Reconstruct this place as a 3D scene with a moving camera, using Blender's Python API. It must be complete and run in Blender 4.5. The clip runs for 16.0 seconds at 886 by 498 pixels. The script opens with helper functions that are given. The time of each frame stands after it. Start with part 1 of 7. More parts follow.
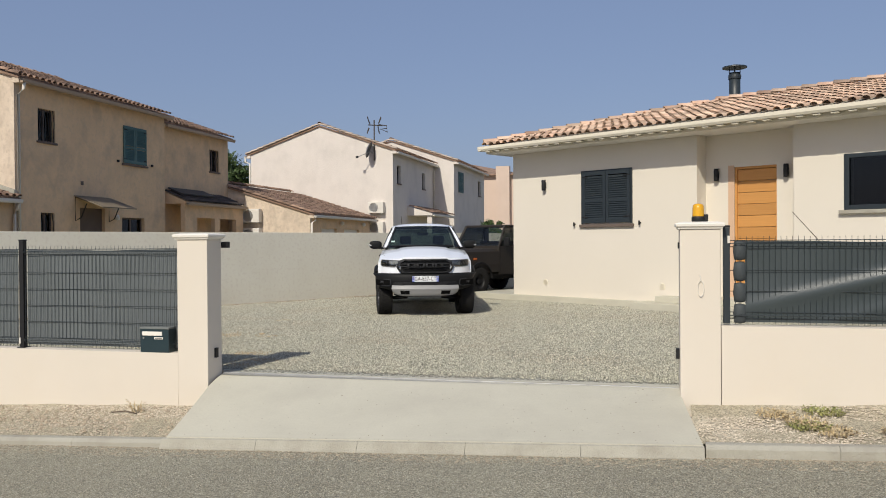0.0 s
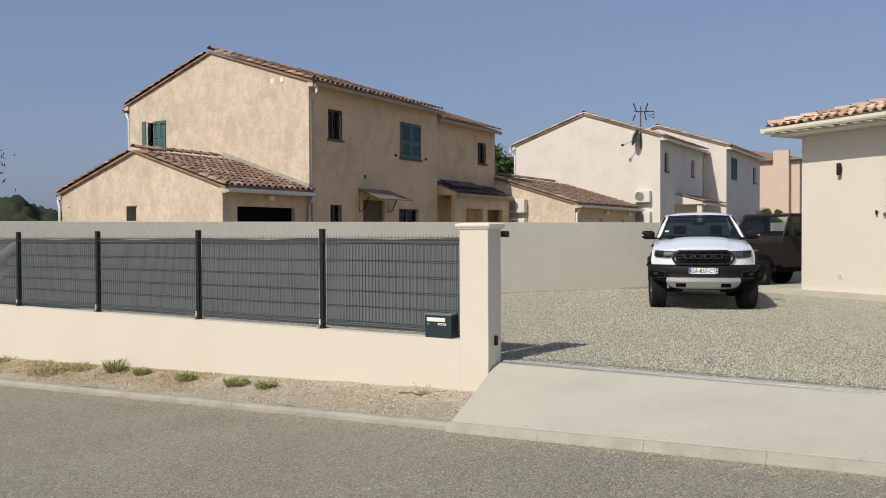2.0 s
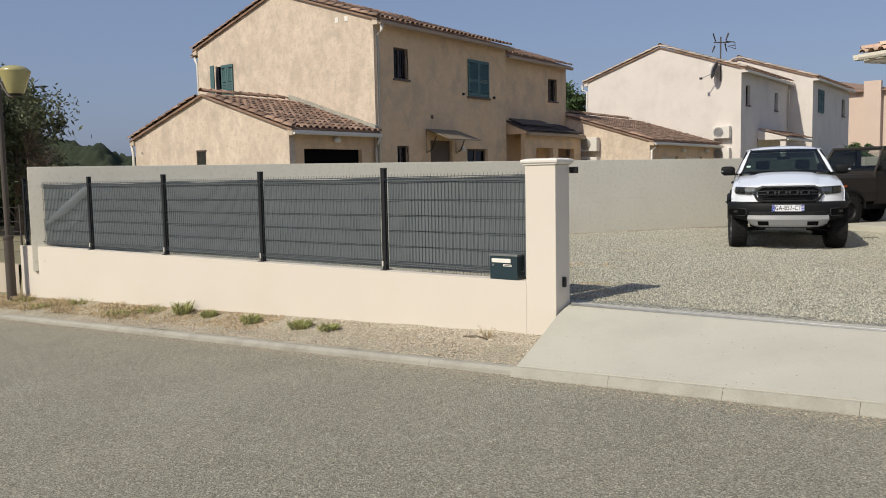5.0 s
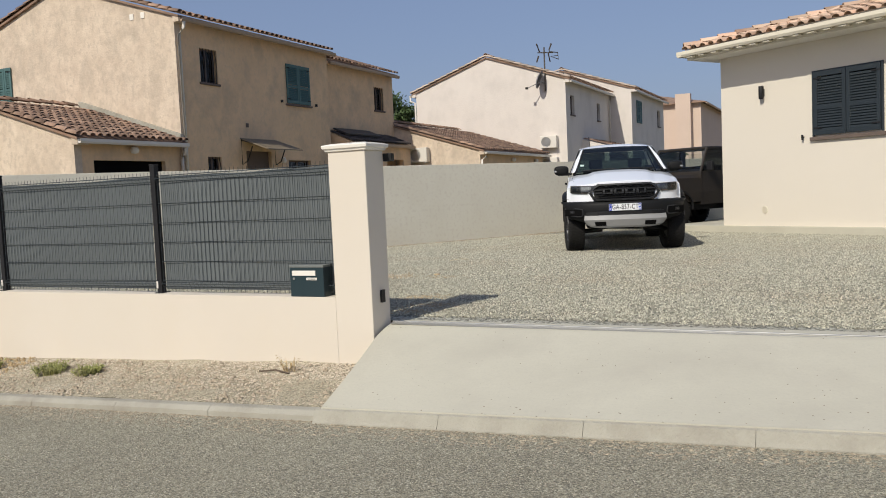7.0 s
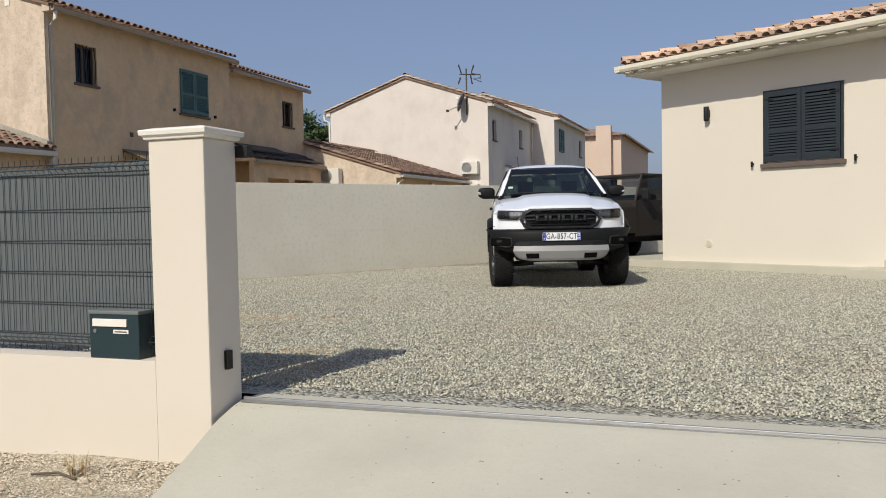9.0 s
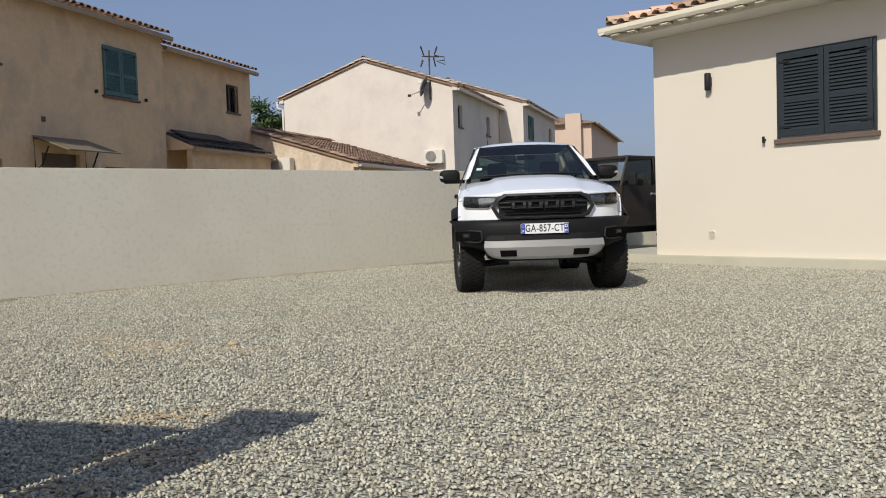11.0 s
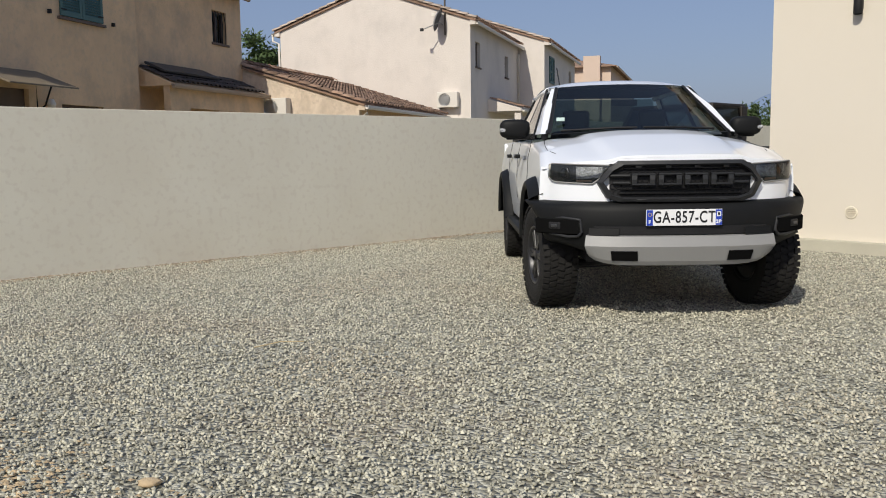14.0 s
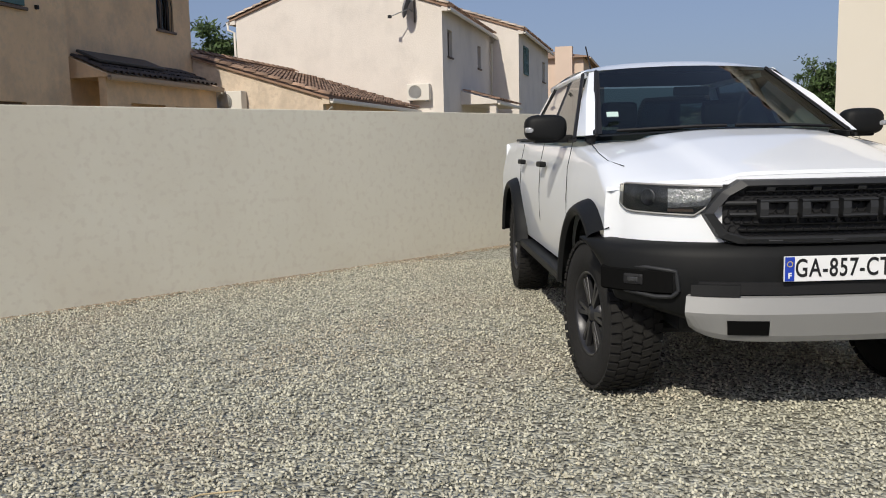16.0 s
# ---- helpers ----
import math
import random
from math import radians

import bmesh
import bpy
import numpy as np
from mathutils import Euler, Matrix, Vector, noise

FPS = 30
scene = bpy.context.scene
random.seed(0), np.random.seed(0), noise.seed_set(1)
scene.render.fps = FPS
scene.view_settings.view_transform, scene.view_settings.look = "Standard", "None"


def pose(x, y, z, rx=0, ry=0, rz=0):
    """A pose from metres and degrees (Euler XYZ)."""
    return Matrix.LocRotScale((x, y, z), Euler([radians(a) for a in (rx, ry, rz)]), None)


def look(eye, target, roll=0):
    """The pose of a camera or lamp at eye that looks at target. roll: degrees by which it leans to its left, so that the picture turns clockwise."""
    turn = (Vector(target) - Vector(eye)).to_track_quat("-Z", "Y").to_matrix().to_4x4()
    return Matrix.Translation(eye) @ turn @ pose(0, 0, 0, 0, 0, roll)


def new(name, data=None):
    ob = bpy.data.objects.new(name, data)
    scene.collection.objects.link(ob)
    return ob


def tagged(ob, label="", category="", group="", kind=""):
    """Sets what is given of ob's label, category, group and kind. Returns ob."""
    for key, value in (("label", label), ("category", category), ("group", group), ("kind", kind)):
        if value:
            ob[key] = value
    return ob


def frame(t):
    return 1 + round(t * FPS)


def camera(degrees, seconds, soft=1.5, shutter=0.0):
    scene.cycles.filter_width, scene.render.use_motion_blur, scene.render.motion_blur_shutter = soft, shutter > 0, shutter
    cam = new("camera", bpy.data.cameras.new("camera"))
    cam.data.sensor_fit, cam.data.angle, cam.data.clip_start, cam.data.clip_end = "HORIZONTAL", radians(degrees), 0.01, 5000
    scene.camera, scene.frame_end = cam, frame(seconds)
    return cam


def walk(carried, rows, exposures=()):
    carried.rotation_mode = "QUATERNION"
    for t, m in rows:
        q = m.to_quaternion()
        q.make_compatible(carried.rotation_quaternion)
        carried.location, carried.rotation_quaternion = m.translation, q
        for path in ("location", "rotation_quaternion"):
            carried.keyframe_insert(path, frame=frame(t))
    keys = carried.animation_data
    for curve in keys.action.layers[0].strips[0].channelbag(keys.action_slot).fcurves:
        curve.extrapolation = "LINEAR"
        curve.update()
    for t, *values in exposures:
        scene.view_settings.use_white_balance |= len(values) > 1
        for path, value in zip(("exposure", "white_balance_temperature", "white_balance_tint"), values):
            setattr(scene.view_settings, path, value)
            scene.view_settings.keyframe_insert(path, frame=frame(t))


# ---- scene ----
cam = camera(56.9, 16.0, soft=1.0)
PATH = [
    (0, (0.004, 0.015, 1.479), (-0.004, 2.015, 1.462), -0.4),
    (0.5, (-0.051, 0.047, 1.494), (-0.212, 2.04, 1.476), -0.4),
    (1, (-0.131, 0.081, 1.486), (-0.451, 2.055, 1.464), -0.4),
    (1.5, (-0.195, 0.151, 1.474), (-0.673, 2.093, 1.444), -0.3),
    (2, (-0.25, 0.181, 1.471), (-0.876, 2.08, 1.434), -0.3),
    (2.5, (-0.253, 0.111, 1.478), (-1.016, 1.959, 1.437), -0.4),
    (3, (-0.24, -0.015, 1.472), (-1.104, 1.788, 1.422), -0.5),
    (5.5, (-0.363, 0.919, 1.367), (-1.085, 2.774, 1.172), -1.2),
    (6, (-0.435, 1.329, 1.291), (-1.063, 3.218, 1.104), -1.4),
    (6.5, (-0.495, 1.782, 1.233), (-1.019, 3.705, 1.069), -2.2),
    (7, (-0.576, 2.332, 1.143), (-0.99, 4.284, 1.003), -2.6),
    (7.5, (-0.608, 2.911, 1.129), (-0.921, 4.883, 1.007), -2.1),
    (8, (-0.725, 3.5, 1.099), (-0.983, 5.481, 0.998), -1.6),
    (8.5, (-0.76, 4.063, 1.077), (-0.991, 6.048, 0.989), -1.2),
    (9, (-0.832, 4.617, 1.058), (-1.046, 6.604, 0.98), -1.1),
    (11.5, (-0.95, 7.621, 0.966), (-1.079, 9.614, 0.858), -1.9),
    (12, (-1.038, 8.184, 0.946), (-1.167, 10.176, 0.82), -1.7),
    (12.5, (-1.188, 8.779, 1.017), (-1.313, 10.771, 0.875), -1.5),
    (13, (-1.352, 9.327, 1.103), (-1.476, 11.316, 0.94), -1.4),
    (13.5, (-1.512, 9.86, 1.198), (-1.636, 11.845, 0.992), -1.1),
    (14, (-1.684, 10.346, 1.21), (-1.818, 12.328, 0.981), -0.8),
    (14.5, (-1.807, 10.797, 1.223), (-1.962, 12.779, 1.002), -0.9),
    (15, (-1.925, 11.301, 1.257), (-2.072, 13.284, 1.038), -1.4),
    (15.5, (-2.04, 11.864, 1.301), (-2.145, 13.847, 1.066), -1.5),
    (16, (-2.066, 12.456, 1.321), (-2.116, 14.44, 1.075), -1.3),
]
walk(cam, [(t, look(eye, target, roll)) for t, eye, target, roll in PATH])


# ---- world, sun and exposure ----
world = bpy.data.worlds.new("world")
scene.world = world
world.use_nodes = True
sky = world.node_tree.nodes.new("ShaderNodeTexSky")
sky.sky_type = "NISHITA"
sky.sun_disc = False
sky.sun_elevation = radians(41)
sky.sun_rotation = radians(202.4)
sky.dust_density = 2.2
sky.ozone_density = 4.0
world.node_tree.nodes["Background"].inputs["Strength"].default_value = 0.094
haze = world.node_tree.nodes.new("ShaderNodeMix")
haze.data_type, haze.blend_type = "RGBA", "MULTIPLY"
haze.inputs[0].default_value = 1.0
haze.inputs[7].default_value = (1.13, 1.0, 0.965, 1)
world.node_tree.links.new(sky.outputs[0], haze.inputs[6])
veil = world.node_tree.nodes.new("ShaderNodeMix")
veil.data_type = "RGBA"
veil.inputs[0].default_value = 0.5
veil.inputs[7].default_value = (2.65, 3.5, 5.65, 1)
world.node_tree.links.new(haze.outputs[2], veil.inputs[6])
world.node_tree.links.new(veil.outputs[2], world.node_tree.nodes["Background"].inputs["Color"])
sun = new("sun", bpy.data.lights.new("sun", "SUN"))
sun.data.energy = 3.6
sun.data.angle = radians(0.53)
sun.data.color = (1.0, 0.94, 0.815)
sun.matrix_basis = look((-3.8, -9.2, 8.6), (0, 0, 0))
scene.view_settings.exposure = 0.0


# ---- materials ----
def surface(name, base, other=None, scale=3.0, amount=0.5, rough=0.8, bump=0.1, bump_scale=60.0, metal=0.0,
            stain=None, stain_scale=0.6, stain_amount=0.0, speck=None, detail=8.0, coat=0.0, island=0.0, stretch=(1, 1, 1), spec=0.5, rand=0.0, grit=None):
    """A procedural surface: two colours mixed by coarse and fine noise, stains, fine relief."""
    m = bpy.data.materials.new(name)
    m.use_nodes = True
    t = m.node_tree
    p = t.nodes["Principled BSDF"]
    add, link = t.nodes.new, t.links.new
    co = add("ShaderNodeTexCoord")
    mp = add("ShaderNodeMapping")
    mp.inputs["Scale"].default_value = stretch
    link(co.outputs["Object"], mp.inputs["Vector"])

    def noise_node(s, d=detail, r=0.6):
        n = add("ShaderNodeTexNoise")
        n.inputs["Scale"].default_value = s
        n.inputs["Detail"].default_value = d
        n.inputs["Roughness"].default_value = r
        link(mp.outputs[0], n.inputs["Vector"])
        return n

    def mix(fac, a, b):
        x = add("ShaderNodeMix")
        x.data_type = "RGBA"
        link(fac, x.inputs[0])
        for sock, v in ((x.inputs[6], a), (x.inputs[7], b)):
            if isinstance(v, tuple):
                sock.default_value = (*v, 1)
            else:
                link(v, sock)
        return x.outputs[2]

    other = other or tuple(c * 0.75 for c in base)
    r1 = add("ShaderNodeValToRGB")
    r1.color_ramp.elements[0].position, r1.color_ramp.elements[1].position = 0.5 - amount * 0.4, 0.5 + amount * 0.4
    link(noise_node(scale).outputs["Fac"], r1.inputs[0])
    col = mix(r1.outputs[0], base, other)
    if stain_amount:
        r2 = add("ShaderNodeValToRGB")
        r2.color_ramp.elements[0].position, r2.color_ramp.elements[1].position = 0.48, 0.75
        r2.color_ramp.elements[1].color = (stain_amount,) * 3 + (1,)
        link(noise_node(stain_scale, 10.0, 0.65).outputs["Fac"], r2.inputs[0])
        col = mix(r2.outputs[0], col, stain)
    if speck:
        r3 = add("ShaderNodeValToRGB")
        r3.color_ramp.elements[0].position, r3.color_ramp.elements[1].position = 0.52, 0.66
        r3.color_ramp.elements[1].color = (speck[1],) * 3 + (1,)
        link(noise_node(speck[2], 2.0, 0.5).outputs["Fac"], r3.inputs[0])
        col = mix(r3.outputs[0], col, speck[0])
    if island or rand:
        src = add("ShaderNodeNewGeometry").outputs["Random Per Island"] if island else add("ShaderNodeObjectInfo").outputs["Random"]
        mr = add("ShaderNodeMapRange")
        k = island or rand
        mr.inputs["To Min"].default_value, mr.inputs["To Max"].default_value = 1 - k, 1 + k
        link(src, mr.inputs["Value"])
        if island + rand > 0.4:
            half = add("ShaderNodeMath")
            half.operation = "MULTIPLY"
            half.inputs[1].default_value = 7.31
            link(src, half.inputs[0])
            frac = add("ShaderNodeMath")
            frac.operation = "FRACT"
            link(half.outputs[0], frac.inputs[0])
            col = mix(frac.outputs[0], col, other)
        h = add("ShaderNodeHueSaturation")
        link(mr.outputs[0], h.inputs["Value"])
        link(col, h.inputs["Color"])
        col = h.outputs[0]
    if grit:
        cell = add("ShaderNodeTexVoronoi")
        cell.inputs["Scale"].default_value = grit[0]
        link(co.outputs["Object"], cell.inputs["Vector"])
        one = add("ShaderNodeSeparateColor")
        link(cell.outputs["Color"], one.inputs[0])
        span = add("ShaderNodeMapRange")
        span.inputs["To Min"].default_value, span.inputs["To Max"].default_value = 1 - grit[1], 1 + grit[1]
        link(one.outputs[0], span.inputs["Value"])
        shade = add("ShaderNodeHueSaturation")
        link(span.outputs[0], shade.inputs["Value"])
        link(col, shade.inputs["Color"])
        col = shade.outputs[0]
    link(col, p.inputs["Base Color"])
    p.inputs["Roughness"].default_value = rough
    p.inputs["Metallic"].default_value = metal
    p.inputs["Specular IOR Level"].default_value = spec
    p.inputs["Coat Weight"].default_value = coat
    if bump:
        b = add("ShaderNodeBump")
        b.inputs["Strength"].default_value = bump
        b.inputs["Distance"].default_value = 0.02
        link(noise_node(bump_scale, 6.0).outputs["Fac"], b.inputs["Height"])
        link(b.outputs[0], p.inputs["Normal"])
    return m


def glass(name, tint=(0.75, 0.82, 0.8), rough=0.02, ior=1.5):
    """Thin glazing: part clear, part mirror."""
    m = bpy.data.materials.new(name)
    m.use_nodes = True
    t = m.node_tree
    out = t.nodes["Material Output"]
    t.nodes.remove(t.nodes["Principled BSDF"])
    tr = t.nodes.new("ShaderNodeBsdfTransparent")
    tr.inputs[0].default_value = (*tint, 1)
    gl = t.nodes.new("ShaderNodeBsdfGlossy")
    gl.inputs["Roughness"].default_value = rough
    fr = t.nodes.new("ShaderNodeFresnel")
    fr.inputs["IOR"].default_value = ior
    mx = t.nodes.new("ShaderNodeMixShader")
    t.links.new(fr.outputs[0], mx.inputs[0])
    t.links.new(tr.outputs[0], mx.inputs[1])
    t.links.new(gl.outputs[0], mx.inputs[2])
    t.links.new(mx.outputs[0], out.inputs[0])
    return m


RENDER_CREAM = surface("cream_render", (0.68, 0.62, 0.53), (0.65, 0.59, 0.50), 0.8, 0.9, 0.9, 0.10, 180, stain=(0.66, 0.56, 0.42), stain_scale=0.5, stain_amount=0.25)
RENDER_WALL = surface("cream_wall_render", (0.70, 0.67, 0.565), (0.655, 0.625, 0.525), 0.9, 0.7, 0.9, 0.2, 160, stain=(0.60, 0.53, 0.41), stain_scale=0.45, stain_amount=0.3, speck=((0.60, 0.55, 0.46), 0.5, 14), detail=12)
RENDER_HOUSE = surface("house_render", (0.71, 0.655, 0.56), (0.69, 0.635, 0.54), 0.5, 0.9, 0.9, 0.08, 200)
# weathered ochre render, warmed in colour to offset blue sky fill on shaded sides
RENDER_OLD = surface("weathered_ochre_shade_tone", (0.80, 0.575, 0.355), (0.66, 0.475, 0.295), 2.0, 0.6, 0.95, 0.6, 22, stain=(0.37, 0.29, 0.215), stain_scale=1.5, stain_amount=0.6, stretch=(1, 1, 0.9), speck=((0.54, 0.42, 0.30), 0.3, 9), detail=13)
# same weathered render, paler and greyer tone painted for the sunlit gables
RENDER_GABLE = surface("weathered_ochre_sun_tone", (0.70, 0.59, 0.465), (0.57, 0.465, 0.36), 3.0, 0.45, 0.95, 0.7, 22, stain=(0.36, 0.30, 0.235), stain_scale=1.8, stain_amount=0.7, stretch=(1, 1, 0.75), speck=((0.50, 0.41, 0.32), 0.6, 9), detail=13)
RENDER_WHITE = surface("weathered_white_render", (0.72, 0.665, 0.605), (0.66, 0.605, 0.55), 1.6, 0.8, 0.95, 0.5, 24, stain=(0.42, 0.39, 0.36), stain_scale=0.9, stain_amount=0.35, stretch=(1, 1, 0.8), detail=12)
RENDER_PINK = surface("pink_render", (0.64, 0.51, 0.42), (0.58, 0.455, 0.37), 0.8, 0.9, 0.95, 0.2, 30)
TILE_NEW = surface("new_clay_tile", (0.43, 0.235, 0.155), (0.56, 0.42, 0.315), 4.0, 0.6, 0.85, 0.25, 60, rand=0.42, stain=(0.30, 0.17, 0.12), stain_scale=2.0, stain_amount=0.4)
TILE_NEW_STUFF = surface("new_clay_tiles", (0.43, 0.235, 0.155), (0.56, 0.42, 0.315), 4.0, 0.6, 0.85, 0.25, 60, island=0.42, stain=(0.30, 0.17, 0.12), stain_scale=2.0, stain_amount=0.4)
TILE_OLD = surface("old_clay_tiles", (0.27, 0.155, 0.105), (0.40, 0.28, 0.20), 4.0, 0.8, 0.95, 0.3, 50, island=0.40, stain=(0.07, 0.055, 0.045), stain_scale=1.6, stain_amount=0.85)
TILE_PALE = surface("weathered_verge_tiles", (0.42, 0.33, 0.26), (0.55, 0.46, 0.38), 4.0, 0.8, 0.95, 0.3, 50, island=0.25)
CONCRETE = surface("smooth_concrete", (0.55, 0.525, 0.425), (0.47, 0.447, 0.362), 1.4, 0.8, 0.85, 0.14, 22, stain=(0.38, 0.35, 0.29), stain_scale=1.2, stain_amount=0.4, speck=((0.42, 0.40, 0.34), 0.2, 50), detail=12)
KERB = surface("kerb_concrete", (0.45, 0.43, 0.36), (0.34, 0.32, 0.26), 3.0, 0.9, 0.95, 0.6, 60, stain=(0.24, 0.21, 0.17), stain_scale=1.5, stain_amount=0.6)
OLD_CONCRETE = surface("old_concrete_wall", (0.55, 0.48, 0.38), (0.42, 0.36, 0.28), 2.0, 0.9, 0.95, 0.4, 40, stain=(0.17, 0.14, 0.10), stain_scale=1.0, stain_amount=0.7, stretch=(1, 1, 0.35))
ASPHALT = surface("asphalt", (0.345, 0.314, 0.226), (0.27, 0.246, 0.178), 1.1, 0.7, 0.92, 1.0, 95, speck=((0.54, 0.51, 0.40), 0.9, 78), stain=(0.40, 0.38, 0.28), stain_scale=0.35, stain_amount=0.6, grit=(110, 0.5))
DIRT = surface("dry_verge_soil", (0.45, 0.40, 0.29), (0.31, 0.272, 0.19), 5.0, 0.7, 1.0, 0.7, 60, stain=(0.58, 0.52, 0.42), stain_scale=1.2, stain_amount=0.8, grit=(95, 0.45))
FIELD = surface("dry_field", (0.30, 0.25, 0.15), (0.18, 0.17, 0.09), 0.6, 0.9, 1.0, 0.6, 20)
STONE = surface("gravel_stone", (0.55, 0.53, 0.425), (0.42, 0.405, 0.322), 8.0, 0.9, 0.9, 0.2, 90, island=0.46, stain=(0.38, 0.27, 0.18), stain_scale=0.55, stain_amount=0.6)
WHITE_CAP = surface("white_coping", (0.80, 0.77, 0.70), (0.74, 0.70, 0.63), 3.0, 0.8, 0.8, 0.1, 90)
ANTHRACITE = surface("anthracite_paint", (0.018, 0.026, 0.032), (0.022, 0.030, 0.036), 8.0, 0.8, 0.45, 0.03, 200)
BLACK = surface("black_plastic", (0.012, 0.012, 0.013), (0.016, 0.016, 0.017), 20.0, 0.8, 0.55, 0.12, 400, spec=0.3)
SCREEN = surface("grey_woven_screen", (0.126, 0.142, 0.146), (0.102, 0.117, 0.121), 1.2, 0.9, 0.6, 0.12, 300, stretch=(1, 1, 3))
SCREEN_GLOSS = surface("shiny_slate_screen", (0.040, 0.052, 0.056), (0.055, 0.068, 0.071), 2.5, 0.9, 0.33, 0.05, 200)
SCREEN_FOLD = surface("gathered_slate_screen", (0.050, 0.060, 0.064), (0.036, 0.044, 0.048), 6.0, 0.9, 0.7, 0.2, 60)
WIRE = surface("dark_green_grey_wire", (0.030, 0.040, 0.044), (0.022, 0.030, 0.034), 10, 0.8, 0.5, 0.0)
GUTTER = surface("cream_gutter", (0.74, 0.69, 0.56), (0.71, 0.65, 0.52), 4, 0.8, 0.5, 0.02, 90)
PVC = surface("white_pvc", (0.72, 0.69, 0.63), (0.66, 0.62, 0.55), 4, 0.8, 0.5, 0.03, 90)
WOOD = surface("oiled_pine_boards", (0.60, 0.30, 0.085), (0.48, 0.215, 0.055), 3.0, 0.9, 0.55, 0.15, 40, stretch=(0.4, 4, 12), rand=0.12)
TEAL = surface("teal_shutter_paint", (0.060, 0.130, 0.130), (0.075, 0.155, 0.150), 4, 0.8, 0.6, 0.1, 60)
SILL = surface("brown_sill", (0.15, 0.11, 0.09), (0.11, 0.085, 0.07), 4, 0.8, 0.8, 0.1, 60)
# near-black that puts the shade of rooms and openings into colour
SHADE_BLACK = surface("shade_black", (0.005, 0.005, 0.005), (0.008, 0.008, 0.008), 2, 0.8, 0.95, 0.0, spec=0.02)
CURTAIN = surface("pale_curtain", (0.55, 0.52, 0.48), (0.40, 0.38, 0.35), 3, 0.9, 0.9, 0.1, 20, stretch=(8, 8, 0.4))
STEEL = surface("galvanised_steel", (0.45, 0.45, 0.44), (0.36, 0.36, 0.35), 6, 0.8, 0.45, 0.05, 90, metal=0.9)
LAMP_POST = surface("bronze_post_paint", (0.055, 0.042, 0.032), (0.085, 0.070, 0.055), 5, 0.9, 0.6, 0.1, 80)
AMBER = surface("amber_lens", (0.75, 0.40, 0.006), (0.62, 0.30, 0.006), 30, 0.8, 0.25, 0.05, 60, coat=0.5)
PANE = glass("window_glass", (0.35, 0.40, 0.42))
CLEAR = glass("clear_glass", (0.93, 0.95, 0.94))
BARK = surface("bark", (0.16, 0.12, 0.09), (0.09, 0.07, 0.05), 8, 0.9, 0.95, 0.6, 30, stretch=(1, 1, 0.25))
LEAF = surface("olive_grey_leaves", (0.115, 0.128, 0.062), (0.075, 0.090, 0.040), 1.5, 0.9, 0.8, 0.0, island=0.45)
LEAF_PINE = surface("pine_needles", (0.060, 0.100, 0.028), (0.038, 0.068, 0.018), 1.5, 0.9, 0.8, 0.0, island=0.4)
GRASS = surface("verge_grass", (0.31, 0.36, 0.105), (0.32, 0.28, 0.13), 2.5, 0.9, 0.9, 0.0, island=0.35)
STRAW = surface("dry_straw", (0.60, 0.48, 0.29), (0.46, 0.36, 0.21), 5, 0.9, 0.9, 0.0, island=0.3)


# ---- building helpers ----
STREET = pose(-2.6, 8.99, 0, 0, 0, -13.77)
HOUSE = pose(1.73, 20.95, 0, 0, 0, -45.3)


def part(name, bm, material, parent=None, label="", m=None, smooth=False):
    """Links a bmesh as one mesh object under a thing or a part."""
    me = bpy.data.meshes.new(name)
    if smooth and bm.faces:
        bmesh.ops.recalc_face_normals(bm, faces=bm.faces)
    bm.to_mesh(me)
    bm.free()
    if smooth:
        for f in me.polygons:
            f.use_smooth = True
    me.materials.append(material)
    ob = new(name, me)
    if parent:
        ob.parent = parent
    if m:
        ob.matrix_basis = m
    return tagged(ob, label)


def thing(name, label, category, m=None, group="", kind=""):
    ob = new(name)
    ob.empty_display_size = 0.2
    if m:
        ob.matrix_basis = m
    return tagged(ob, label, category, group, kind)


def box(bm, x0, x1, y0, y1, z0, z1, bevel=0.0, m=None):
    """Adds a box, with rounded edges where bevel is given."""
    b = bmesh.new()
    bmesh.ops.create_cube(b, size=1.0)
    for v in b.verts:
        v.co = Vector(((x0 + x1) / 2 + v.co.x * (x1 - x0), (y0 + y1) / 2 + v.co.y * (y1 - y0), (z0 + z1) / 2 + v.co.z * (z1 - z0)))
    if bevel:
        bmesh.ops.bevel(b, geom=b.edges[:], offset=bevel, segments=2, affect="EDGES", profile=0.6)
    join(bm, b, m)
    return bm


def join(bm, b, m=None):
    """Copies the faces of b into bm, and frees b."""
    if m:
        bmesh.ops.transform(b, matrix=m, verts=b.verts)
    made = [bm.verts.new(v.co) for v in b.verts]
    b.verts.index_update()
    for f in b.faces:
        bm.faces.new([made[v.index] for v in f.verts])
    b.free()


def B(*a, **k):
    return box(bmesh.new(), *a, **k)


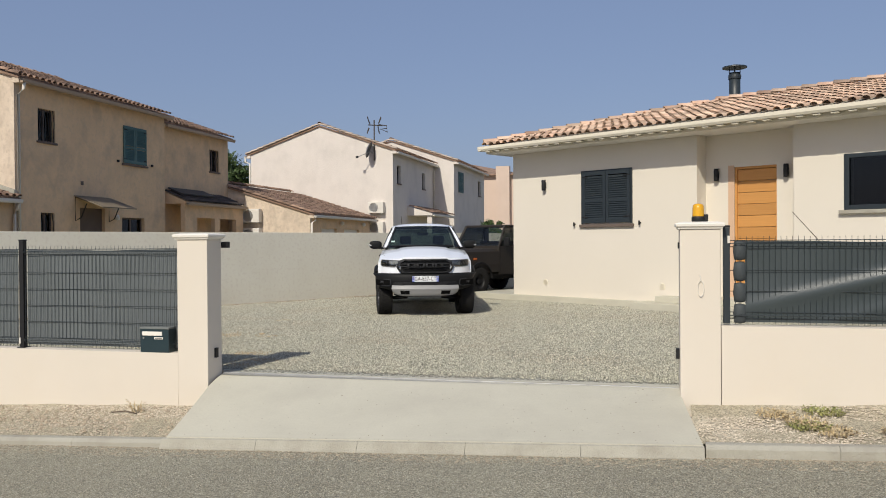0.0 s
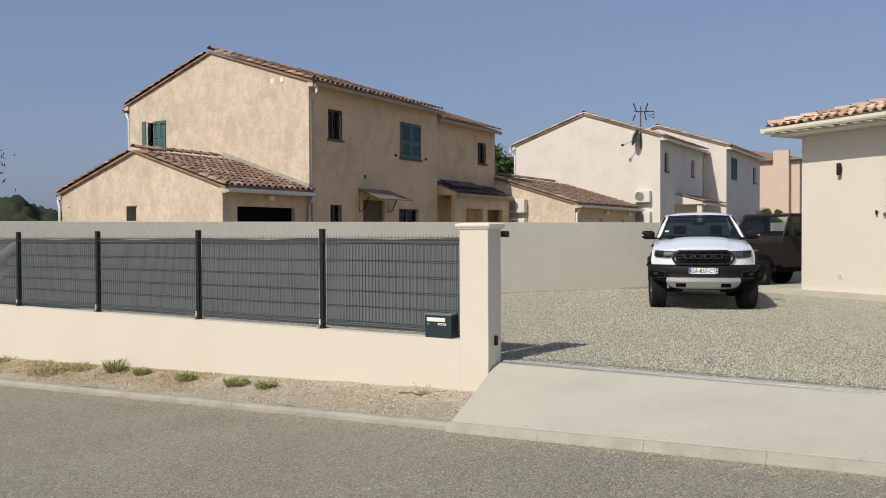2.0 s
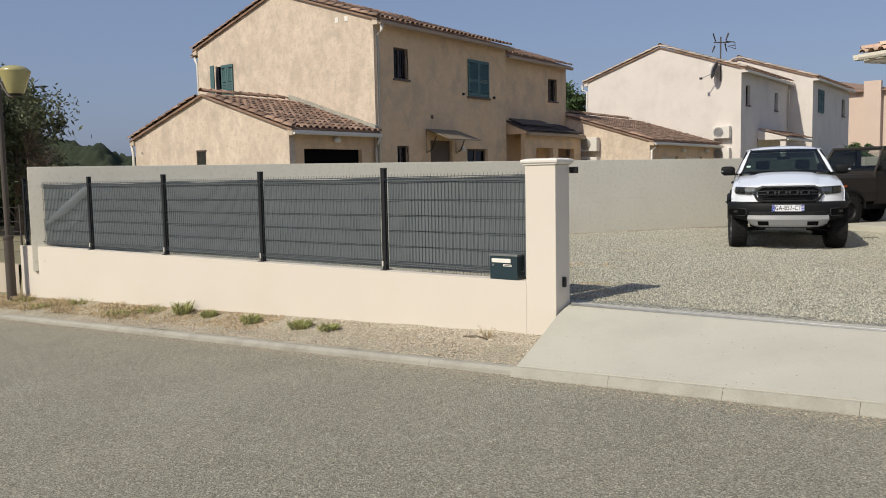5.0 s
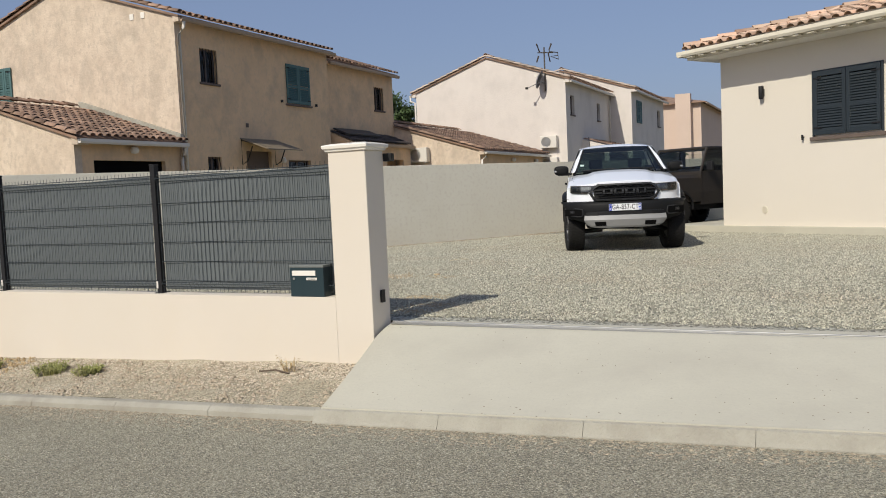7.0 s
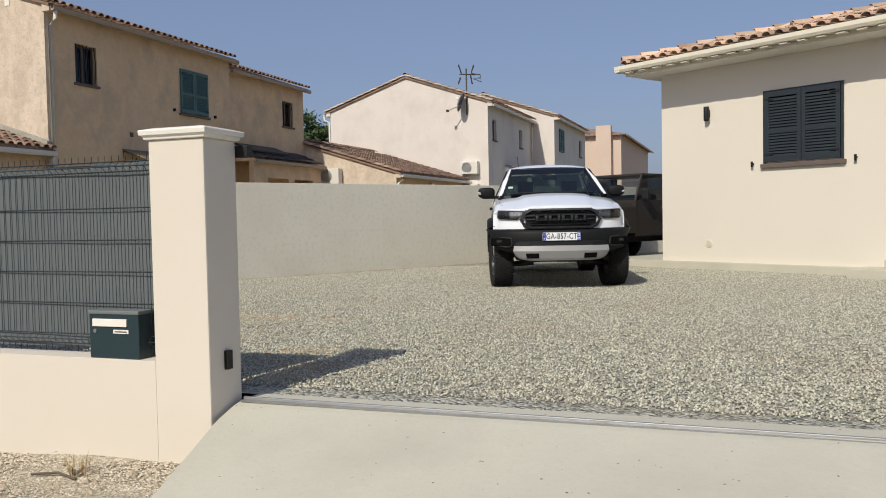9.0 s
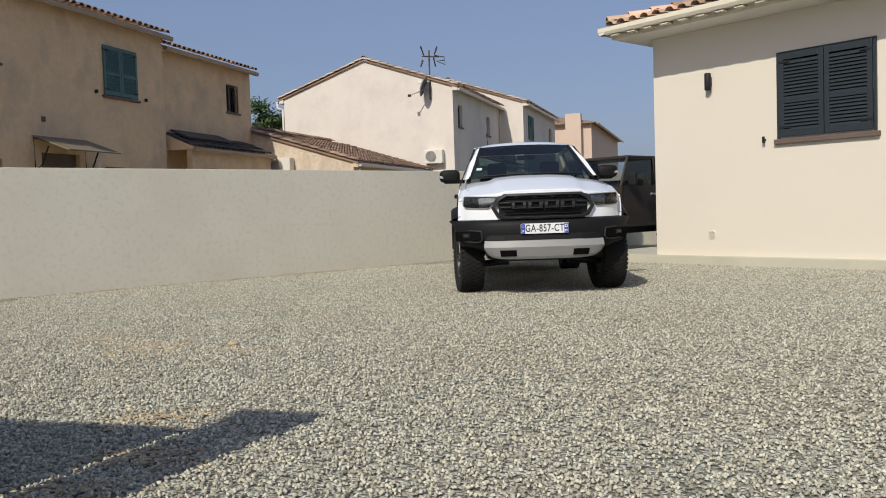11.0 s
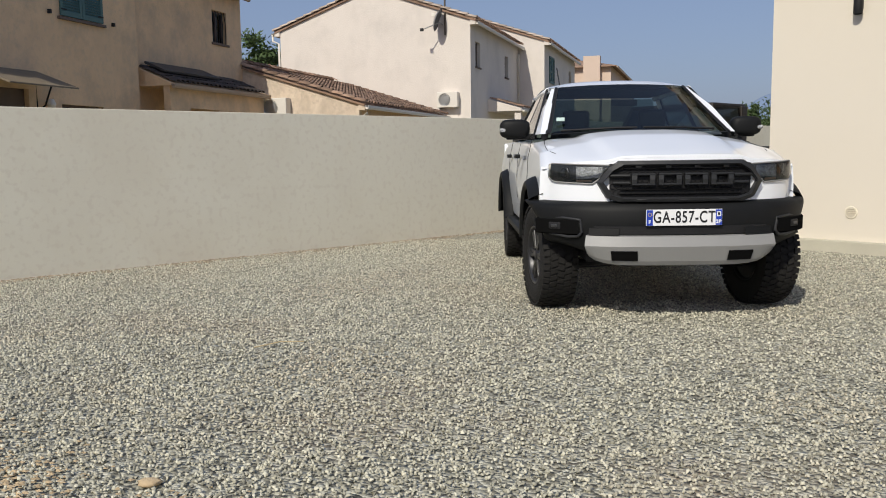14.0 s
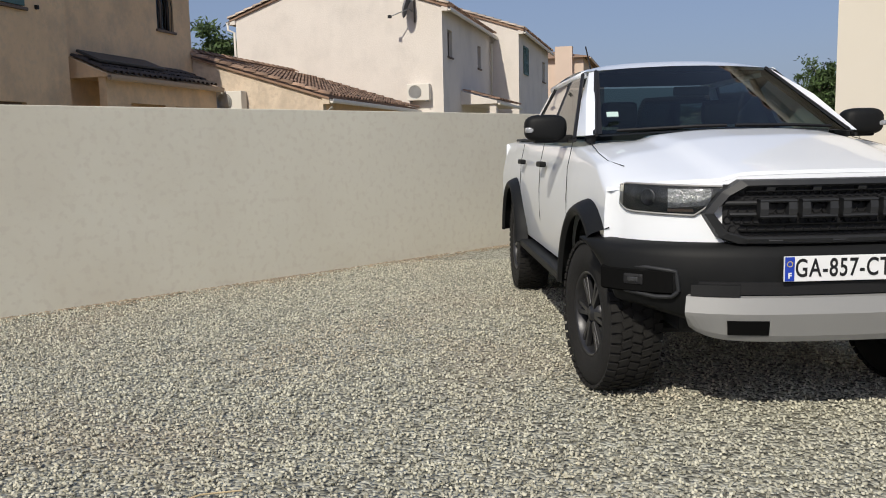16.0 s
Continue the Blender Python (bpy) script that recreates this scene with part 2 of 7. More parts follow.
def tube(bm, points, radius, sides=8, taper=None, cap=True):
    """Adds a round bar along points."""
    pts = [Vector(p) for p in points]
    rings = []
    for i, p in enumerate(pts):
        way = (pts[min(i + 1, len(pts) - 1)] - pts[max(i - 1, 0)]).normalized()
        side = way.cross(Vector((0, 0, 1)) if abs(way.z) < 0.95 else Vector((1, 0, 0))).normalized()
        up = side.cross(way)
        r = radius if taper is None else radius + (taper - radius) * i / (len(pts) - 1)
        rings.append([bm.verts.new(p + r * (math.cos(a) * side + math.sin(a) * up)) for a in (2 * math.pi * k / sides for k in range(sides))])
    for a, b in zip(rings, rings[1:]):
        for k in range(sides):
            bm.faces.new((a[k], a[(k + 1) % sides], b[(k + 1) % sides], b[k]))
    if cap:
        bm.faces.new(rings[0])
        bm.faces.new(rings[-1][::-1])
    return bm


def prism(bm, outline, y0, y1):
    """Adds an outline in x and z, run from y0 to y1."""
    a = [bm.verts.new((x, y0, z)) for x, z in outline]
    b = [bm.verts.new((x, y1, z)) for x, z in outline]
    bm.faces.new(a)
    bm.faces.new(b[::-1])
    for i in range(len(a)):
        j = (i + 1) % len(a)
        bm.faces.new((a[j], a[i], b[i], b[j]))
    return bm


def lathe(bm, profile, m=None, sides=24):
    """Adds a turned shape from rows of radius and height."""
    b = bmesh.new()
    rings = []
    for r, z in profile:
        rings.append([b.verts.new((r * math.cos(2 * math.pi * k / sides), r * math.sin(2 * math.pi * k / sides), z)) for k in range(sides)] if r > 1e-5 else [b.verts.new((0, 0, z))])
    for p, q in zip(rings, rings[1:]):
        for k in range(sides):
            j = (k + 1) % sides
            quad = [p[k % len(p)], p[j % len(p)], q[j % len(q)], q[k % len(q)]]
            quad = list(dict.fromkeys(quad))
            if len(quad) > 2:
                b.faces.new(quad)
    join(bm, b, m)
    return bm


def grid_mesh(bm, nu, nv, f):
    """Adds a sheet of nu by nv cells through f(u, v)."""
    vs = [[bm.verts.new(f(i / nu, j / nv)) for j in range(nv + 1)] for i in range(nu + 1)]
    for i in range(nu):
        for j in range(nv):
            bm.faces.new((vs[i][j], vs[i + 1][j], vs[i + 1][j + 1], vs[i][j + 1]))
    return vs


def wall_with_holes(bm, length, z0, z1, thick, holes, x0=0.0):
    """Adds a wall along x from y=0 to y=thick with openings (xa, xb, za, zb) through it."""
    xs = sorted({x0, length, *[h[0] for h in holes], *[h[1] for h in holes]})
    zs = sorted({z0, z1, *[h[2] for h in holes], *[h[3] for h in holes]})
    solid = {}
    for i in range(len(xs) - 1):
        for j in range(len(zs) - 1):
            cx, cz = (xs[i] + xs[i + 1]) / 2, (zs[j] + zs[j + 1]) / 2
            solid[i, j] = not any(h[0] < cx < h[1] and h[2] < cz < h[3] for h in holes)
    made = {}

    def v(i, j, k):
        key = (i, j, k)
        if key not in made:
            made[key] = bm.verts.new((xs[i], k * thick, zs[j]))
        return made[key]

    for (i, j), s in solid.items():
        if not s:
            continue
        bm.faces.new((v(i, j, 0), v(i + 1, j, 0), v(i + 1, j + 1, 0), v(i, j + 1, 0)))
        bm.faces.new((v(i, j + 1, 1), v(i + 1, j + 1, 1), v(i + 1, j, 1), v(i, j, 1)))
        for di, dj, e in ((-1, 0, ((i, j + 1), (i, j))), (1, 0, ((i + 1, j), (i + 1, j + 1))), (0, -1, ((i, j), (i + 1, j))), (0, 1, ((i + 1, j + 1), (i, j + 1)))):
            if not solid.get((i + di, j + dj), False):
                (a, b), (c, d) = e
                bm.faces.new((v(c, d, 0), v(a, b, 0), v(a, b, 1), v(c, d, 1)))
    return bm


def mesh_stuff(name, verts, faces, material, parent=None, label="", category="", m=None, top=True, smooth=False):
    """A great many pieces in one mesh, from arrays."""
    me = bpy.data.meshes.new(name)
    me.from_pydata(verts, [], faces)
    me.materials.append(material)
    if smooth:
        me.polygons.foreach_set("use_smooth", [True] * len(me.polygons))
    ob = new(name, me)
    if parent:
        ob.parent = parent
    if m:
        ob.matrix_basis = m
    return tagged(ob, label, category, kind="stuff")


# ---- ground, road, kerb, driveway ----
def kerb_top(s):
    return -0.36 + 0.037 * (max(-60, min(s, 40)) - 0.2)


def land(s, d):
    """Height of the land under everything."""
    if d < -9.5:
        return kerb_top(s) - 0.05
    if d < 0:
        return kerb_top(s) - 0.3
    if s < -12.2 and d < 40:
        return -0.25 - 0.02 * min(0, s + 12)
    return -0.12


bm = bmesh.new()
S_ROWS = [-3000, -400, -120, -60, -40, -30, -20, -12.2, -12, -6, 0, 6, 12, 20, 40, 120, 400, 3000]
D_ROWS = [-3000, -400, -60, -20, -9.6, -9.4, -5, -1.3, -0.05, 0.1, 6, 20, 40, 41, 120, 400, 3000]
rows = [[bm.verts.new((s, d, land(s, d))) for d in D_ROWS] for s in S_ROWS]
for a, b in zip(rows, rows[1:]):
    for k in range(len(D_ROWS) - 1):
        bm.faces.new((a[k], b[k], b[k + 1], a[k + 1]))
tagged(part("ground", bm, FIELD, m=STREET), "dry earth and scrub ground reaching the horizon", "ground", kind="structure")

bm = bmesh.new()
grid_mesh(bm, 90, 12, lambda u, v: Vector((-60 + 100 * u, -1.21 - 7.8 * v, kerb_top(-60 + 100 * u) - 0.10 + 0.05 * math.sin(math.pi * v))))
tagged(part("road", bm, ASPHALT, m=STREET, smooth=True), "worn grey asphalt road with pale chippings", "road", kind="structure")

bm = bmesh.new()


def verge(s0, s1):
    def f(u, v):
        s = s0 + (s1 - s0) * u
        d = -1.09 + 1.12 * v
        return Vector((s, d, kerb_top(s) - (0.035 if s < 1 else 0.01) + 0.11 * v * v + 0.025 * noise.noise(Vector((s * 1.7, d * 3, 0)))))
    grid_mesh(bm, int((s1 - s0) * 6), 8, f)


verge(-40, 0.22)
verge(5.06, 30)
tagged(part("verge", bm, DIRT, m=STREET, smooth=True), "strip of dry stony soil beside the wall", "verge", kind="structure")


def kerb_stone(s0, s1, drop0=0.0, drop1=0.0):
    b = bmesh.new()
    outline = [(-1.21, -0.16), (-1.205, -0.03), (-1.17, -0.002), (-1.15, 0.002), (-1.08, 0.0), (-1.08, -0.2)]
    ends = []
    for s, drop in ((s0 + 0.002, drop0), (s1 - 0.002, drop1)):
        ends.append([b.verts.new((s, d, kerb_top(s) + z - (drop if z > -0.1 else 0))) for d, z in outline])
    b.faces.new(ends[0][::-1])
    b.faces.new(ends[1])
    for i in range(6):
        j = (i + 1) % 6
        b.faces.new((ends[0][i], ends[0][j], ends[1][j], ends[1][i]))
    return b


kerb = thing("kerb", "weathered concrete kerb between road and verge", "kerb", STREET, kind="structure")
for k in range(26):
    part("kerb_stone", kerb_stone(0.17 - (k + 1), 0.17 - k, 0.03, 0.03), KERB, kerb)
for k in range(12):
    part("kerb_stone", kerb_stone(5.12 + k, 6.12 + k, 0, 0), KERB, kerb)
for k in range(5):
    s0, s1 = 0.18 + 0.986 * k, 0.18 + 0.986 * (k + 1)
    b = bmesh.new()
    ends = [[b.verts.new((s, d, kerb_top(s) + z)) for d, z in ((-1.265, -0.2), (-1.265, -0.09), (-1.255, -0.075), (-1.225, -0.012), (-1.203, -0.004), (-1.203, -0.2))] for s in (s0 + 0.0015, s1 - 0.0015)]
    b.faces.new(ends[0][::-1])
    b.faces.new(ends[1])
    for i in range(6):
        j = (i + 1) % 6
        b.faces.new((ends[0][i], ends[0][j], ends[1][j], ends[1][i]))
    part("dropped_kerb_stone", b, KERB, kerb)

bm = bmesh.new()


def slab(u, v):
    d = -1.2 + 1.65 * v
    left = 0.22 - 0.22 * min(1, max(0, (d + 1.2) / 1.2))
    right = 5.10 - 0.12 * min(1, max(0, (d + 1.2) / 1.2))
    s = left + (right - left) * u
    front = kerb_top(s) + 0.004
    back = 0.004 + 0.02 * u
    k = min(1.0, (d + 1.2) / 1.42)
    z = front + (back - front) * (k * 0.85 + 0.15 * k * k)
    return Vector((s, d, z))


vs = grid_mesh(bm, 24, 24, slab)
low = [bm.verts.new(r[0].co + Vector((0, -0.004, -0.16))) for r in vs]
for k in range(24):
    bm.faces.new((low[k], low[k + 1], vs[k + 1][0], vs[k][0]))
for row in (vs[0], vs[-1]):
    foot = [bm.verts.new(v.co + Vector((0, 0, -0.3))) for v in row]
    for k in range(24):
        bm.faces.new((row[k], row[k + 1], foot[k + 1], foot[k]))
tagged(part("driveway", bm, CONCRETE, m=STREET), "smooth pale concrete driveway ramp up to the gateway", "driveway", kind="structure")
rail = thing("gate_rail", "galvanised sliding gate rail set in the concrete threshold", "gate rail", STREET)
part("rail", B(0.02, 4.96, 0.245, 0.262, 0.012, 0.030, 0.004), STEEL, rail)
part("base_strip", B(0.02, 4.96, 0.215, 0.292, 0.004, 0.0155), STEEL, rail)


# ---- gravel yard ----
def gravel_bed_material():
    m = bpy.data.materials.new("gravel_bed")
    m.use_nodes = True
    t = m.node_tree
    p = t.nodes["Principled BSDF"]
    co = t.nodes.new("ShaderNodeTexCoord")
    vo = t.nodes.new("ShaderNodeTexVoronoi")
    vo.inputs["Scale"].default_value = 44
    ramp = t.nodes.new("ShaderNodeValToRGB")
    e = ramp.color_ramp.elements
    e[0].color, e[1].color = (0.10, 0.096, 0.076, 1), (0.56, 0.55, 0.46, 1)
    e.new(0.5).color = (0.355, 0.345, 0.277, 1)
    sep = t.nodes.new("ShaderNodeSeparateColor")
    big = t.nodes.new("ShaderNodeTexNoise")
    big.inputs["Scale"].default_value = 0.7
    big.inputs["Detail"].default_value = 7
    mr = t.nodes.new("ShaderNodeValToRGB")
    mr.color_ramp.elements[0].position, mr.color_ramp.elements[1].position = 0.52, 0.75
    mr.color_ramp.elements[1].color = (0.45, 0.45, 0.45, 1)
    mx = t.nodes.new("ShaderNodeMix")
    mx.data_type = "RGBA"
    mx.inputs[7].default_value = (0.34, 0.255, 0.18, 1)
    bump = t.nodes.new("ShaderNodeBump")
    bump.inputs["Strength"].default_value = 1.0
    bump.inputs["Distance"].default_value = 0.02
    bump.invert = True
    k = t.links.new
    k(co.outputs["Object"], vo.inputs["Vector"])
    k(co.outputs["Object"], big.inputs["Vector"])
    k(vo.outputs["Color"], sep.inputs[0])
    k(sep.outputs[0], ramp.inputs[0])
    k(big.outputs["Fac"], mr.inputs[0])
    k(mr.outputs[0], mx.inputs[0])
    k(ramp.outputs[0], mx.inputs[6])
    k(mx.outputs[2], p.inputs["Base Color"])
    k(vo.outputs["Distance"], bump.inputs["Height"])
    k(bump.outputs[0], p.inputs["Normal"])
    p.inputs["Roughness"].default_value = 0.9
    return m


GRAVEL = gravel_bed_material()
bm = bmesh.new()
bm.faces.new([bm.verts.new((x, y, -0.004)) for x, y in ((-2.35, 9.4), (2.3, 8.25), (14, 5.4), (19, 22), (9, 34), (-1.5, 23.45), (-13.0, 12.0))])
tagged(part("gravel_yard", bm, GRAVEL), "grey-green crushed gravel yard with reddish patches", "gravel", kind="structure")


def scatter_gravel():
    rng = np.random.default_rng(4)
    n = 350000
    x = rng.uniform(-7.2, 6.2, n)
    y = 7.6 + 14.4 * rng.random(n) ** 1.35
    keep = (y > 9.62 - 0.245 * (x + 2.35)) & (y < 24.75 + 0.989 * x) & (y < 22.4 - 1.01 * x)
    x, y = x[keep], y[keep]
    n = len(x)
    base = np.array([[1, 0, 0], [-0.5, 0.87, 0], [-0.5, -0.87, 0], [0.35, 0.55, 0.7], [-0.8, 0.1, 0.6], [0.3, -0.6, 0.75]], float)
    tri = np.array([[0, 1, 3], [1, 4, 3], [1, 2, 4], [2, 5, 4], [2, 0, 5], [0, 3, 5], [3, 4, 5]])
    v = base[None] * rng.uniform(0.7, 1.3, (n, 6, 1)) * np.stack([rng.uniform(0.006, 0.0132, n), rng.uniform(0.005, 0.011, n), rng.uniform(0.008, 0.0155, n)], 1)[:, None, :]
    a, b = rng.uniform(0, 6.28, n), rng.normal(0, 0.75, n)
    z = v[:, :, 2] * np.cos(b)[:, None] + v[:, :, 0] * np.sin(b)[:, None]
    w = v[:, :, 0] * np.cos(b)[:, None] - v[:, :, 2] * np.sin(b)[:, None]
    px = w * np.cos(a)[:, None] - v[:, :, 1] * np.sin(a)[:, None] + x[:, None]
    py = w * np.sin(a)[:, None] + v[:, :, 1] * np.cos(a)[:, None] + y[:, None]
    pz = z + rng.uniform(-0.002, 0.008, n)[:, None]
    verts = np.stack([px, py, pz], 2).reshape(-1, 3)
    faces = (tri[None] + 6 * np.arange(n)[:, None, None]).reshape(-1, 3)
    me = bpy.data.meshes.new("gravel_stones")
    me.vertices.add(len(verts))
    me.vertices.foreach_set("co", verts.ravel().astype(np.float32))
    me.loops.add(faces.size)
    me.loops.foreach_set("vertex_index", faces.ravel().astype(np.int32))
    me.polygons.add(len(faces))
    me.polygons.foreach_set("loop_start", np.arange(0, faces.size, 3, dtype=np.int32))
    me.update(calc_edges=True)
    me.materials.append(STONE)
    tagged(new("gravel_stones", me), "loose grey-green crushed stones of the yard", "gravel", kind="stuff")


scatter_gravel()


# ---- boundary walls, pillars, fences ----
bm = B(-16.7, 12, 0, 0.2, -0.2, 1.75, 0.008)
tagged(part("wall_boundary", bm, RENDER_WALL, m=pose(-1.55, 23.3, 0, 0, 0, 44.7)), "long cream rendered boundary wall", "wall", kind="structure")
bm = B(-11.75, -0.4, 0, 0.2, -1.0, 0.262, 0.002)
tagged(part("wall_front_west", bm, RENDER_CREAM, m=STREET), "low cream rendered front wall under a mesh fence", "wall", kind="structure")
bm = B(5.345, 16, 0, 0.2, -0.5, 0.668, 0.002)
tagged(part("wall_front_east", bm, RENDER_CREAM, m=STREET), "low cream rendered front wall under a screened fence", "wall", kind="structure")


def pillar(s0, s1, z0, z1, depth=0.305):
    root = thing("gate_pillar", "square cream rendered gate pillar with white coping", "gate pillar", STREET, "gate pillars")
    part("shaft", B(s0, s1, -0.002, depth, z0, z1, 0.01), RENDER_CREAM, root)
    c = bmesh.new()
    cx, cy = (s0 + s1) / 2, depth / 2
    hx, hy = (s1 - s0) / 2, depth / 2
    rings = []
    for e, z in ((0.008, 0), (0.018, 0.004), (0.022, 0.020), (0.036, 0.027), (0.040, 0.050), (0.036, 0.057), (-0.02, 0.070)):
        rings.append([c.verts.new((cx + i * (hx + e), cy + j * (hy + e), z1 + z)) for i, j in ((-1, -1), (1, -1), (1, 1), (-1, 1))])
    for a, b in zip(rings, rings[1:]):
        for k in range(4):
            c.faces.new((a[k], a[(k + 1) % 4], b[(k + 1) % 4], b[k]))
    c.faces.new(rings[-1])
    c.faces.new(rings[0][::-1])
    part("coping", c, WHITE_CAP, root, "white moulded coping")
    return root


west = pillar(-0.4, -0.028, -0.9, 1.525)
east = pillar(4.97, 5.34, -0.5, 1.585)
part("gate_catch", B(-0.03, -0.002, 0.135, 0.185, 0.205, 0.315, 0.004), BLACK, west, "black gate catch")
part("gate_guide", B(-0.03, 0.055, 0.302, 0.36, 1.43, 1.50, 0.006), BLACK, west, "black gate guide bracket")
part("gate_catch", B(4.935, 4.972, 0.13, 0.22, 0.33, 0.43, 0.004), BLACK, east, "black gate catch")
part("hinge_plate", B(4.955, 4.972, 0.1, 0.16, 1.40, 1.46, 0.004), BLACK, east, "black hinge plate")
c = bmesh.new()
tube(c, [(5.16 + 0.028 * math.sin(a), -0.012, 1.02 - 0.075 * math.cos(a) + 0.0) for a in (2 * math.pi * k / 16 for k in range(17))], 0.004, 6)
tube(c, [(5.16, -0.010, 1.095), (5.157, -0.012, 1.13), (5.15, 0.0, 1.15)], 0.005, 6)
part("cable_loop", c, PVC, east, "white cable loop")

beacon = thing("gate_beacon", "amber flashing gate beacon with black base", "beacon", STREET @ pose(5.15, 0.18, 1.66))
c = bmesh.new()
lathe(c, [(0, 0), (0.062, 0), (0.064, 0.03), (0.058, 0.05), (0, 0.052)], sides=20)
box(c, 0.05, 0.09, -0.025, 0.025, 0, 0.07, 0.006)
part("base", c, BLACK, beacon)
c = bmesh.new()
lathe(c, [(0.056, 0.05), (0.054, 0.13), (0.048, 0.16), (0.03, 0.172), (0, 0.175)], sides=20)
part("lens", c, AMBER, beacon, "amber plastic lens", smooth=True)


def wire_panel(root, s0, s1, z0, z1):
    """Wires of one welded panel with folded top and bottom bands."""
    c = bmesh.new()
    n = int((s1 - s0) / 0.05)
    for k in range(n + 1):
        s = s0 + (s1 - s0) * k / n
        tube(c, [(s, 0.115, z0), (s, 0.115, z0 + 0.05), (s, 0.085, z0 + 0.08), (s, 0.115, z0 + 0.11), (s, 0.115, z1 - 0.085), (s, 0.085, z1 - 0.055), (s, 0.115, z1 - 0.025), (s, 0.115, z1 + 0.012)], 0.003, 4, cap=False)
    zs = [z0 + 0.05, z0 + 0.08, z0 + 0.11, z1 - 0.085, z1 - 0.055, z1 - 0.025]
    m = max(2, round((z1 - z0 - 0.22) / 0.2))
    zs += [z0 + 0.11 + (z1 - z0 - 0.22) * k / m for k in range(1, m)]
    for z in zs:
        y = 0.082 if abs(z - z0 - 0.08) < 0.001 or abs(z - z1 + 0.055) < 0.001 else 0.112
        tube(c, [(s0, y, z), (s1, y, z)], 0.004, 4, cap=False)
    return part("wire_mesh", c, WIRE, root, "dark welded wires")


def screen_sheet(root, s0, s1, z0, z1, seed, fold=0.0, material=SCREEN):
    c = bmesh.new()

    def f(u, v):
        sag = 0.018 * math.sin(math.pi * u) ** 2 * v + 0.01 * noise.noise(Vector((u * 4, seed, 0))) * v
        crease = fold * math.exp(-((v - 0.25 - 0.75 * (u - 0.1)) / 0.09) ** 2) * (0.3 + u)
        wave = 0.008 * noise.noise(Vector((u * 5, v * 2, seed))) + 0.016 * noise.noise(Vector((u * 1.5, v * 1.3, seed + 9)))
        return Vector((s0 + (s1 - s0) * u, 0.135 + wave - crease - 0.5 * fold * math.exp(-((v - 0.05 - 0.9 * (u - 0.35)) / 0.05) ** 2) * u, z0 + (z1 - z0) * v - sag))
    grid_mesh(c, 36, 20, f)
    return part("screen", c, material, root, "dark grey woven privacy screen", smooth=True)


west_fence = thing("front_fence", "dark wire mesh fence with grey privacy screen on the wall", "fence", STREET)
east_fence = thing("front_fence", "wire mesh fence with creased shiny grey screen on the wall", "fence", STREET)
POSTS = [-0.43, -2.53, -4.85, -7.17, -9.37, -11.68]
for k, (a, b) in enumerate(zip(POSTS, POSTS[1:])):
    f = thing("panel", "", "")
    f.parent = west_fence
    wire_panel(f, b + 0.035, a - 0.03, 0.275, 1.45)
    screen_sheet(f, b + (0.30 if k == 4 else 0.05), a - (0.075 if k in (1, 2, 3) else 0.02), 0.30, 1.425, k, 0.05 if k == 4 else 0.0)
for s in POSTS[1:]:
    f = part("post", B(s - 0.03, s + 0.03, 0.09, 0.15, 0.262, 1.525, 0.004), BLACK, west_fence, "black square steel post")
    part("cap", B(s - 0.033, s + 0.033, 0.087, 0.153, 1.525, 1.543, 0.005), BLACK, f)
    part("foot_plate", B(s - 0.045, s + 0.045, 0.06, 0.19, 0.261, 0.270, 0.002), BLACK, f)
    part("clip", B(s - 0.034, s - 0.012, 0.082, 0.091, 0.31, 0.38, 0.002), PVC, f, "white clip")
EPOSTS = [5.40, 7.9, 10.4]
for a, b in zip(EPOSTS, EPOSTS[1:]):
    f = thing("panel", "", "")
    f.parent = east_fence
    wire_panel(f, a + 0.03, b - 0.03, 0.685, 1.50)
    screen_sheet(f, a + 0.17, b - 0.02, 0.70, 1.475, a, 0.05, SCREEN_GLOSS)
for s in EPOSTS:
    f = part("post", B(s - 0.03, s + 0.03, 0.09, 0.15, 0.685, 1.60, 0.004), ANTHRACITE, east_fence, "black square steel post")
    part("cap", B(s - 0.033, s + 0.033, 0.087, 0.153, 1.60, 1.62, 0.005), BLACK, f)
    part("clip", B(s + 0.008, s + 0.03, 0.082, 0.091, 1.45, 1.52, 0.002), PVC, f, "white clip")
roll = thing("gathered_screen", "", "")
roll.parent = east_fence
for k in range(4):
    c = bmesh.new()
    z = 0.78 + 0.2 * k
    lathe(c, [(0.0, -0.06), (0.075, -0.05), (0.085, 0.0), (0.075, 0.05), (0.0, 0.06)], pose(5.52, 0.125, z, 0, 90, 0) @ Matrix.Diagonal((1.15, 0.35, 1, 1)), 14)
    part("fold", c, SCREEN_FOLD, roll, smooth=True)

cane = thing("garden_cane", "thin dark cane leaning behind the east fence", "cane")
part("stick", tube(bmesh.new(), [(5.0, 8.0, 0.0), (4.2, 8.02, 0.86), (3.38, 8.0, 1.75)], 0.007, 6, taper=0.003), BARK, cane)

# the letter box on the wall
mail = thing("letter_box", "dark blue-grey steel letter box with white name label", "letter box", STREET @ pose(-0.70, 0.14, 0.262))
BOX_PAINT = surface("letter_box_paint", (0.016, 0.034, 0.042), (0.020, 0.040, 0.048), 6, 0.8, 0.35, 0.03, 150)
part("body", B(-0.18, 0.18, -0.13, 0.17, 0, 0.272, 0.008), BOX_PAINT, mail)
part("lid", B(-0.186, 0.186, -0.136, 0.176, 0.262, 0.284, 0.006), surface("dusty_lid", (0.20, 0.21, 0.20), (0.10, 0.12, 0.12), 6, 0.9, 0.6, 0.05, 90), mail, "dusty grey lid")
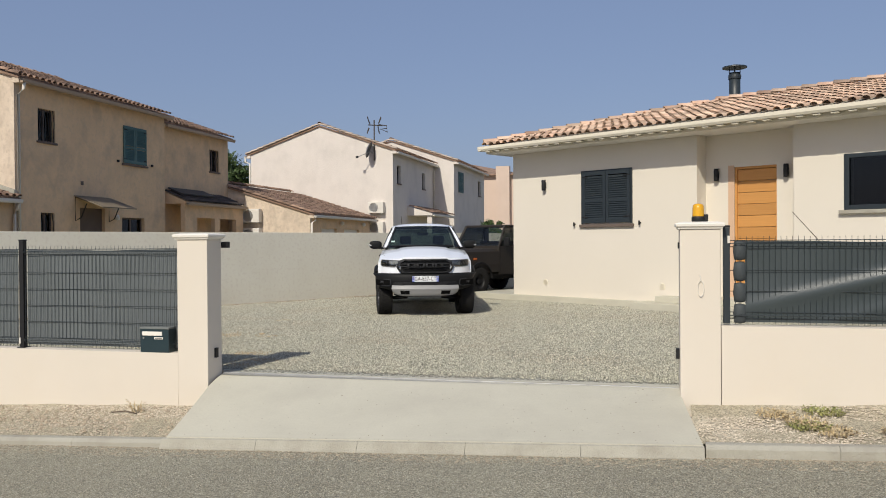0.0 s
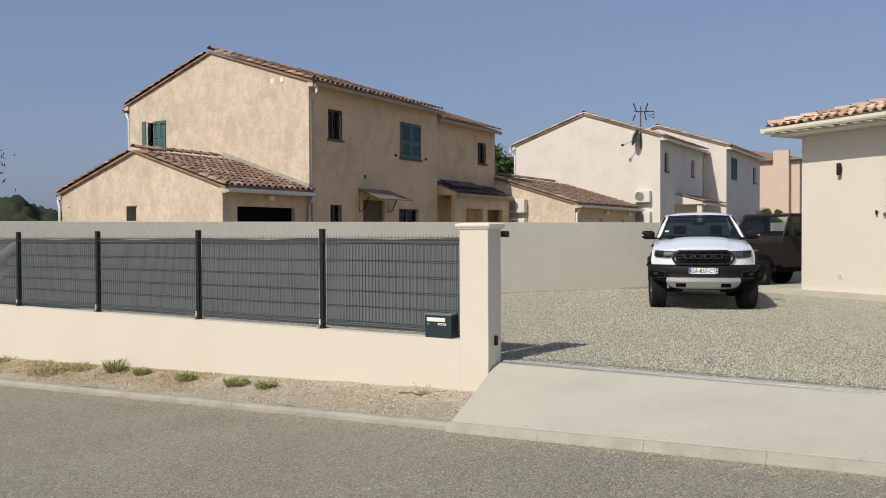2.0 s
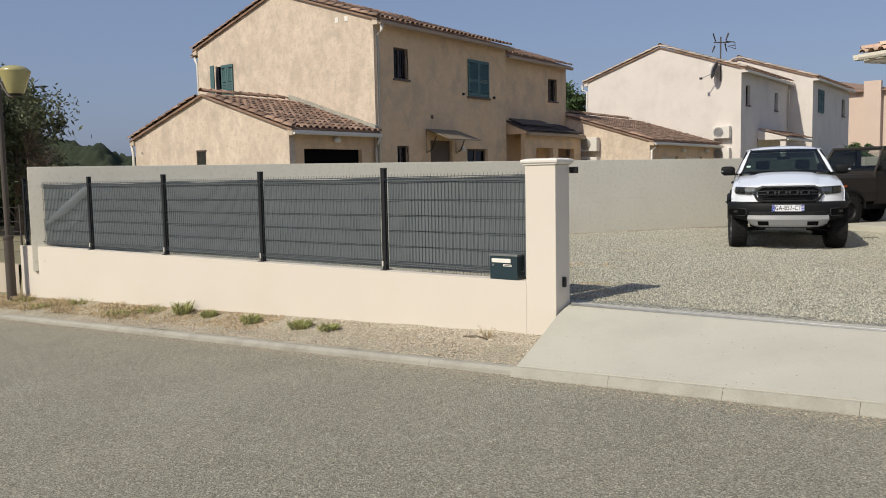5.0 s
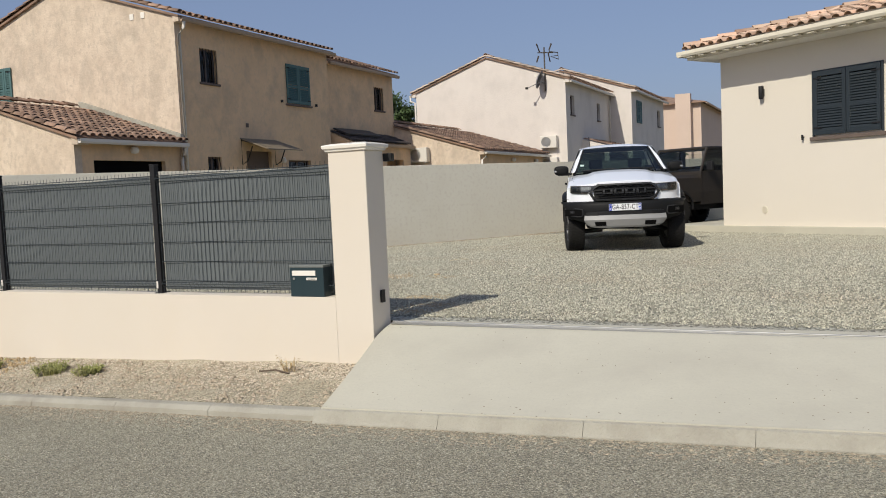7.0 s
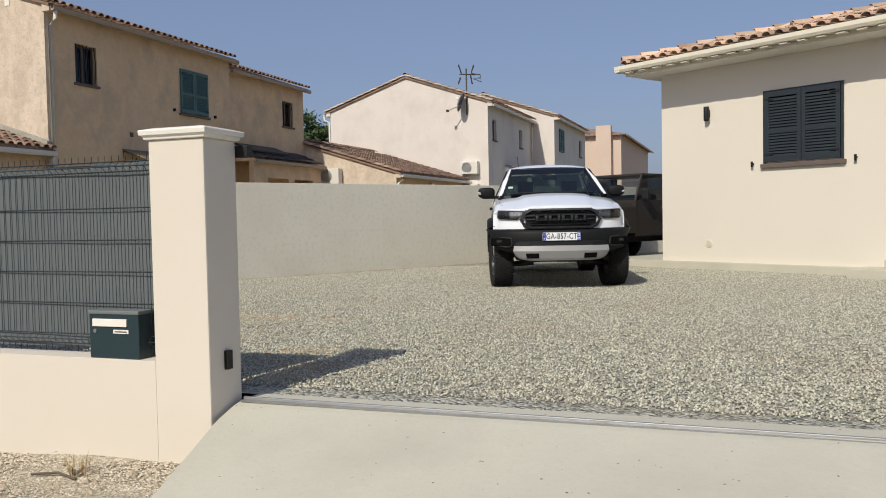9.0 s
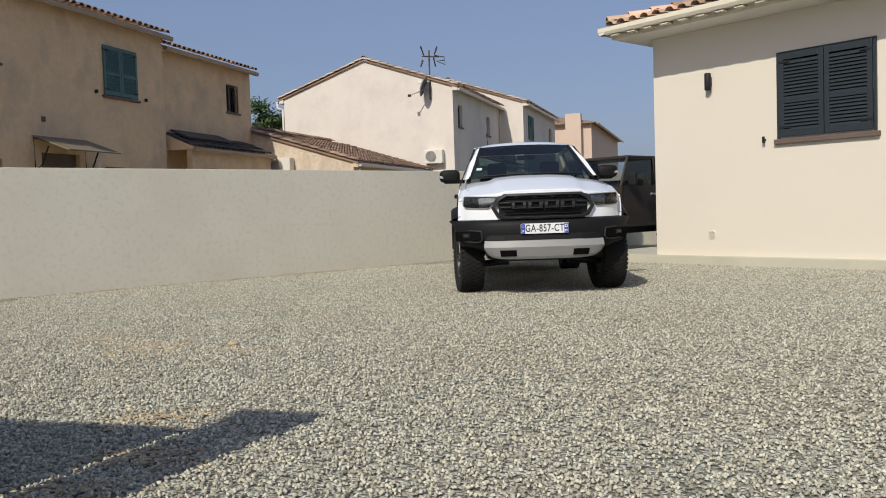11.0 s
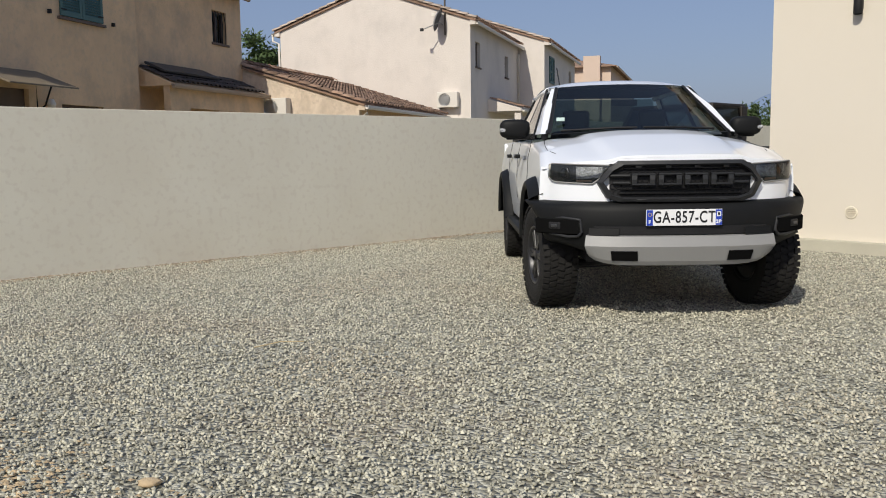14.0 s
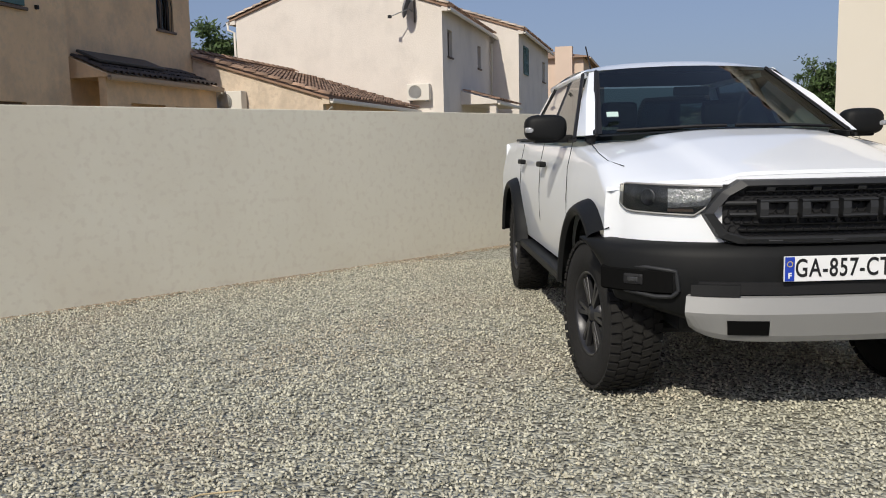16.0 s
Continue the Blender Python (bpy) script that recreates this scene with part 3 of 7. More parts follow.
part("flap", B(-0.15, 0.10, -0.139, -0.128, 0.19, 0.235, 0.003), WHITE_CAP, mail, "white steel letter flap")
part("name_label", B(0.0, 0.11, -0.135, -0.128, 0.150, 0.172, 0.001), WHITE_CAP, mail, "white name label")
part("writing", B(0.012, 0.098, -0.1365, -0.134, 0.158, 0.164), BLACK, mail, "dark bar of small writing")
c = bmesh.new()
lathe(c, [(0, 0), (0.012, 0), (0.012, 0.008), (0, 0.009)], pose(-0.135, -0.128, 0.162, 90, 0, 0), 14)
part("lock", c, STEEL, mail, "round steel lock")


# ---- buildings ----
def canal_tiles(eave_a, eave_b, up, slope_len, pitch=0.2, row=0.33, radius=0.085, skip=None, m=None):
    """Verts and faces of rows of half-round tiles on a roof plane: eave_a to eave_b along the eave, up the way up the slope."""
    a, b, up = Vector(eave_a), Vector(eave_b), Vector(up).normalized()
    along = (b - a).normalized()
    out = along.cross(up)
    if out.z < 0:
        out = -out
    n, rows = int((b - a).length / pitch), int(slope_len / row)
    pieces = []
    rng = random.Random(7)
    for i in range(n):
        for j in range(rows):
            if skip and skip((i + 0.5) * pitch, j * row):
                continue
            c = a + along * ((i + 0.5) * pitch + rng.uniform(-0.008, 0.008)) + up * (j * row + rng.uniform(-0.012, 0.012))
            pieces.append((c, along, up, out, j))
    return pieces


def tile_shape(c, along, up, out, radius=0.088, length=0.42, thick=0.014, seg=5):
    """One half-round tile: outer and inner shell with a front rim."""
    vs, fs = [], []
    for end, (dist, rad, lift) in enumerate(((-0.03, radius, 0.032), (length, radius * 0.82, 0.0))):
        for shell in (0, 1):
            r = rad - thick * shell
            for k in range(seg + 1):
                t = math.pi * k / seg
                vs.append(c + up * dist + along * (-r * math.cos(t)) + out * (lift + 0.8 * r * math.sin(t)))
    w = seg + 1
    for k in range(seg):
        fs.append((k, k + 1, 2 * w + k + 1, 2 * w + k))
        fs.append((k + 1, k, w + k, w + k + 1))
    return vs, fs


def tile_roof(root, a, b, up, slope_len, material, piece_material=None, pieces=0, skip=None, pitch=0.2, row=0.33):
    """Half-round tiles on one roof plane; the first pieces as objects of their own."""
    todo = canal_tiles(a, b, up, slope_len, pitch, row, skip=skip)
    todo.sort(key=lambda p: p[4])
    if pieces:
        c0 = todo[0]
        v0, f0 = tile_shape(Vector(), *c0[1:4])
        me = bpy.data.meshes.new("roof_tile")
        me.from_pydata(v0, [], f0)
        for f in me.polygons:
            f.use_smooth = True
        me.materials.append(piece_material)
        for c, *_ in todo[:pieces]:
            ob = new("roof_tile", me)
            ob.parent = root
            ob.matrix_basis = Matrix.Translation(c)
    vs, fs = [], []
    for c, al, upv, out, j in todo[pieces:]:
        v, f = tile_shape(c, al, upv, out)
        k = len(vs)
        vs += v
        fs += [tuple(i + k for i in q) for q in f]
    if vs:
        mesh_stuff("roof_tiles", vs, fs, material, root, smooth=True)


def roof_plane(root, corners, material, thick=0.06):
    c = bmesh.new()
    top = [c.verts.new(p) for p in corners]
    low = [c.verts.new(Vector(p) - Vector((0, 0, thick))) for p in corners]
    c.faces.new(top)
    c.faces.new(low[::-1])
    for i in range(len(top)):
        j = (i + 1) % len(top)
        c.faces.new((top[j], top[i], low[i], low[j]))
    return part("roof_deck", c, material, root)


def ridge_caps(root, a, b, material, step=0.36, name="ridge_tile"):
    a, b = Vector(a), Vector(b)
    way = (b - a).normalized()
    side = way.cross(Vector((0, 0, 1))).normalized()
    out = side.cross(way)
    if out.z < 0:
        out = -out
    vs, fs = [], []
    n = max(1, int((b - a).length / step))
    for k in range(n):
        v, f = tile_shape(a + way * (step * k) + out * 0.02, side, way, out, 0.11, 0.42)
        o = len(vs)
        vs += v
        fs += [tuple(i + o for i in q) for q in f]
    mesh_stuff(name, vs, fs, material, root, smooth=True)


def window_unit(root, m, w, h, bars=0, curtain=False, recess=0.12, frame_mat=SILL, sill=True, name="window"):
    """A window in local x (width) and z, set back into its opening along +y."""
    win = thing(name, "", "", m)
    win.parent = root
    c = bmesh.new()
    for x0, x1, z0, z1 in ((0, 0.05, 0, h), (w - 0.05, w, 0, h), (0.05, w - 0.05, 0, 0.05), (0.05, w - 0.05, h - 0.05, h), (w / 2 - 0.03, w / 2 + 0.03, 0.05, h - 0.05)):
        box(c, x0, x1, recess, recess + 0.06, z0, z1)
    part("window_frame", c, frame_mat, win)
    part("pane", B(0.05, w - 0.05, recess + 0.03, recess + 0.036, 0.05, h - 0.05), PANE, win)
    # near-black sheet: the room's shade as colour
    part("room", B(0.0, w, recess + 0.16, recess + 0.17, 0, h), SHADE_BLACK, win, "black sheet for the unlit room behind the glass")
    if curtain:
        c = bmesh.new()
        grid_mesh(c, 16, 2, lambda u, v: Vector((w * (0.5 + 0.42 * u), recess + 0.10 + 0.015 * math.sin(u * 25), 0.06 + (h - 0.12) * v)))
        part("curtain", c, CURTAIN, win, "pale curtain")
    for k in range(bars):
        c = bmesh.new()
        x = w * (k + 0.5) / bars
        tube(c, [(x, 0.02, 0), (x, 0.0, h * 0.3), (x, -0.02, h * 0.6), (x, 0.03, h)], 0.011, 5)
        part("window_bar", c, BLACK, win)
    if sill:
        part("window_sill", B(-0.06, w + 0.06, -0.05, recess, -0.06, 0.0, 0.008), SILL, win)
    return win


def shutter_pair(root, m, w, h, material, mids=1, slats=22):
    """Two closed louvred shutters, with hinges, standing just before the wall."""
    sh = thing("shutters", "", "", m)
    sh.parent = root
    for side in (0, 1):
        x0, x1 = side * w / 2 + 0.006, (side + 1) * w / 2 - 0.006
        leaf = part("shutter", box(box(B(x0, x0 + 0.07, -0.05, -0.012, 0, h, 0.004), x1 - 0.07, x1, -0.05, -0.012, 0, h, 0.004), x0 + 0.07, x1 - 0.07, -0.05, -0.012, h - 0.09, h, 0.004), material, sh)
        part("shutter_rail", B(x0 + 0.07, x1 - 0.07, -0.05, -0.012, 0, 0.1, 0.004), material, leaf)
        for k in range(mids):
            z = h * (k + 1) / (mids + 1) - 0.08
            part("shutter_rail", B(x0 + 0.07, x1 - 0.07, -0.05, -0.012, z - 0.04, z + 0.04, 0.004), material, leaf)
        z = 0.12
        while z < h - 0.1:
            if not any(abs(z - (h * (k + 1) / (mids + 1) - 0.08)) < 0.045 for k in range(mids)):
                b = bmesh.new()
                box(b, x0 + 0.07, x1 - 0.07, -0.033, 0.033, -0.004, 0.004, m=pose(0, -0.030, z, 60, 0, 0))
                part("slat", b, material, leaf)
            z += h / slats
        for z in (0.12, h - 0.14):
            xx = x0 if side == 0 else x1
            part("hinge", B(min(xx, xx + 0.16 * (1 - 2 * side)), max(xx, xx + 0.16 * (1 - 2 * side)), -0.058, -0.049, z, z + 0.03, 0.002), BLACK, leaf, "black strap hinge")
    return sh


def shutter_stop(root, x, z, y=0.0):
    c = B(x - 0.015, x + 0.015, y - 0.05, y, z - 0.01, z + 0.02, 0.003)
    box(c, x - 0.02, x + 0.02, y - 0.06, y - 0.045, z - 0.05, z + 0.05, 0.004)
    part("shutter_stop", c, BLACK, root, "black shutter stop")


def downpipe(root, points, r=0.045):
    part("downpipe", tube(bmesh.new(), points, r, 10), PVC, root, "off-white downpipe", smooth=True)


def gutter(root, a, b, material=PVC, r=0.05):
    a, b = Vector(a), Vector(b)
    way = (b - a).normalized()
    side = Vector((way.y, -way.x, 0))
    c = bmesh.new()
    prof = [(-r, 0.0), (-r, -0.055), (-r * 0.6, -0.1), (r * 0.6, -0.1), (r, -0.055), (r, 0.012), (r * 0.86, 0.012), (r * 0.86, -0.05), (-r * 0.8, -0.05), (-r * 0.8, 0.0)]
    ends = [[c.verts.new(p + side * x + Vector((0, 0, z))) for x, z in prof] for p in (a, b)]
    n = len(prof)
    for i in range(n):
        j = (i + 1) % n
        c.faces.new((ends[0][i], ends[0][j], ends[1][j], ends[1][i]))
    c.faces.new(ends[0][::-1])
    c.faces.new(ends[1])
    part("gutter", c, material, root)


BEIGE_PVC = surface("beige_gutter", (0.40, 0.30, 0.21), (0.34, 0.25, 0.17), 4, 0.8, 0.6, 0.03, 90)


def gable_block(root, s0, s1, d0, d1, zb, eave, ridge, wall_f, wall_s, holes=(), over=0.22, edge=None):
    """Walls and roof of a block with a gable facing the street; holes go through the side wall at s1."""
    mid = (s0 + s1) / 2
    c = bmesh.new()
    prism(c, [(s0, zb), (s1, zb), (s1, eave), (mid, ridge), (s0, eave)], d0, d0 + 0.2)
    part("gable_wall", c, wall_f, root)
    c = bmesh.new()
    wall_with_holes(c, d1, zb, eave, 0.2, holes, d0 + 0.2)
    bmesh.ops.transform(c, matrix=Matrix(((0, -1, 0, s1), (1, 0, 0, 0), (0, 0, 1, 0), (0, 0, 0, 1))), verts=c.verts)
    part("side_wall", c, wall_s, root)
    part("far_side_wall", B(s0, s0 + 0.2, d0 + 0.2, d1, zb, eave), wall_s, root)
    c = bmesh.new()
    prism(c, [(s0 + 0.2, zb), (s1 - 0.2, zb), (s1 - 0.2, eave), (mid, ridge - 0.06), (s0 + 0.2, eave)], d1 - 0.2, d1)
    part("back_wall", c, wall_s, root)
    k = (ridge - eave) / (s1 - mid)
    e = eave - k * over
    lift = 0.05
    for sgn, sx in ((1, s1), (-1, s0)):
        x = sx + sgn * over
        roof_plane(root, [(x, d0 - 0.08, e + lift), (x, d1 + 0.08, e + lift), (mid, d1 + 0.08, ridge + lift), (mid, d0 - 0.08, ridge + lift)], TILE_OLD)
        slope = math.hypot(x - mid, ridge - e)
        tile_roof(root, (x + sgn * 0.05, d0 - 0.06, e + lift + 0.02), (x + sgn * 0.05, d1 + 0.06, e + lift + 0.02), (mid - x, 0, ridge - e), slope - 0.1, TILE_OLD, pitch=0.235)
    ridge_caps(root, (mid, d0 - 0.06, ridge + lift + 0.05), (mid, d1, ridge + lift + 0.05), TILE_OLD)
    for sgn, sx in ((1, s1), (-1, s0)):
        x = sx + sgn * over
        ridge_caps(root, (x, d0 - 0.03, e + lift + 0.02), (mid, d0 - 0.03, ridge + lift + 0.02), edge or TILE_OLD, name="verge_tile")
        part("eave_block", B(min(sx, x), max(sx, x), d0 - 0.06, d0 + 0.25, e - 0.12, e + 0.04, 0.01), wall_f, root)
    return e


# the ochre house and its garage


def on_side(s, d, z):
    """A frame on a side wall at s: local x runs away from the street, local y into the wall."""
    return pose(s, d, z, 0, 0, 90)


ochre = thing("neighbour_house", "two-storey ochre rendered house with clay tile roof", "house", STREET)
holes = [(11.80, 12.50, 4.46, 5.40), (11.88, 12.44, 1.6, 2.41), (15.62, 16.87, 1.5, 2.37), (13.55, 14.75, -0.3, 2.62)]
e = gable_block(ochre, -20.6, -12.2, 10.9, 18.13, -0.4, 6.12, 7.46, RENDER_GABLE, RENDER_OLD, holes)
window_unit(ochre, on_side(-12.2, 11.80, 4.46), 0.70, 0.94, 6, True)
window_unit(ochre, on_side(-12.2, 11.88, 1.6), 0.56, 0.81, 4, True)
window_unit(ochre, on_side(-12.2, 15.62, 1.5), 1.25, 0.87, 0, True, sill=False)
part("door", B(-12.36, -12.32, 13.55, 14.75, -0.3, 2.62), SILL, ochre, "dark brown front door")
shutter_pair(ochre, on_side(-12.2, 15.70, 4.19), 1.28, 1.24, TEAL)
part("window_sill", B(-12.2, -12.13, 15.64, 17.04, 4.11, 4.17, 0.008), SILL, ochre)
for d in (15.38, 17.28):
    part("shutter_stop", B(-12.2, -12.13, d, d + 0.05, 4.18, 4.26), BLACK, ochre)
part("wall_vent", B(-12.2, -12.185, 13.60, 13.72, 3.31, 3.43), SILL, ochre)
gutter(ochre, (-11.90, 10.85, 6.03), (-11.90, 18.2, 6.03), BEIGE_PVC, 0.05)
downpipe(ochre, [(-11.9, 10.95, 5.95), (-11.95, 10.98, 5.8), (-12.13, 10.98, 5.62), (-12.13, 10.98, -0.3)])
downpipe(ochre, [(-20.85, 10.95, 5.85), (-20.72, 10.96, 5.6), (-20.66, 10.96, -0.3)])
gutter(ochre, (-20.9, 10.85, 5.97), (-20.9, 18.2, 5.97), BEIGE_PVC, 0.05)
# canopy over the door
can = thing("door_canopy", "", "")
can.parent = ochre
c = bmesh.new()
a = [c.verts.new(p) for p in ((-12.2, 13.3, 2.98), (-12.2, 15.0, 2.98), (-11.2, 15.0, 2.62), (-11.2, 13.3, 2.62))]
b = [c.verts.new(v.co - Vector((0, 0, 0.03))) for v in a]
c.faces.new(a)
c.faces.new(b[::-1])
for i in range(4):
    c.faces.new((a[i], b[i], b[(i + 1) % 4], a[(i + 1) % 4]))
part("canopy_sheet", c, surface("corrugated_canopy", (0.22, 0.175, 0.12), (0.16, 0.13, 0.09), 3, 0.9, 0.7, 0.2, 30), can)
for d in (13.35, 14.95):
    c = tube(bmesh.new(), [(-11.25, d, 2.62), (-12.2, d, 2.93), (-12.2, d, 2.2), (-12.0, d, 2.3), (-11.8, d, 2.72)], 0.018, 6)
    part("bracket", c, BLACK, can, "black iron bracket")
c = bmesh.new()
lathe(c, [(0, -0.09), (0.07, -0.08), (0.09, 0.0), (0.05, 0.09), (0, 0.1)], pose(-12.08, 15.2, 2.35), 12)
part("wall_lamp", c, WHITE_CAP, ochre, "round white wall lamp", smooth=True)

# gable window with half open teal shutters
gable_win = thing("gable_window", "", "", pose(-19.60, 10.9, 4.28))
gable_win.parent = ochre
part("pane", B(0.05, 0.85, -0.005, -0.002, 0.0, 1.12), PANE, gable_win)
part("window_frame", box(B(0.0, 0.06, -0.02, 0.0, 0, 1.15), 0.84, 0.9, -0.02, 0.0, 0, 1.15), SILL, gable_win)
shutter_pair(gable_win, pose(0.32, 0, 0), 0.62, 1.15, TEAL)
part("shutter", B(-0.06, 0.14, -0.22, -0.18, 0, 1.15, 0.006), TEAL, gable_win, "open teal shutter leaf")
for s in (-13.75, -13.35):
    part("wall_vent", B(s, s + 0.14, 10.885, 10.9, 6.18, 6.34), WHITE_CAP, ochre)

wing = thing("neighbour_wing", "ochre rendered rear wing with clay tile roof", "house", STREET)
gable_block(wing, -20.0, -12.5, 18.18, 23.27, -0.4, 5.92, 7.2, RENDER_OLD, RENDER_OLD, [(21.78, 22.50, 4.41, 5.30)])
window_unit(wing, on_side(-12.5, 21.78, 4.41), 0.72, 0.89, 5, True)
gutter(wing, (-12.20, 18.3, 5.83), (-12.20, 23.3, 5.83), BEIGE_PVC, 0.05)
# porch with dark roof panel
c = bmesh.new()
prism(c, [(-12.5, 2.95), (-11.55, 2.95), (-11.55, 3.02), (-12.5, 3.42)], 18.45, 22.9)
part("porch_roof", c, RENDER_OLD, wing)
tile_roof(wing, (-11.5, 18.5, 3.02), (-11.5, 22.9, 3.02), (-0.95, 0, 0.40), 1.0, surface("dark_tiles", (0.06, 0.05, 0.045), (0.09, 0.07, 0.06), 4, 0.9, 0.9, 0.2, 40, island=0.3))
part("dark_panel", B(-0.3, 0.32, 0, 2.4, 0, 0.06, 0.01, m=pose(-12.12, 18.6, 3.40, 0, 22.6, 0)), surface("dark_sheet", (0.035, 0.036, 0.04), (0.05, 0.05, 0.055), 2, 0.8, 0.5, 0.05, 60), wing, "dark sheet lying on the porch roof")
gutter(wing, (-11.45, 18.4, 2.98), (-11.45, 22.95, 2.98), BEIGE_PVC)
part("porch_wall", B(-11.8, -11.62, 18.5, 19.3, -0.3, 2.95), RENDER_OLD, wing)
part("porch_lintel", B(-11.8, -11.62, 19.3, 22.9, 2.45, 2.95), RENDER_OLD, wing)
part("porch_pier", B(-11.8, -11.62, 22.3, 22.9, -0.3, 2.45), RENDER_OLD, wing)
part("porch_pier", B(-11.8, -11.62, 20.6, 21.0, -0.3, 2.45), RENDER_OLD, wing)

garage = thing("neighbour_garage", "small ochre rendered garage with clay tile gable roof", "garage", STREET)
gable_block(garage, -19.4, -12.25, 7.47, 10.88, -0.5, 2.78, 3.9, RENDER_GABLE, RENDER_OLD, [(8.0, 10.3, -0.4, 2.26)], over=0.2)
# near-black sheet across the opening, shade of the garage inside as colour
part("garage_door", B(-12.42, -12.38, 8.0, 10.3, -0.4, 2.26), SHADE_BLACK, garage, "black sheet for the shaded open garage doorway")
gutter(garage, (-11.98, 7.4, 2.72), (-11.98, 10.9, 2.72))
downpipe(garage, [(-12.0, 10.86, 2.65), (-12.1, 10.86, 2.45), (-12.17, 10.84, 2.3), (-12.17, 10.84, -0.3)])
downpipe(garage, [(-19.65, 7.5, 2.6), (-19.5, 7.45, 2.35), (-19.47, 7.42, -0.3)])
part("small_window", B(-16.2, -15.82, 7.462, 7.48, 1.9, 2.3), PANE, garage, "small dark window")
part("window_frame", box(B(-16.24, -16.2, 7.45, 7.48, 1.9, 2.34), -16.24, -15.78, 7.45, 7.48, 2.3, 2.34), SILL, garage)
c = bmesh.new()
lathe(c, [(0, -0.1), (0.09, -0.07), (0.11, 0.0), (0.08, 0.07), (0, 0.1)], pose(-12.16, 9.2, 2.52), 14)
part("wall_lamp", c, WHITE_CAP, garage, "round white wall lamp", smooth=True)
# mortar flashing where the garage roof meets the gable
c = bmesh.new()
prism(c, [(-15.8, 3.98), (-12.1, 2.84), (-12.1, 2.98), (-15.8, 4.16)], 10.76, 10.88)
part("flashing", c, KERB, garage, "grey mortar flashing")

# the white house and its parts
white = thing("white_house", "two-storey white rendered house with clay tile roof", "house", STREET)
gable_block(white, -15.45, -7.67, 31.1, 39.2, -0.3, 6.12, 7.45, RENDER_WHITE, RENDER_WHITE, [(31.8, 32.45, 4.5, 5.42), (36.6, 37.2, 4.5, 5.4)], edge=TILE_PALE)
window_unit(white, on_side(-7.67, 31.8, 4.5), 0.65, 0.92, 0, False)
window_unit(white, on_side(-7.67, 36.6, 4.5), 0.6, 0.9, 0, False)
gutter(white, (-7.38, 31.0, 6.02), (-7.38, 39.2, 6.02))
downpipe(white, [(-7.4, 38.9, 5.95), (-7.58, 38.95, 5.7), (-7.6, 38.95, 0)])
downpipe(white, [(-15.75, 31.05, 5.95), (-15.75, 31.05, 5.75), (-15.5, 31.06, 5.65), (-15.5, 31.06, 0)])
gutter(white, (-15.75, 31.0, 6.05), (-15.75, 39.2, 6.05))
c = bmesh.new()
prism(c, [(-7.67, 2.9), (-6.3, 2.9), (-6.3, 3.0), (-7.67, 3.4)], 33.6, 38.4)
part("porch_roof", c, RENDER_WHITE, white)
tile_roof(white, (-6.25, 33.6, 3.03), (-6.25, 38.4, 3.03), (-1.37, 0, 0.4), 1.4, TILE_OLD)
gutter(white, (-6.2, 33.5, 2.95), (-6.2, 38.4, 2.95))
part("porch_pier", B(-6.6, -6.35, 33.7, 34.0, -0.3, 2.9), RENDER_WHITE, white)
for s in (-9.15, -8.85):
    part("wall_vent", B(s, s + 0.12, 31.085, 31.1, 6.32, 6.44), WHITE_CAP, white)


def air_unit(m, group="air conditioners"):
    ac = thing("air_conditioner", "off-white air conditioner unit fixed to the wall", "air conditioner", m, group)
    part("casing", B(-0.4, 0.4, -0.3, 0, 0, 0.56, 0.02), PVC, ac)
    c = bmesh.new()
    lathe(c, [(0.21, 0), (0.23, 0.012), (0.23, 0.0)], pose(-0.1, -0.3, 0.28, 90, 0, 0), 24)
    for r in (0.06, 0.11, 0.16, 0.2):
        tube(c, [(-0.1 + r * math.cos(a), -0.308, 0.28 + r * math.sin(a)) for a in (2 * math.pi * k / 20 for k in range(21))], 0.005, 4)
    part("fan_grille", c, STEEL, ac, "round grey fan grille")
    c = bmesh.new()
    lathe(c, [(0.2, 0), (0, 0.001)], pose(-0.1, -0.301, 0.28, 90, 0, 0), 24)
    part("fan_recess", c, STEEL, ac, "dark fan recess")
    for x in (-0.3, 0.3):
        part("bracket", B(x - 0.02, x + 0.02, -0.32, 0, -0.04, 0, 0.003), STEEL, ac)
    return ac


air_unit(STREET @ pose(-8.5, 31.09, 2.95))
air_unit(STREET @ pose(-8.5, 31.09, 1.95))
air_unit(STREET @ pose(-11.35, 23.28, 2.35))
air_unit(STREET @ pose(-11.35, 23.28, 1.55))

dish = thing("satellite_dish", "grey satellite dish fixed to the gable", "satellite dish", STREET @ pose(-8.72, 31.08, 5.98))
c = bmesh.new()
lathe(c, [(0, 0.1), (0.18, 0.075), (0.34, 0.02), (0.42, -0.03), (0.425, -0.035), (0.34, 0.01), (0.18, 0.06), (0, 0.085)], pose(-0.1, -0.35, 0.15, -70, 0, 98), 24)
part("bowl", c, surface("dish_grey", (0.20, 0.20, 0.21), (0.16, 0.16, 0.17), 4, 0.8, 0.5, 0.02), dish, smooth=True)
part("arm", tube(bmesh.new(), [(0, 0, 0), (0, -0.3, 0.05), (-0.55, -0.75, -0.25)], 0.02, 6), STEEL, dish)
part("receiver", B(-0.62, -0.5, -0.8, -0.7, -0.3, -0.2, 0.01), BLACK, dish)
aerial = thing("television_aerial", "thin metal television aerial mast on the gable", "aerial", STREET @ pose(-8.62, 31.05, 5.6) @ Matrix.Diagonal((1.05, 1.05, 1.1, 1)) @ pose(0, 0, 0, 0, 0, 35))
part("mast", tube(bmesh.new(), [(0, 0, 0), (0, 0, 1.85)], 0.032, 6), LAMP_POST, aerial)
c = bmesh.new()
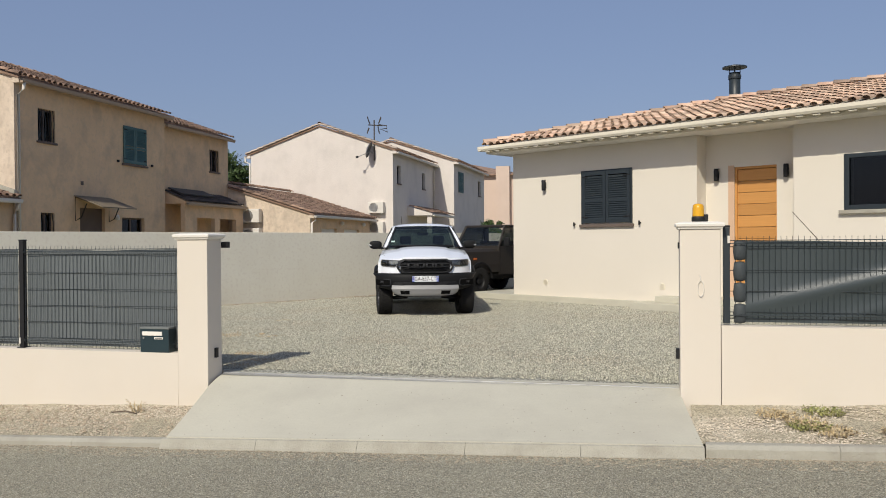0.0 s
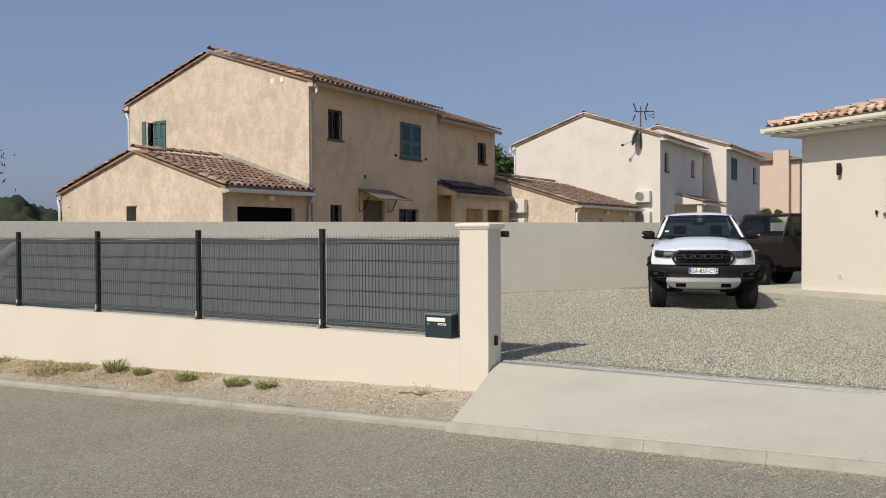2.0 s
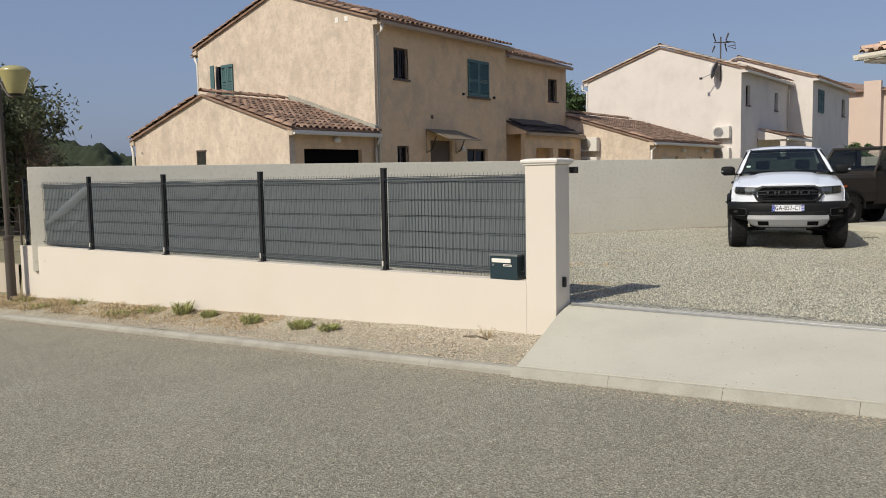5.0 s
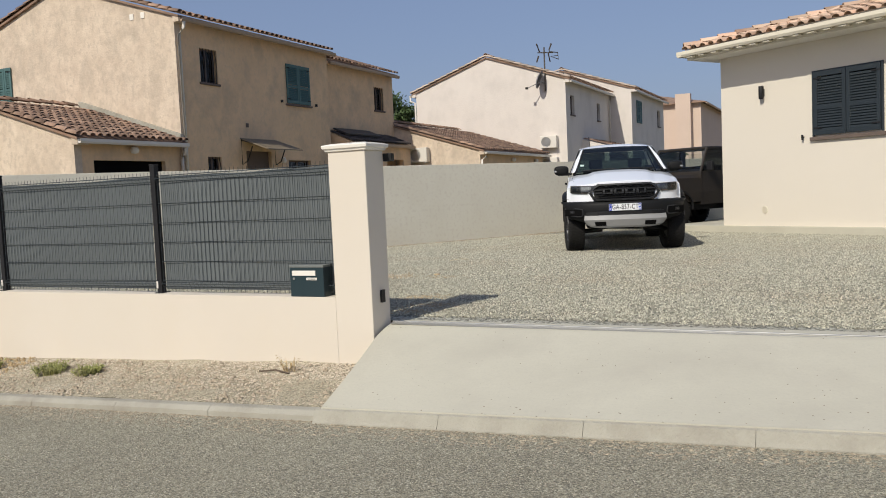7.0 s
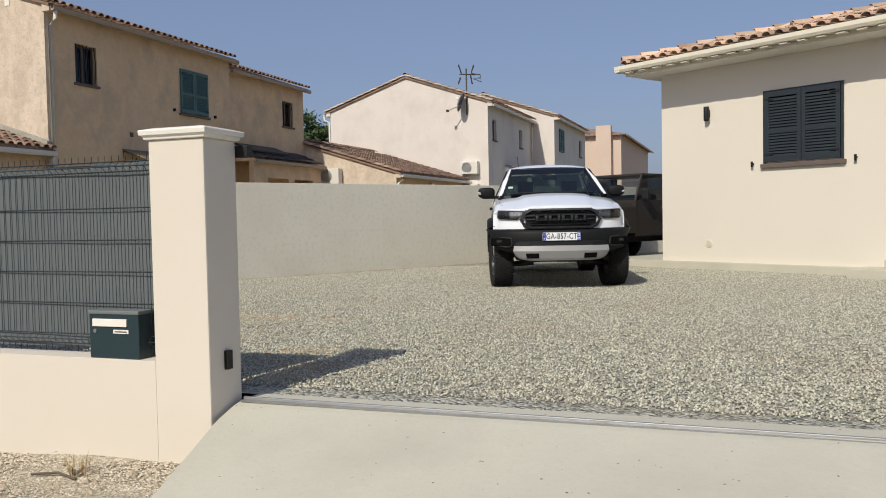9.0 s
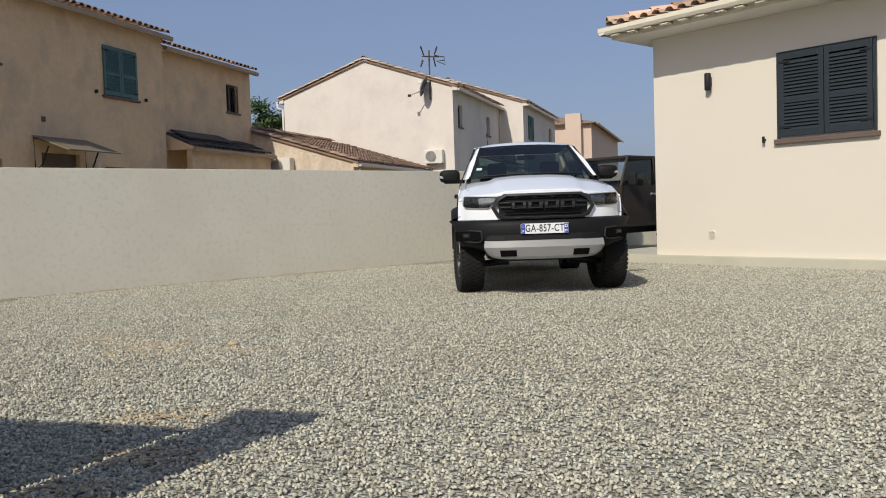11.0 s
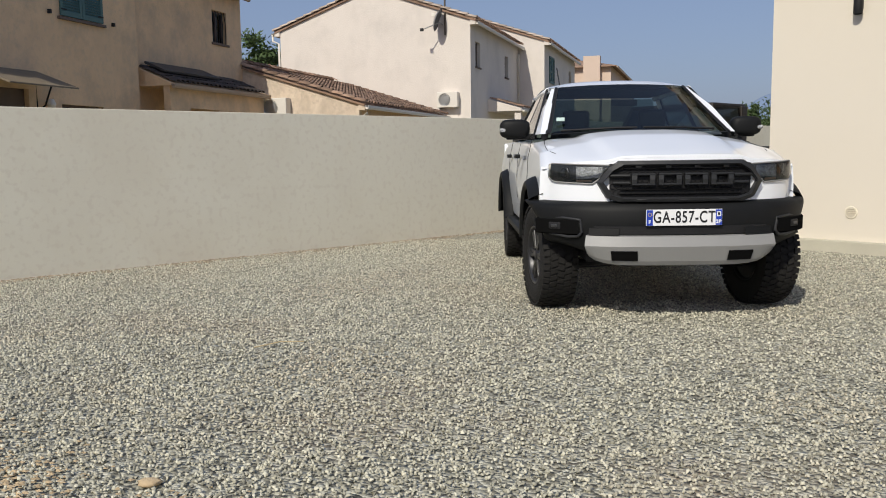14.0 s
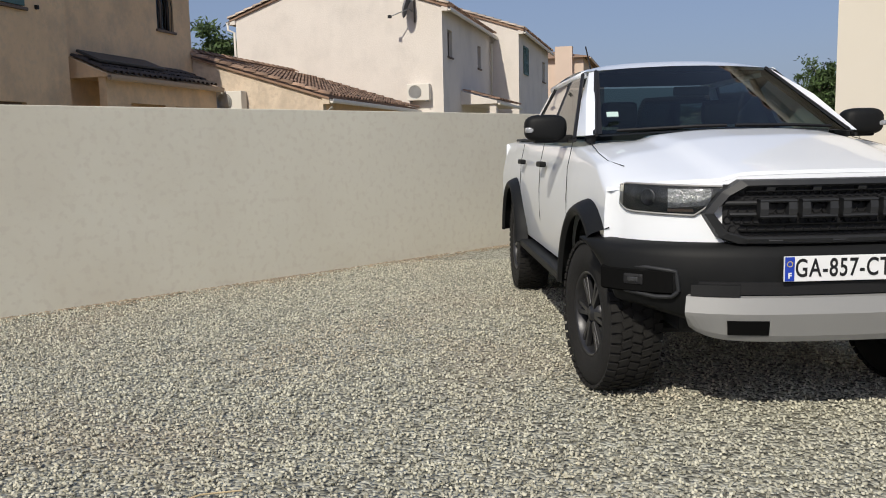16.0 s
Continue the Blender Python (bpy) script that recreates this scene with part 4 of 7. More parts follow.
tube(c, [(-0.30, 0, 1.62), (0.40, 0, 1.62)], 0.026, 5)
for x0, z0, x1, z1 in ((-0.36, 1.98, -0.20, 1.70), (-0.38, 1.24, -0.24, 1.50), (0.20, 1.72, 0.36, 2.02), (0.16, 1.58, 0.28, 1.28)):
    tube(c, [(x0, -0.1, z0), (x1, 0.1, z1)], 0.026, 5)
    tube(c, [(x0 + 0.07, 0.15, z0), (x1 + 0.07, 0.25, z1)], 0.022, 5)
part("antenna", c, LAMP_POST, aerial, "dark crossed dipole rods")
c = bmesh.new()
tube(c, [(0.22, 0, 1.66), (0.62, 0, 1.62), (0.66, 0, 1.34), (0.30, 0, 1.46), (0.64, 0, 1.50)], 0.024, 5)
part("antenna", c, LAMP_POST, aerial, "dark reflector frame")

white_b = thing("white_house_block", "white rendered rear block with clay tile roof", "house", STREET)
gable_block(white_b, -14.2, -6.44, 39.25, 48.5, -0.3, 6.3, 7.6, RENDER_WHITE, RENDER_WHITE, [(46.4, 47.3, 4.6, 5.6)], edge=TILE_PALE)
window_unit(white_b, on_side(-6.44, 46.4, 4.6), 0.9, 1.0)
shutter_pair(white_b, on_side(-6.44, 40.4, 4.5), 1.3, 1.25, TEAL)
gutter(white_b, (-6.15, 39.1, 6.2), (-6.15, 48.6, 6.2))

garage_b = thing("low_outbuilding", "low ochre rendered outbuilding with clay tile roof", "outbuilding", STREET)
gable_block(garage_b, -17.2, -8.8, 23.3, 31.0, -0.3, 2.68, 3.98, RENDER_GABLE, RENDER_OLD, [(24.5, 26.3, -0.3, 2.1), (27.2, 29.2, -0.3, 2.1)], over=0.2)
for d in (24.5, 27.2):
    part("garage_door", B(-8.96, -8.92, d, d + 2.0, -0.3, 2.1), PVC, garage_b, "pale garage door")
gutter(garage_b, (-8.52, 23.2, 2.62), (-8.52, 31.0, 2.62))
downpipe(garage_b, [(-8.52, 23.3, 2.55), (-8.55, 23.28, 2.4), (-8.72, 23.26, 2.3), (-8.74, 23.26, 0)])
for d in (26.7, 29.6):
    c = bmesh.new()
    lathe(c, [(0, -0.1), (0.1, -0.05), (0.1, 0.05), (0, 0.1)], pose(-8.7, d, 2.35), 12)
    part("wall_lamp", c, WHITE_CAP, garage_b, "round wall lamp")

pink = thing("pink_house", "far pink rendered house with clay tile roof", "house", STREET)
part("wall", B(-17.0, -5.43, 58, 77, -0.3, 6.95), RENDER_PINK, pink)
HIP = [(-17.4, 57.6, 6.95), (-5.03, 57.6, 6.95), (-5.03, 77.4, 6.95), (-17.4, 77.4, 6.95)]
TOP = [(-11.4, 63.8, 8.5), (-11.0, 63.8, 8.5), (-11.0, 71.2, 8.5), (-11.4, 71.2, 8.5)]
for k in range(4):
    j = (k + 1) % 4
    roof_plane(pink, [HIP[k], HIP[j], TOP[j], TOP[k]], TILE_OLD)
gutter(pink, (-4.98, 57.6, 6.9), (-4.98, 77.4, 6.9), RENDER_PINK)
part("chimney", B(-7.2, -6.1, 57.4, 58.0, -0.3, 7.6), RENDER_PINK, pink)

# ---- the new single-storey house ----
villa = thing("new_house", "new cream rendered single-storey house with clay tile roof", "house", HOUSE)
c = bmesh.new()
wall_with_holes(c, 5.09, 0.0, 3.70, 0.2, [(2.2, 3.44, 1.9, 3.07)], 0)
part("front_wall", c, RENDER_HOUSE, villa)
part("return_wall", B(4.89, 5.09, 0.2, 0.6, 0, 3.70), RENDER_HOUSE, villa)
c = bmesh.new()
wall_with_holes(c, 7.12, 0, 3.70, 0.2, [(5.72, 6.62, 0.28, 3.0)], 5.09)
bmesh.ops.translate(c, vec=(0, 0.4, 0), verts=c.verts)
part("door_wall", c, RENDER_HOUSE, villa)
c = bmesh.new()
wall_with_holes(c, 13, 0, 3.70, 0.2, [(8.05, 9.6, 2.02, 3.06)], 7.12)
part("front_wall", c, RENDER_HOUSE, villa)
part("return_wall", B(7.12, 7.32, 0.2, 0.6, 0, 3.70), RENDER_HOUSE, villa)
part("side_wall", B(0, 0.2, 0.2, 8.0, 0, 3.70), RENDER_HOUSE, villa)
part("side_wall", B(12.8, 13, 0.2, 8.0, 0, 3.70), RENDER_HOUSE, villa)
part("back_wall", B(0.2, 12.8, 7.8, 8.0, 0, 3.70), RENDER_HOUSE, villa)
part("soffit", B(-0.37, 13.6, -0.56, 8.6, 3.702, 3.73), WHITE_CAP, villa)
part("fascia", B(-0.37, 13.6, -0.585, -0.56, 3.702, 3.86), GUTTER, villa)
part("fascia", B(-0.395, -0.37, -0.585, 8.6, 3.702, 3.86), GUTTER, villa)
gutter(villa, (-0.53, -0.70, 3.87), (13.6, -0.70, 3.87), GUTTER, 0.07)
gutter(villa, (-0.465, 8.6, 3.87), (-0.465, -0.765, 3.87), GUTTER, 0.07)
# gutter brackets as cream teeth, enlarged and paled to read as sunlit
for k in range(44):
    part("gutter_bracket", B(-0.3 + 0.31 * k, -0.16 + 0.31 * k, -0.72, -0.60, 3.738, 3.763, 0.004), GUTTER, villa)
SL = 0.245
deck = [(-0.40, -0.62, 3.88), (13.6, -0.62, 3.88), (9.3, 3.7, 3.88 + SL * 4.25), (3.7, 3.7, 3.88 + SL * 4.25)]
roof_plane(villa, deck, KERB)
roof_plane(villa, [(-0.40, 8.0, 3.88), (-0.40, -0.62, 3.88), (3.7, 3.7, 3.88 + SL * 4.25)], KERB)
roof_plane(villa, [(13.6, 8.0, 3.88), (-0.40, 8.0, 3.88), (3.7, 3.7, 3.88 + SL * 4.25), (9.3, 3.7, 3.88 + SL * 4.25)], KERB)
roof_plane(villa, [(13.6, -0.62, 3.88), (13.6, 8.0, 3.88), (9.3, 3.7, 3.88 + SL * 4.25)], KERB)
tile_roof(villa, (-0.44, -0.68, 3.90), (13.6, -0.68, 3.90), (0, 4.34, SL * 4.34), 4.45, TILE_NEW_STUFF, TILE_NEW, 300,
          skip=lambda x, y: y * 0.958 > x - 0.05 or y * 0.958 > 14.0 - x, pitch=0.225, row=0.34)
tile_roof(villa, (-0.46, 8.0, 3.90), (-0.46, -0.66, 3.90), (4.14, 0, SL * 4.22), 4.45, TILE_NEW_STUFF,
          skip=lambda x, y: y * 0.958 > x - 0.05 or y * 0.958 > 8.6 - x, pitch=0.225, row=0.34)
ridge_caps(villa, (-0.40, -0.62, 3.95), (3.7, 3.7, 3.97 + SL * 4.25), TILE_NEW_STUFF)
ridge_caps(villa, (3.7, 3.7, 3.97 + SL * 4.25), (9.3, 3.7, 3.97 + SL * 4.25), TILE_NEW_STUFF)
flue = thing("flue", "", "", pose(3.95, 4.1, 4.98))
flue.parent = villa
c = bmesh.new()
lathe(c, [(0.14, 0), (0.14, 0.78), (0.125, 0.78), (0.125, 0)], sides=20)
part("pipe", c, ANTHRACITE, flue, smooth=True)
c = bmesh.new()
lathe(c, [(0.155, 0.62), (0.16, 0.66), (0.155, 0.72)], sides=20)
lathe(c, [(0.0, 1.0), (0.30, 0.93), (0.305, 0.90), (0.0, 0.96)], sides=24)
for k in range(4):
    a = math.pi / 2 * k + 0.4
    tube(c, [(0.13 * math.cos(a), 0.13 * math.sin(a), 0.75), (0.13 * math.cos(a), 0.13 * math.sin(a), 0.95)], 0.012, 5)
part("cowl", c, ANTHRACITE, flue)

shutter_pair(villa, pose(2.17, 0.0, 1.90), 1.31, 1.20, ANTHRACITE, 1, 24)
c = bmesh.new()
for a in ((2.13, 2.17, 1.88, 3.13), (3.48, 3.52, 1.88, 3.13)):
    box(c, a[0], a[1], -0.03, 0.02, a[2], a[3], 0.004)
box(c, 2.17, 3.48, -0.03, 0.02, 3.10, 3.13, 0.004)
part("shutter_frame", c, ANTHRACITE, villa)
part("window_sill", B(2.09, 3.56, -0.06, 0.03, 1.80, 1.87, 0.008), SILL, villa)
for x in (1.93, 3.72):
    shutter_stop(villa, x, 1.88)


def wall_light(m):
    w = thing("wall_light", "black up-and-down wall light", "wall light", m, "wall lights")
    part("plate", B(-0.03, 0.03, -0.04, 0, -0.07, 0.07, 0.004), BLACK, w)
    c = bmesh.new()
    lathe(c, [(0.045, -0.13), (0.05, -0.12), (0.05, 0.12), (0.045, 0.13), (0.035, 0.12), (0, 0.11)], pose(0, -0.075, 0), 18)
    part("cylinder", c, BLACK, w, smooth=True)


wall_light(HOUSE @ pose(1.04, 0, 2.86))
wall_light(HOUSE @ pose(5.36, 0.4, 2.86))
wall_light(HOUSE @ pose(6.84, 0.4, 2.86))
for x in (1.03, 4.26):
    v = thing("wall_vent_grille", "round cream ventilation grille in the wall", "vent", HOUSE @ pose(x, 0, 0.47))
    c = bmesh.new()
    lathe(c, [(0.055, 0), (0.075, 0.004), (0.07, 0.012), (0.055, 0.012)], pose(0, 0, 0, 90, 0, 0), 20)
    part("rim", c, GUTTER, v)
    for k in range(5):
        part("slat", B(-0.055, 0.055, -0.01, 0.0, -0.048 + 0.022 * k, -0.036 + 0.022 * k), GUTTER, v)
door = thing("front_door", "oiled pine front door of horizontal boards", "door", HOUSE @ pose(5.72, 0.46, 0.28))
for k in range(11):
    part("board", B(0.05, 0.87, 0.0, 0.04, 0.03 + 0.24 * k, 0.262 + 0.24 * k, 0.006), WOOD, door)
part("door_frame", box(box(B(0, 0.05, -0.03, 0.1, 0, 2.72), 0.87, 0.90, -0.03, 0.1, 0, 2.72), 0.05, 0.87, -0.03, 0.1, 2.67, 2.72), WOOD, door)
part("door_reveal", B(-0.13, 0.0, -0.062, -0.02, 0, 2.76), surface("pale_jamb", (0.62, 0.42, 0.28), (0.58, 0.39, 0.26), 4, 0.8, 0.8, 0.05), door, "pale jamb")
part("handle", tube(bmesh.new(), [(0.80, 0, 1.05), (0.80, -0.06, 1.05), (0.70, -0.06, 1.05)], 0.01, 8), STEEL, door, "steel lever handle")
big = thing("picture_window", "anthracite framed window reflecting trees", "window", HOUSE @ pose(8.05, 0.02, 2.02))
c = bmesh.new()
for x0, x1, z0, z1 in ((0, 0.09, 0, 1.04), (1.46, 1.55, 0, 1.04), (0.09, 1.46, 0, 0.09), (0.09, 1.46, 0.96, 1.04)):
    box(c, x0, x1, -0.03, 0.06, z0, z1, 0.006)
part("window_frame", c, ANTHRACITE, big)
part("pane", B(0.09, 1.46, 0.02, 0.026, 0.09, 0.96), PANE, big)
# near-black sheet behind the pane paints the unlit room
part("room", B(0.0, 1.55, 0.5, 0.52, 0, 1.04), SHADE_BLACK, big)
part("window_sill", B(-0.07, 1.62, -0.10, 0.0, -0.07, 0.0, 0.01), KERB, big)
tagged(part("house_slab", box(B(-1.5, 13.2, -0.10, 8.4, -0.1, 0.135, 0.01), 13.2, 13.3, -0.1, 0, -0.1, 0.1), CONCRETE, m=HOUSE), "pale concrete slab round the house", "slab", kind="structure")
steps = thing("entrance_steps", "two pale concrete steps at the front door", "steps", HOUSE)
part("step", B(3.9, 7.4, -0.75, 0.39, 0.0, 0.15, 0.01), CONCRETE, steps)
part("step", B(4.3, 7.1, -0.38, 0.40, 0.15, 0.28, 0.01), CONCRETE, steps)


# ---- the white pick-up ----
WHITE_PAINT = surface("white_car_paint", (0.87, 0.90, 0.94), (0.86, 0.89, 0.93), 2, 0.8, 0.3, 0.0, coat=0.8)
SATIN_BLACK = surface("satin_black_plastic", (0.008, 0.0085, 0.009), (0.011, 0.0115, 0.012), 12, 0.8, 0.55, 0.05, 500, spec=0.16)
GREY_PLASTIC = surface("dark_grey_plastic", (0.020, 0.021, 0.023), (0.025, 0.026, 0.028), 12, 0.8, 0.5, 0.06, 400, spec=0.35)
SKID_SILVER = surface("satin_silver_skid", (0.30, 0.30, 0.295), (0.27, 0.27, 0.265), 3, 0.9, 0.5, 0.03, 200, metal=0.1)
RUBBER = surface("tyre_rubber", (0.014, 0.0135, 0.013), (0.022, 0.021, 0.020), 6, 0.9, 0.85, 0.25, 120, spec=0.25)
RIM = surface("dark_alloy", (0.035, 0.035, 0.038), (0.045, 0.045, 0.048), 6, 0.9, 0.38, 0.02, metal=0.5)
# chrome with little metal: bright reflections are put into its pale mottled colour
CHROME = surface("chrome_painted_gleam", (0.58, 0.59, 0.61), (0.24, 0.245, 0.25), 30, 0.5, 0.2, 0.5, 45, metal=0.4)
CABIN = surface("cabin_black", (0.014, 0.014, 0.016), (0.020, 0.020, 0.022), 6, 0.9, 0.8, 0.1, 200)
PLATE_WHITE = surface("plate_white", (0.82, 0.83, 0.84), (0.80, 0.81, 0.82), 6, 0.8, 0.35, 0.0)
PLATE_BLUE = surface("plate_blue", (0.015, 0.05, 0.40), (0.02, 0.06, 0.44), 6, 0.8, 0.35, 0.0)
PLATE_INK = surface("plate_ink", (0.01, 0.01, 0.012), (0.012, 0.012, 0.014), 6, 0.8, 0.4, 0.0)
WINDSCREEN = glass("tinted_windscreen", (0.26, 0.33, 0.32), ior=1.36)
SIDEGLASS = glass("tinted_side_glass", (0.30, 0.34, 0.34))
LAMP_INNER = surface("lamp_inner", (0.10, 0.102, 0.105), (0.025, 0.026, 0.028), 14, 0.5, 0.3, 0.1, 80, metal=0.4)

PICKUP = pose(-0.455, 16.89, 0, 0, 0, 3.1)
truck = thing("pickup_truck", "white double-cab pickup truck with black bumper and flared arches", "pickup truck", PICKUP)
HW, FY, FB, FN = 0.95, -0.05, 0.72, 2.6


def nose(x):
    """How far forward the front reaches at x."""
    return FY - FB * max(0.0, 1 - (abs(x) / HW) ** FN) ** (1 / FN)


def plan(a, out=0.0):
    """A place on the rounded outline of the front, by angle from straight ahead in degrees."""
    s, c = math.sin(radians(a)), math.cos(radians(a))
    return (HW + out) * math.copysign(abs(s) ** (2 / FN), s), FY - (FB + out) * abs(c) ** (2 / FN)


def angle_at(x):
    return math.degrees(math.asin(math.copysign(min(1, (abs(x) / HW)) ** (FN / 2), x)))


def steps_of(y, table):
    """Straight lines between rows of y and value."""
    return float(np.interp(y, [t[0] for t in table], [t[1] for t in table]))


SHOULDER = ((-0.93, 1.12), (-0.7, 1.155), (-0.3, 1.21), (0.3, 1.29), (0.6, 1.33), (2.9, 1.365), (4.4, 1.375))
AXLES = (0.0, 3.22)


def sill(y):
    z = 0.56
    for c in AXLES:
        if abs(y - c) < 0.53:
            z = max(z, 0.43 + math.sqrt(0.53 ** 2 - (y - c) ** 2))
    return z


def bonnet_step(x, y):
    """The raised middle of the bonnet, with a soft edge that runs in towards the grille."""
    edge = 0.50 + 0.06 * min(1.0, (y + 0.93) / 1.3)
    k = max(0.0, min(1.0, (edge - x) / 0.09))
    return 0.022 * k * k * (3 - 2 * k) * (1 if y < 0.5 else 0)


def body_shell():
    c = bmesh.new()
    ys = sorted({*np.linspace(-0.93, 4.38, 120).round(3).tolist(), -0.529, 0.529, 2.691, 3.749})
    rows = []
    for y in ys:
        fade = max(0.0, min(1.0, (-0.05 - y) / 0.88))
        top, low = steps_of(y, SHOULDER), sill(y + fade * (nose(0.905) + 0.93))
        row = []
        for k in range(9):
            t = k / 8
            z = low + (top - 0.03 - low) * t
            x = 0.905 + 0.035 * math.sin(math.pi * min(1, max(0, (z - 0.55) / 0.72))) - 0.028 * max(0, (z - 1.1) / 0.25)
            if 0.95 < z < 1.0 and 0.6 < y < 2.9:
                x -= 0.004
            row.append((x, z))
        edge = row[-1][0]
        crown = (0.03 + 0.05 * min(1.0, (y + 0.93) / 0.9)) * (1 if y < 0.3 else max(0.0, 1 - (y - 0.3) / 0.4))
        for k in range(1, 23):
            t = k / 22
            x = edge * (1 - t)
            bulge = bonnet_step(x, y)
            row.append((x, top - 0.03 + 0.03 * min(1, t * 5) + crown * math.sin(min(1, t * 1.15) * math.pi / 2) ** 1.3 + bulge))
        rows.append([Vector((x, y + fade * (nose(min(x, 0.905)) + 0.93), z)) for x, z in row])
    for sgn in (1, -1):
        vs = [[c.verts.new((p.x * sgn, p.y, p.z)) for p in r] for r in rows]
        for a, b in zip(vs, vs[1:]):
            for k in range(len(a) - 1):
                q = (a[k], b[k], b[k + 1], a[k + 1])
                c.faces.new(q if sgn > 0 else q[::-1])
    # front closing sheet behind grille and lamps
    n = 40
    cols = []
    for k in range(n + 1):
        x = -0.905 + 1.81 * k / n
        col = []
        t = 1 - abs(x) / 0.928
        ztop = 1.107 + 0.03 * min(1, t * 5) + 0.03 * math.sin(min(1, t * 1.15) * math.pi / 2) ** 1.3 + bonnet_step(abs(x), -0.93)
        for j in range(9):
            v = j / 8
            col.append(c.verts.new((x, nose(x) + 0.0 + (0.0 if v < 0.99 else 0.004), 0.84 + (ztop - 0.84) * v)))
        cols.append(col)
    for s in (0, -1):
        col = []
        for v in cols[s]:
            z = v.co.z
            x = 0.905 + 0.035 * math.sin(math.pi * min(1, max(0, (z - 0.55) / 0.72))) - 0.028 * max(0, (z - 1.1) / 0.25)
            col.append(c.verts.new((math.copysign(x, v.co.x), v.co.y, z)))
        cols = [col] + cols if s == 0 else cols + [col]
    for a, b in zip(cols, cols[1:]):
        for j in range(8):
            c.faces.new((a[j], b[j], b[j + 1], a[j + 1]))
    # tail
    box(c, -0.90, 0.90, 4.33, 4.38, 0.62, 1.34, 0.01)
    bmesh.ops.remove_doubles(c, verts=c.verts, dist=0.004)
    return c


part("body", body_shell(), WHITE_PAINT, truck, "glossy white body", smooth=True)


def patch(a0, a1, rows, n=24):
    """A sheet on the rounded front between two angles; rows of z and out, or functions of the place along it."""
    c = bmesh.new()
    vs = []
    for k in range(n + 1):
        u = k / n
        col = []
        for z, out in rows:
            a = a0 + (a1 - a0) * u
            zz = z(u) if callable(z) else z
            x, y = plan(a, out + 0.055 * abs(math.sin(radians(a))) ** 6 * (out > 0.02))
            col.append(c.verts.new((x, y, zz)))
        vs.append(col)
    for a, b in zip(vs, vs[1:]):
        for j in range(len(rows) - 1):
            c.faces.new((a[j], b[j], b[j + 1], a[j + 1]))
    return c


def rise(base, gain, power=6):
    return lambda u: base + gain * abs(2 * u - 1) ** power


def under(u):
    """The lower edge of the bumper, cut away round the wheels."""
    x, y = plan(-79 + 158 * u, 0.05)
    low = float(np.interp(abs(x), [0, 0.62, 0.86], [0.50, 0.50, 0.56]))
    return min(0.85, max(low, 0.43 + math.sqrt(max(0.0, 0.50 ** 2 - y * y)) if abs(y) < 0.50 else 0))


def level(v):
    return lambda u: under(u) + (0.868 - under(u)) * v


bumper = part("front_bumper", patch(-79, 79, [(level(0.1), -0.12), (level(0), 0.0), (level(0.1), 0.035), (level(0.35), 0.052), (level(0.55), 0.062), (level(0.82), 0.058), (level(0.93), 0.042), (level(1.0), 0.008), (level(1.01), -0.06)], 72), SATIN_BLACK, truck, "satin black front bumper", smooth=True)
part("skid_plate", patch(-angle_at(0.60), angle_at(0.60), [(0.640, 0.03), (rise(0.630, 0.004), 0.085), (rise(0.560, 0.004), 0.103), (rise(0.545, 0.004), 0.098), (rise(0.455, 0.05), 0.066), (rise(0.425, 0.06), 0.045), (0.44, -0.1)], 30), SKID_SILVER, bumper, "silver skid plate")
for s in (-1, 1):
    a = angle_at(0.37) * s
    # near-black patch on the surface paints the shade inside the tow opening
    part("tow_opening", patch(a - 5, a + 5, [(0.455, 0.055), (0.460, 0.074), (0.526, 0.098), (0.532, 0.085)], 6), SHADE_BLACK, bumper, "black patch for the shaded tow hook opening")
    a0, a1 = angle_at(0.655) * s, angle_at(0.885) * s
    # no real pocket: its shade is a near-black patch
    part("fog_recess", patch(a0, a1, [(0.63, 0.05), (0.64, 0.067), (0.735, 0.068), (0.75, 0.05)], 10), SHADE_BLACK, bumper, "black patch for the shaded fog lamp recess")
    loop = [(0.635, 0.648), (0.645, 0.74), (0.75, 0.752), (0.885, 0.752), (0.895, 0.70), (0.87, 0.665), (0.82, 0.635), (0.72, 0.618), (0.66, 0.622), (0.635, 0.648)]
    edge = []
    for (x0, z0), (x1, z1) in zip(loop, loop[1:]):
        for k in range(4):
            x, y = plan(angle_at(x0 + (x1 - x0) * k / 4) * s, 0.064)
            edge.append((x, y, z0 + (z1 - z0) * k / 4))
    part("recess_trim", tube(bmesh.new(), edge + edge[:1], 0.011, 6, cap=False), GREY_PLASTIC, bumper, smooth=True)
    x, y = plan(angle_at(0.79) * s, 0.074)
    lamp_frame = part("fog_lamp", B(-0.05, 0.05, -0.014, 0.03, -0.026, 0.026, 0.012, m=pose(x, y, 0.695, 0, 0, 40 * s)), BLACK, bumper, "small fog lamp")
    part("fog_lens", B(-0.026, 0.026, -0.018, -0.01, -0.010, 0.010, 0.004, m=pose(x, y, 0.695, 0, 0, 40 * s)), LAMP_INNER, lamp_frame, "clear lens")
part("air_intake", patch(-angle_at(0.56), angle_at(0.56), [(0.637, 0.05), (0.642, 0.0665), (0.697, 0.068), (0.702, 0.05)], 24), BLACK, bumper, "black lower intake mesh")
for s in (-1, 1):
    part("intake_surround", patch(angle_at(0.40) * s, angle_at(0.585) * s, [(0.632, 0.06), (0.636, 0.086), (0.685, 0.076), (0.69, 0.05)], 8), SATIN_BLACK, bumper)

# grille
grille = thing("grille", "", "")
grille.parent = truck
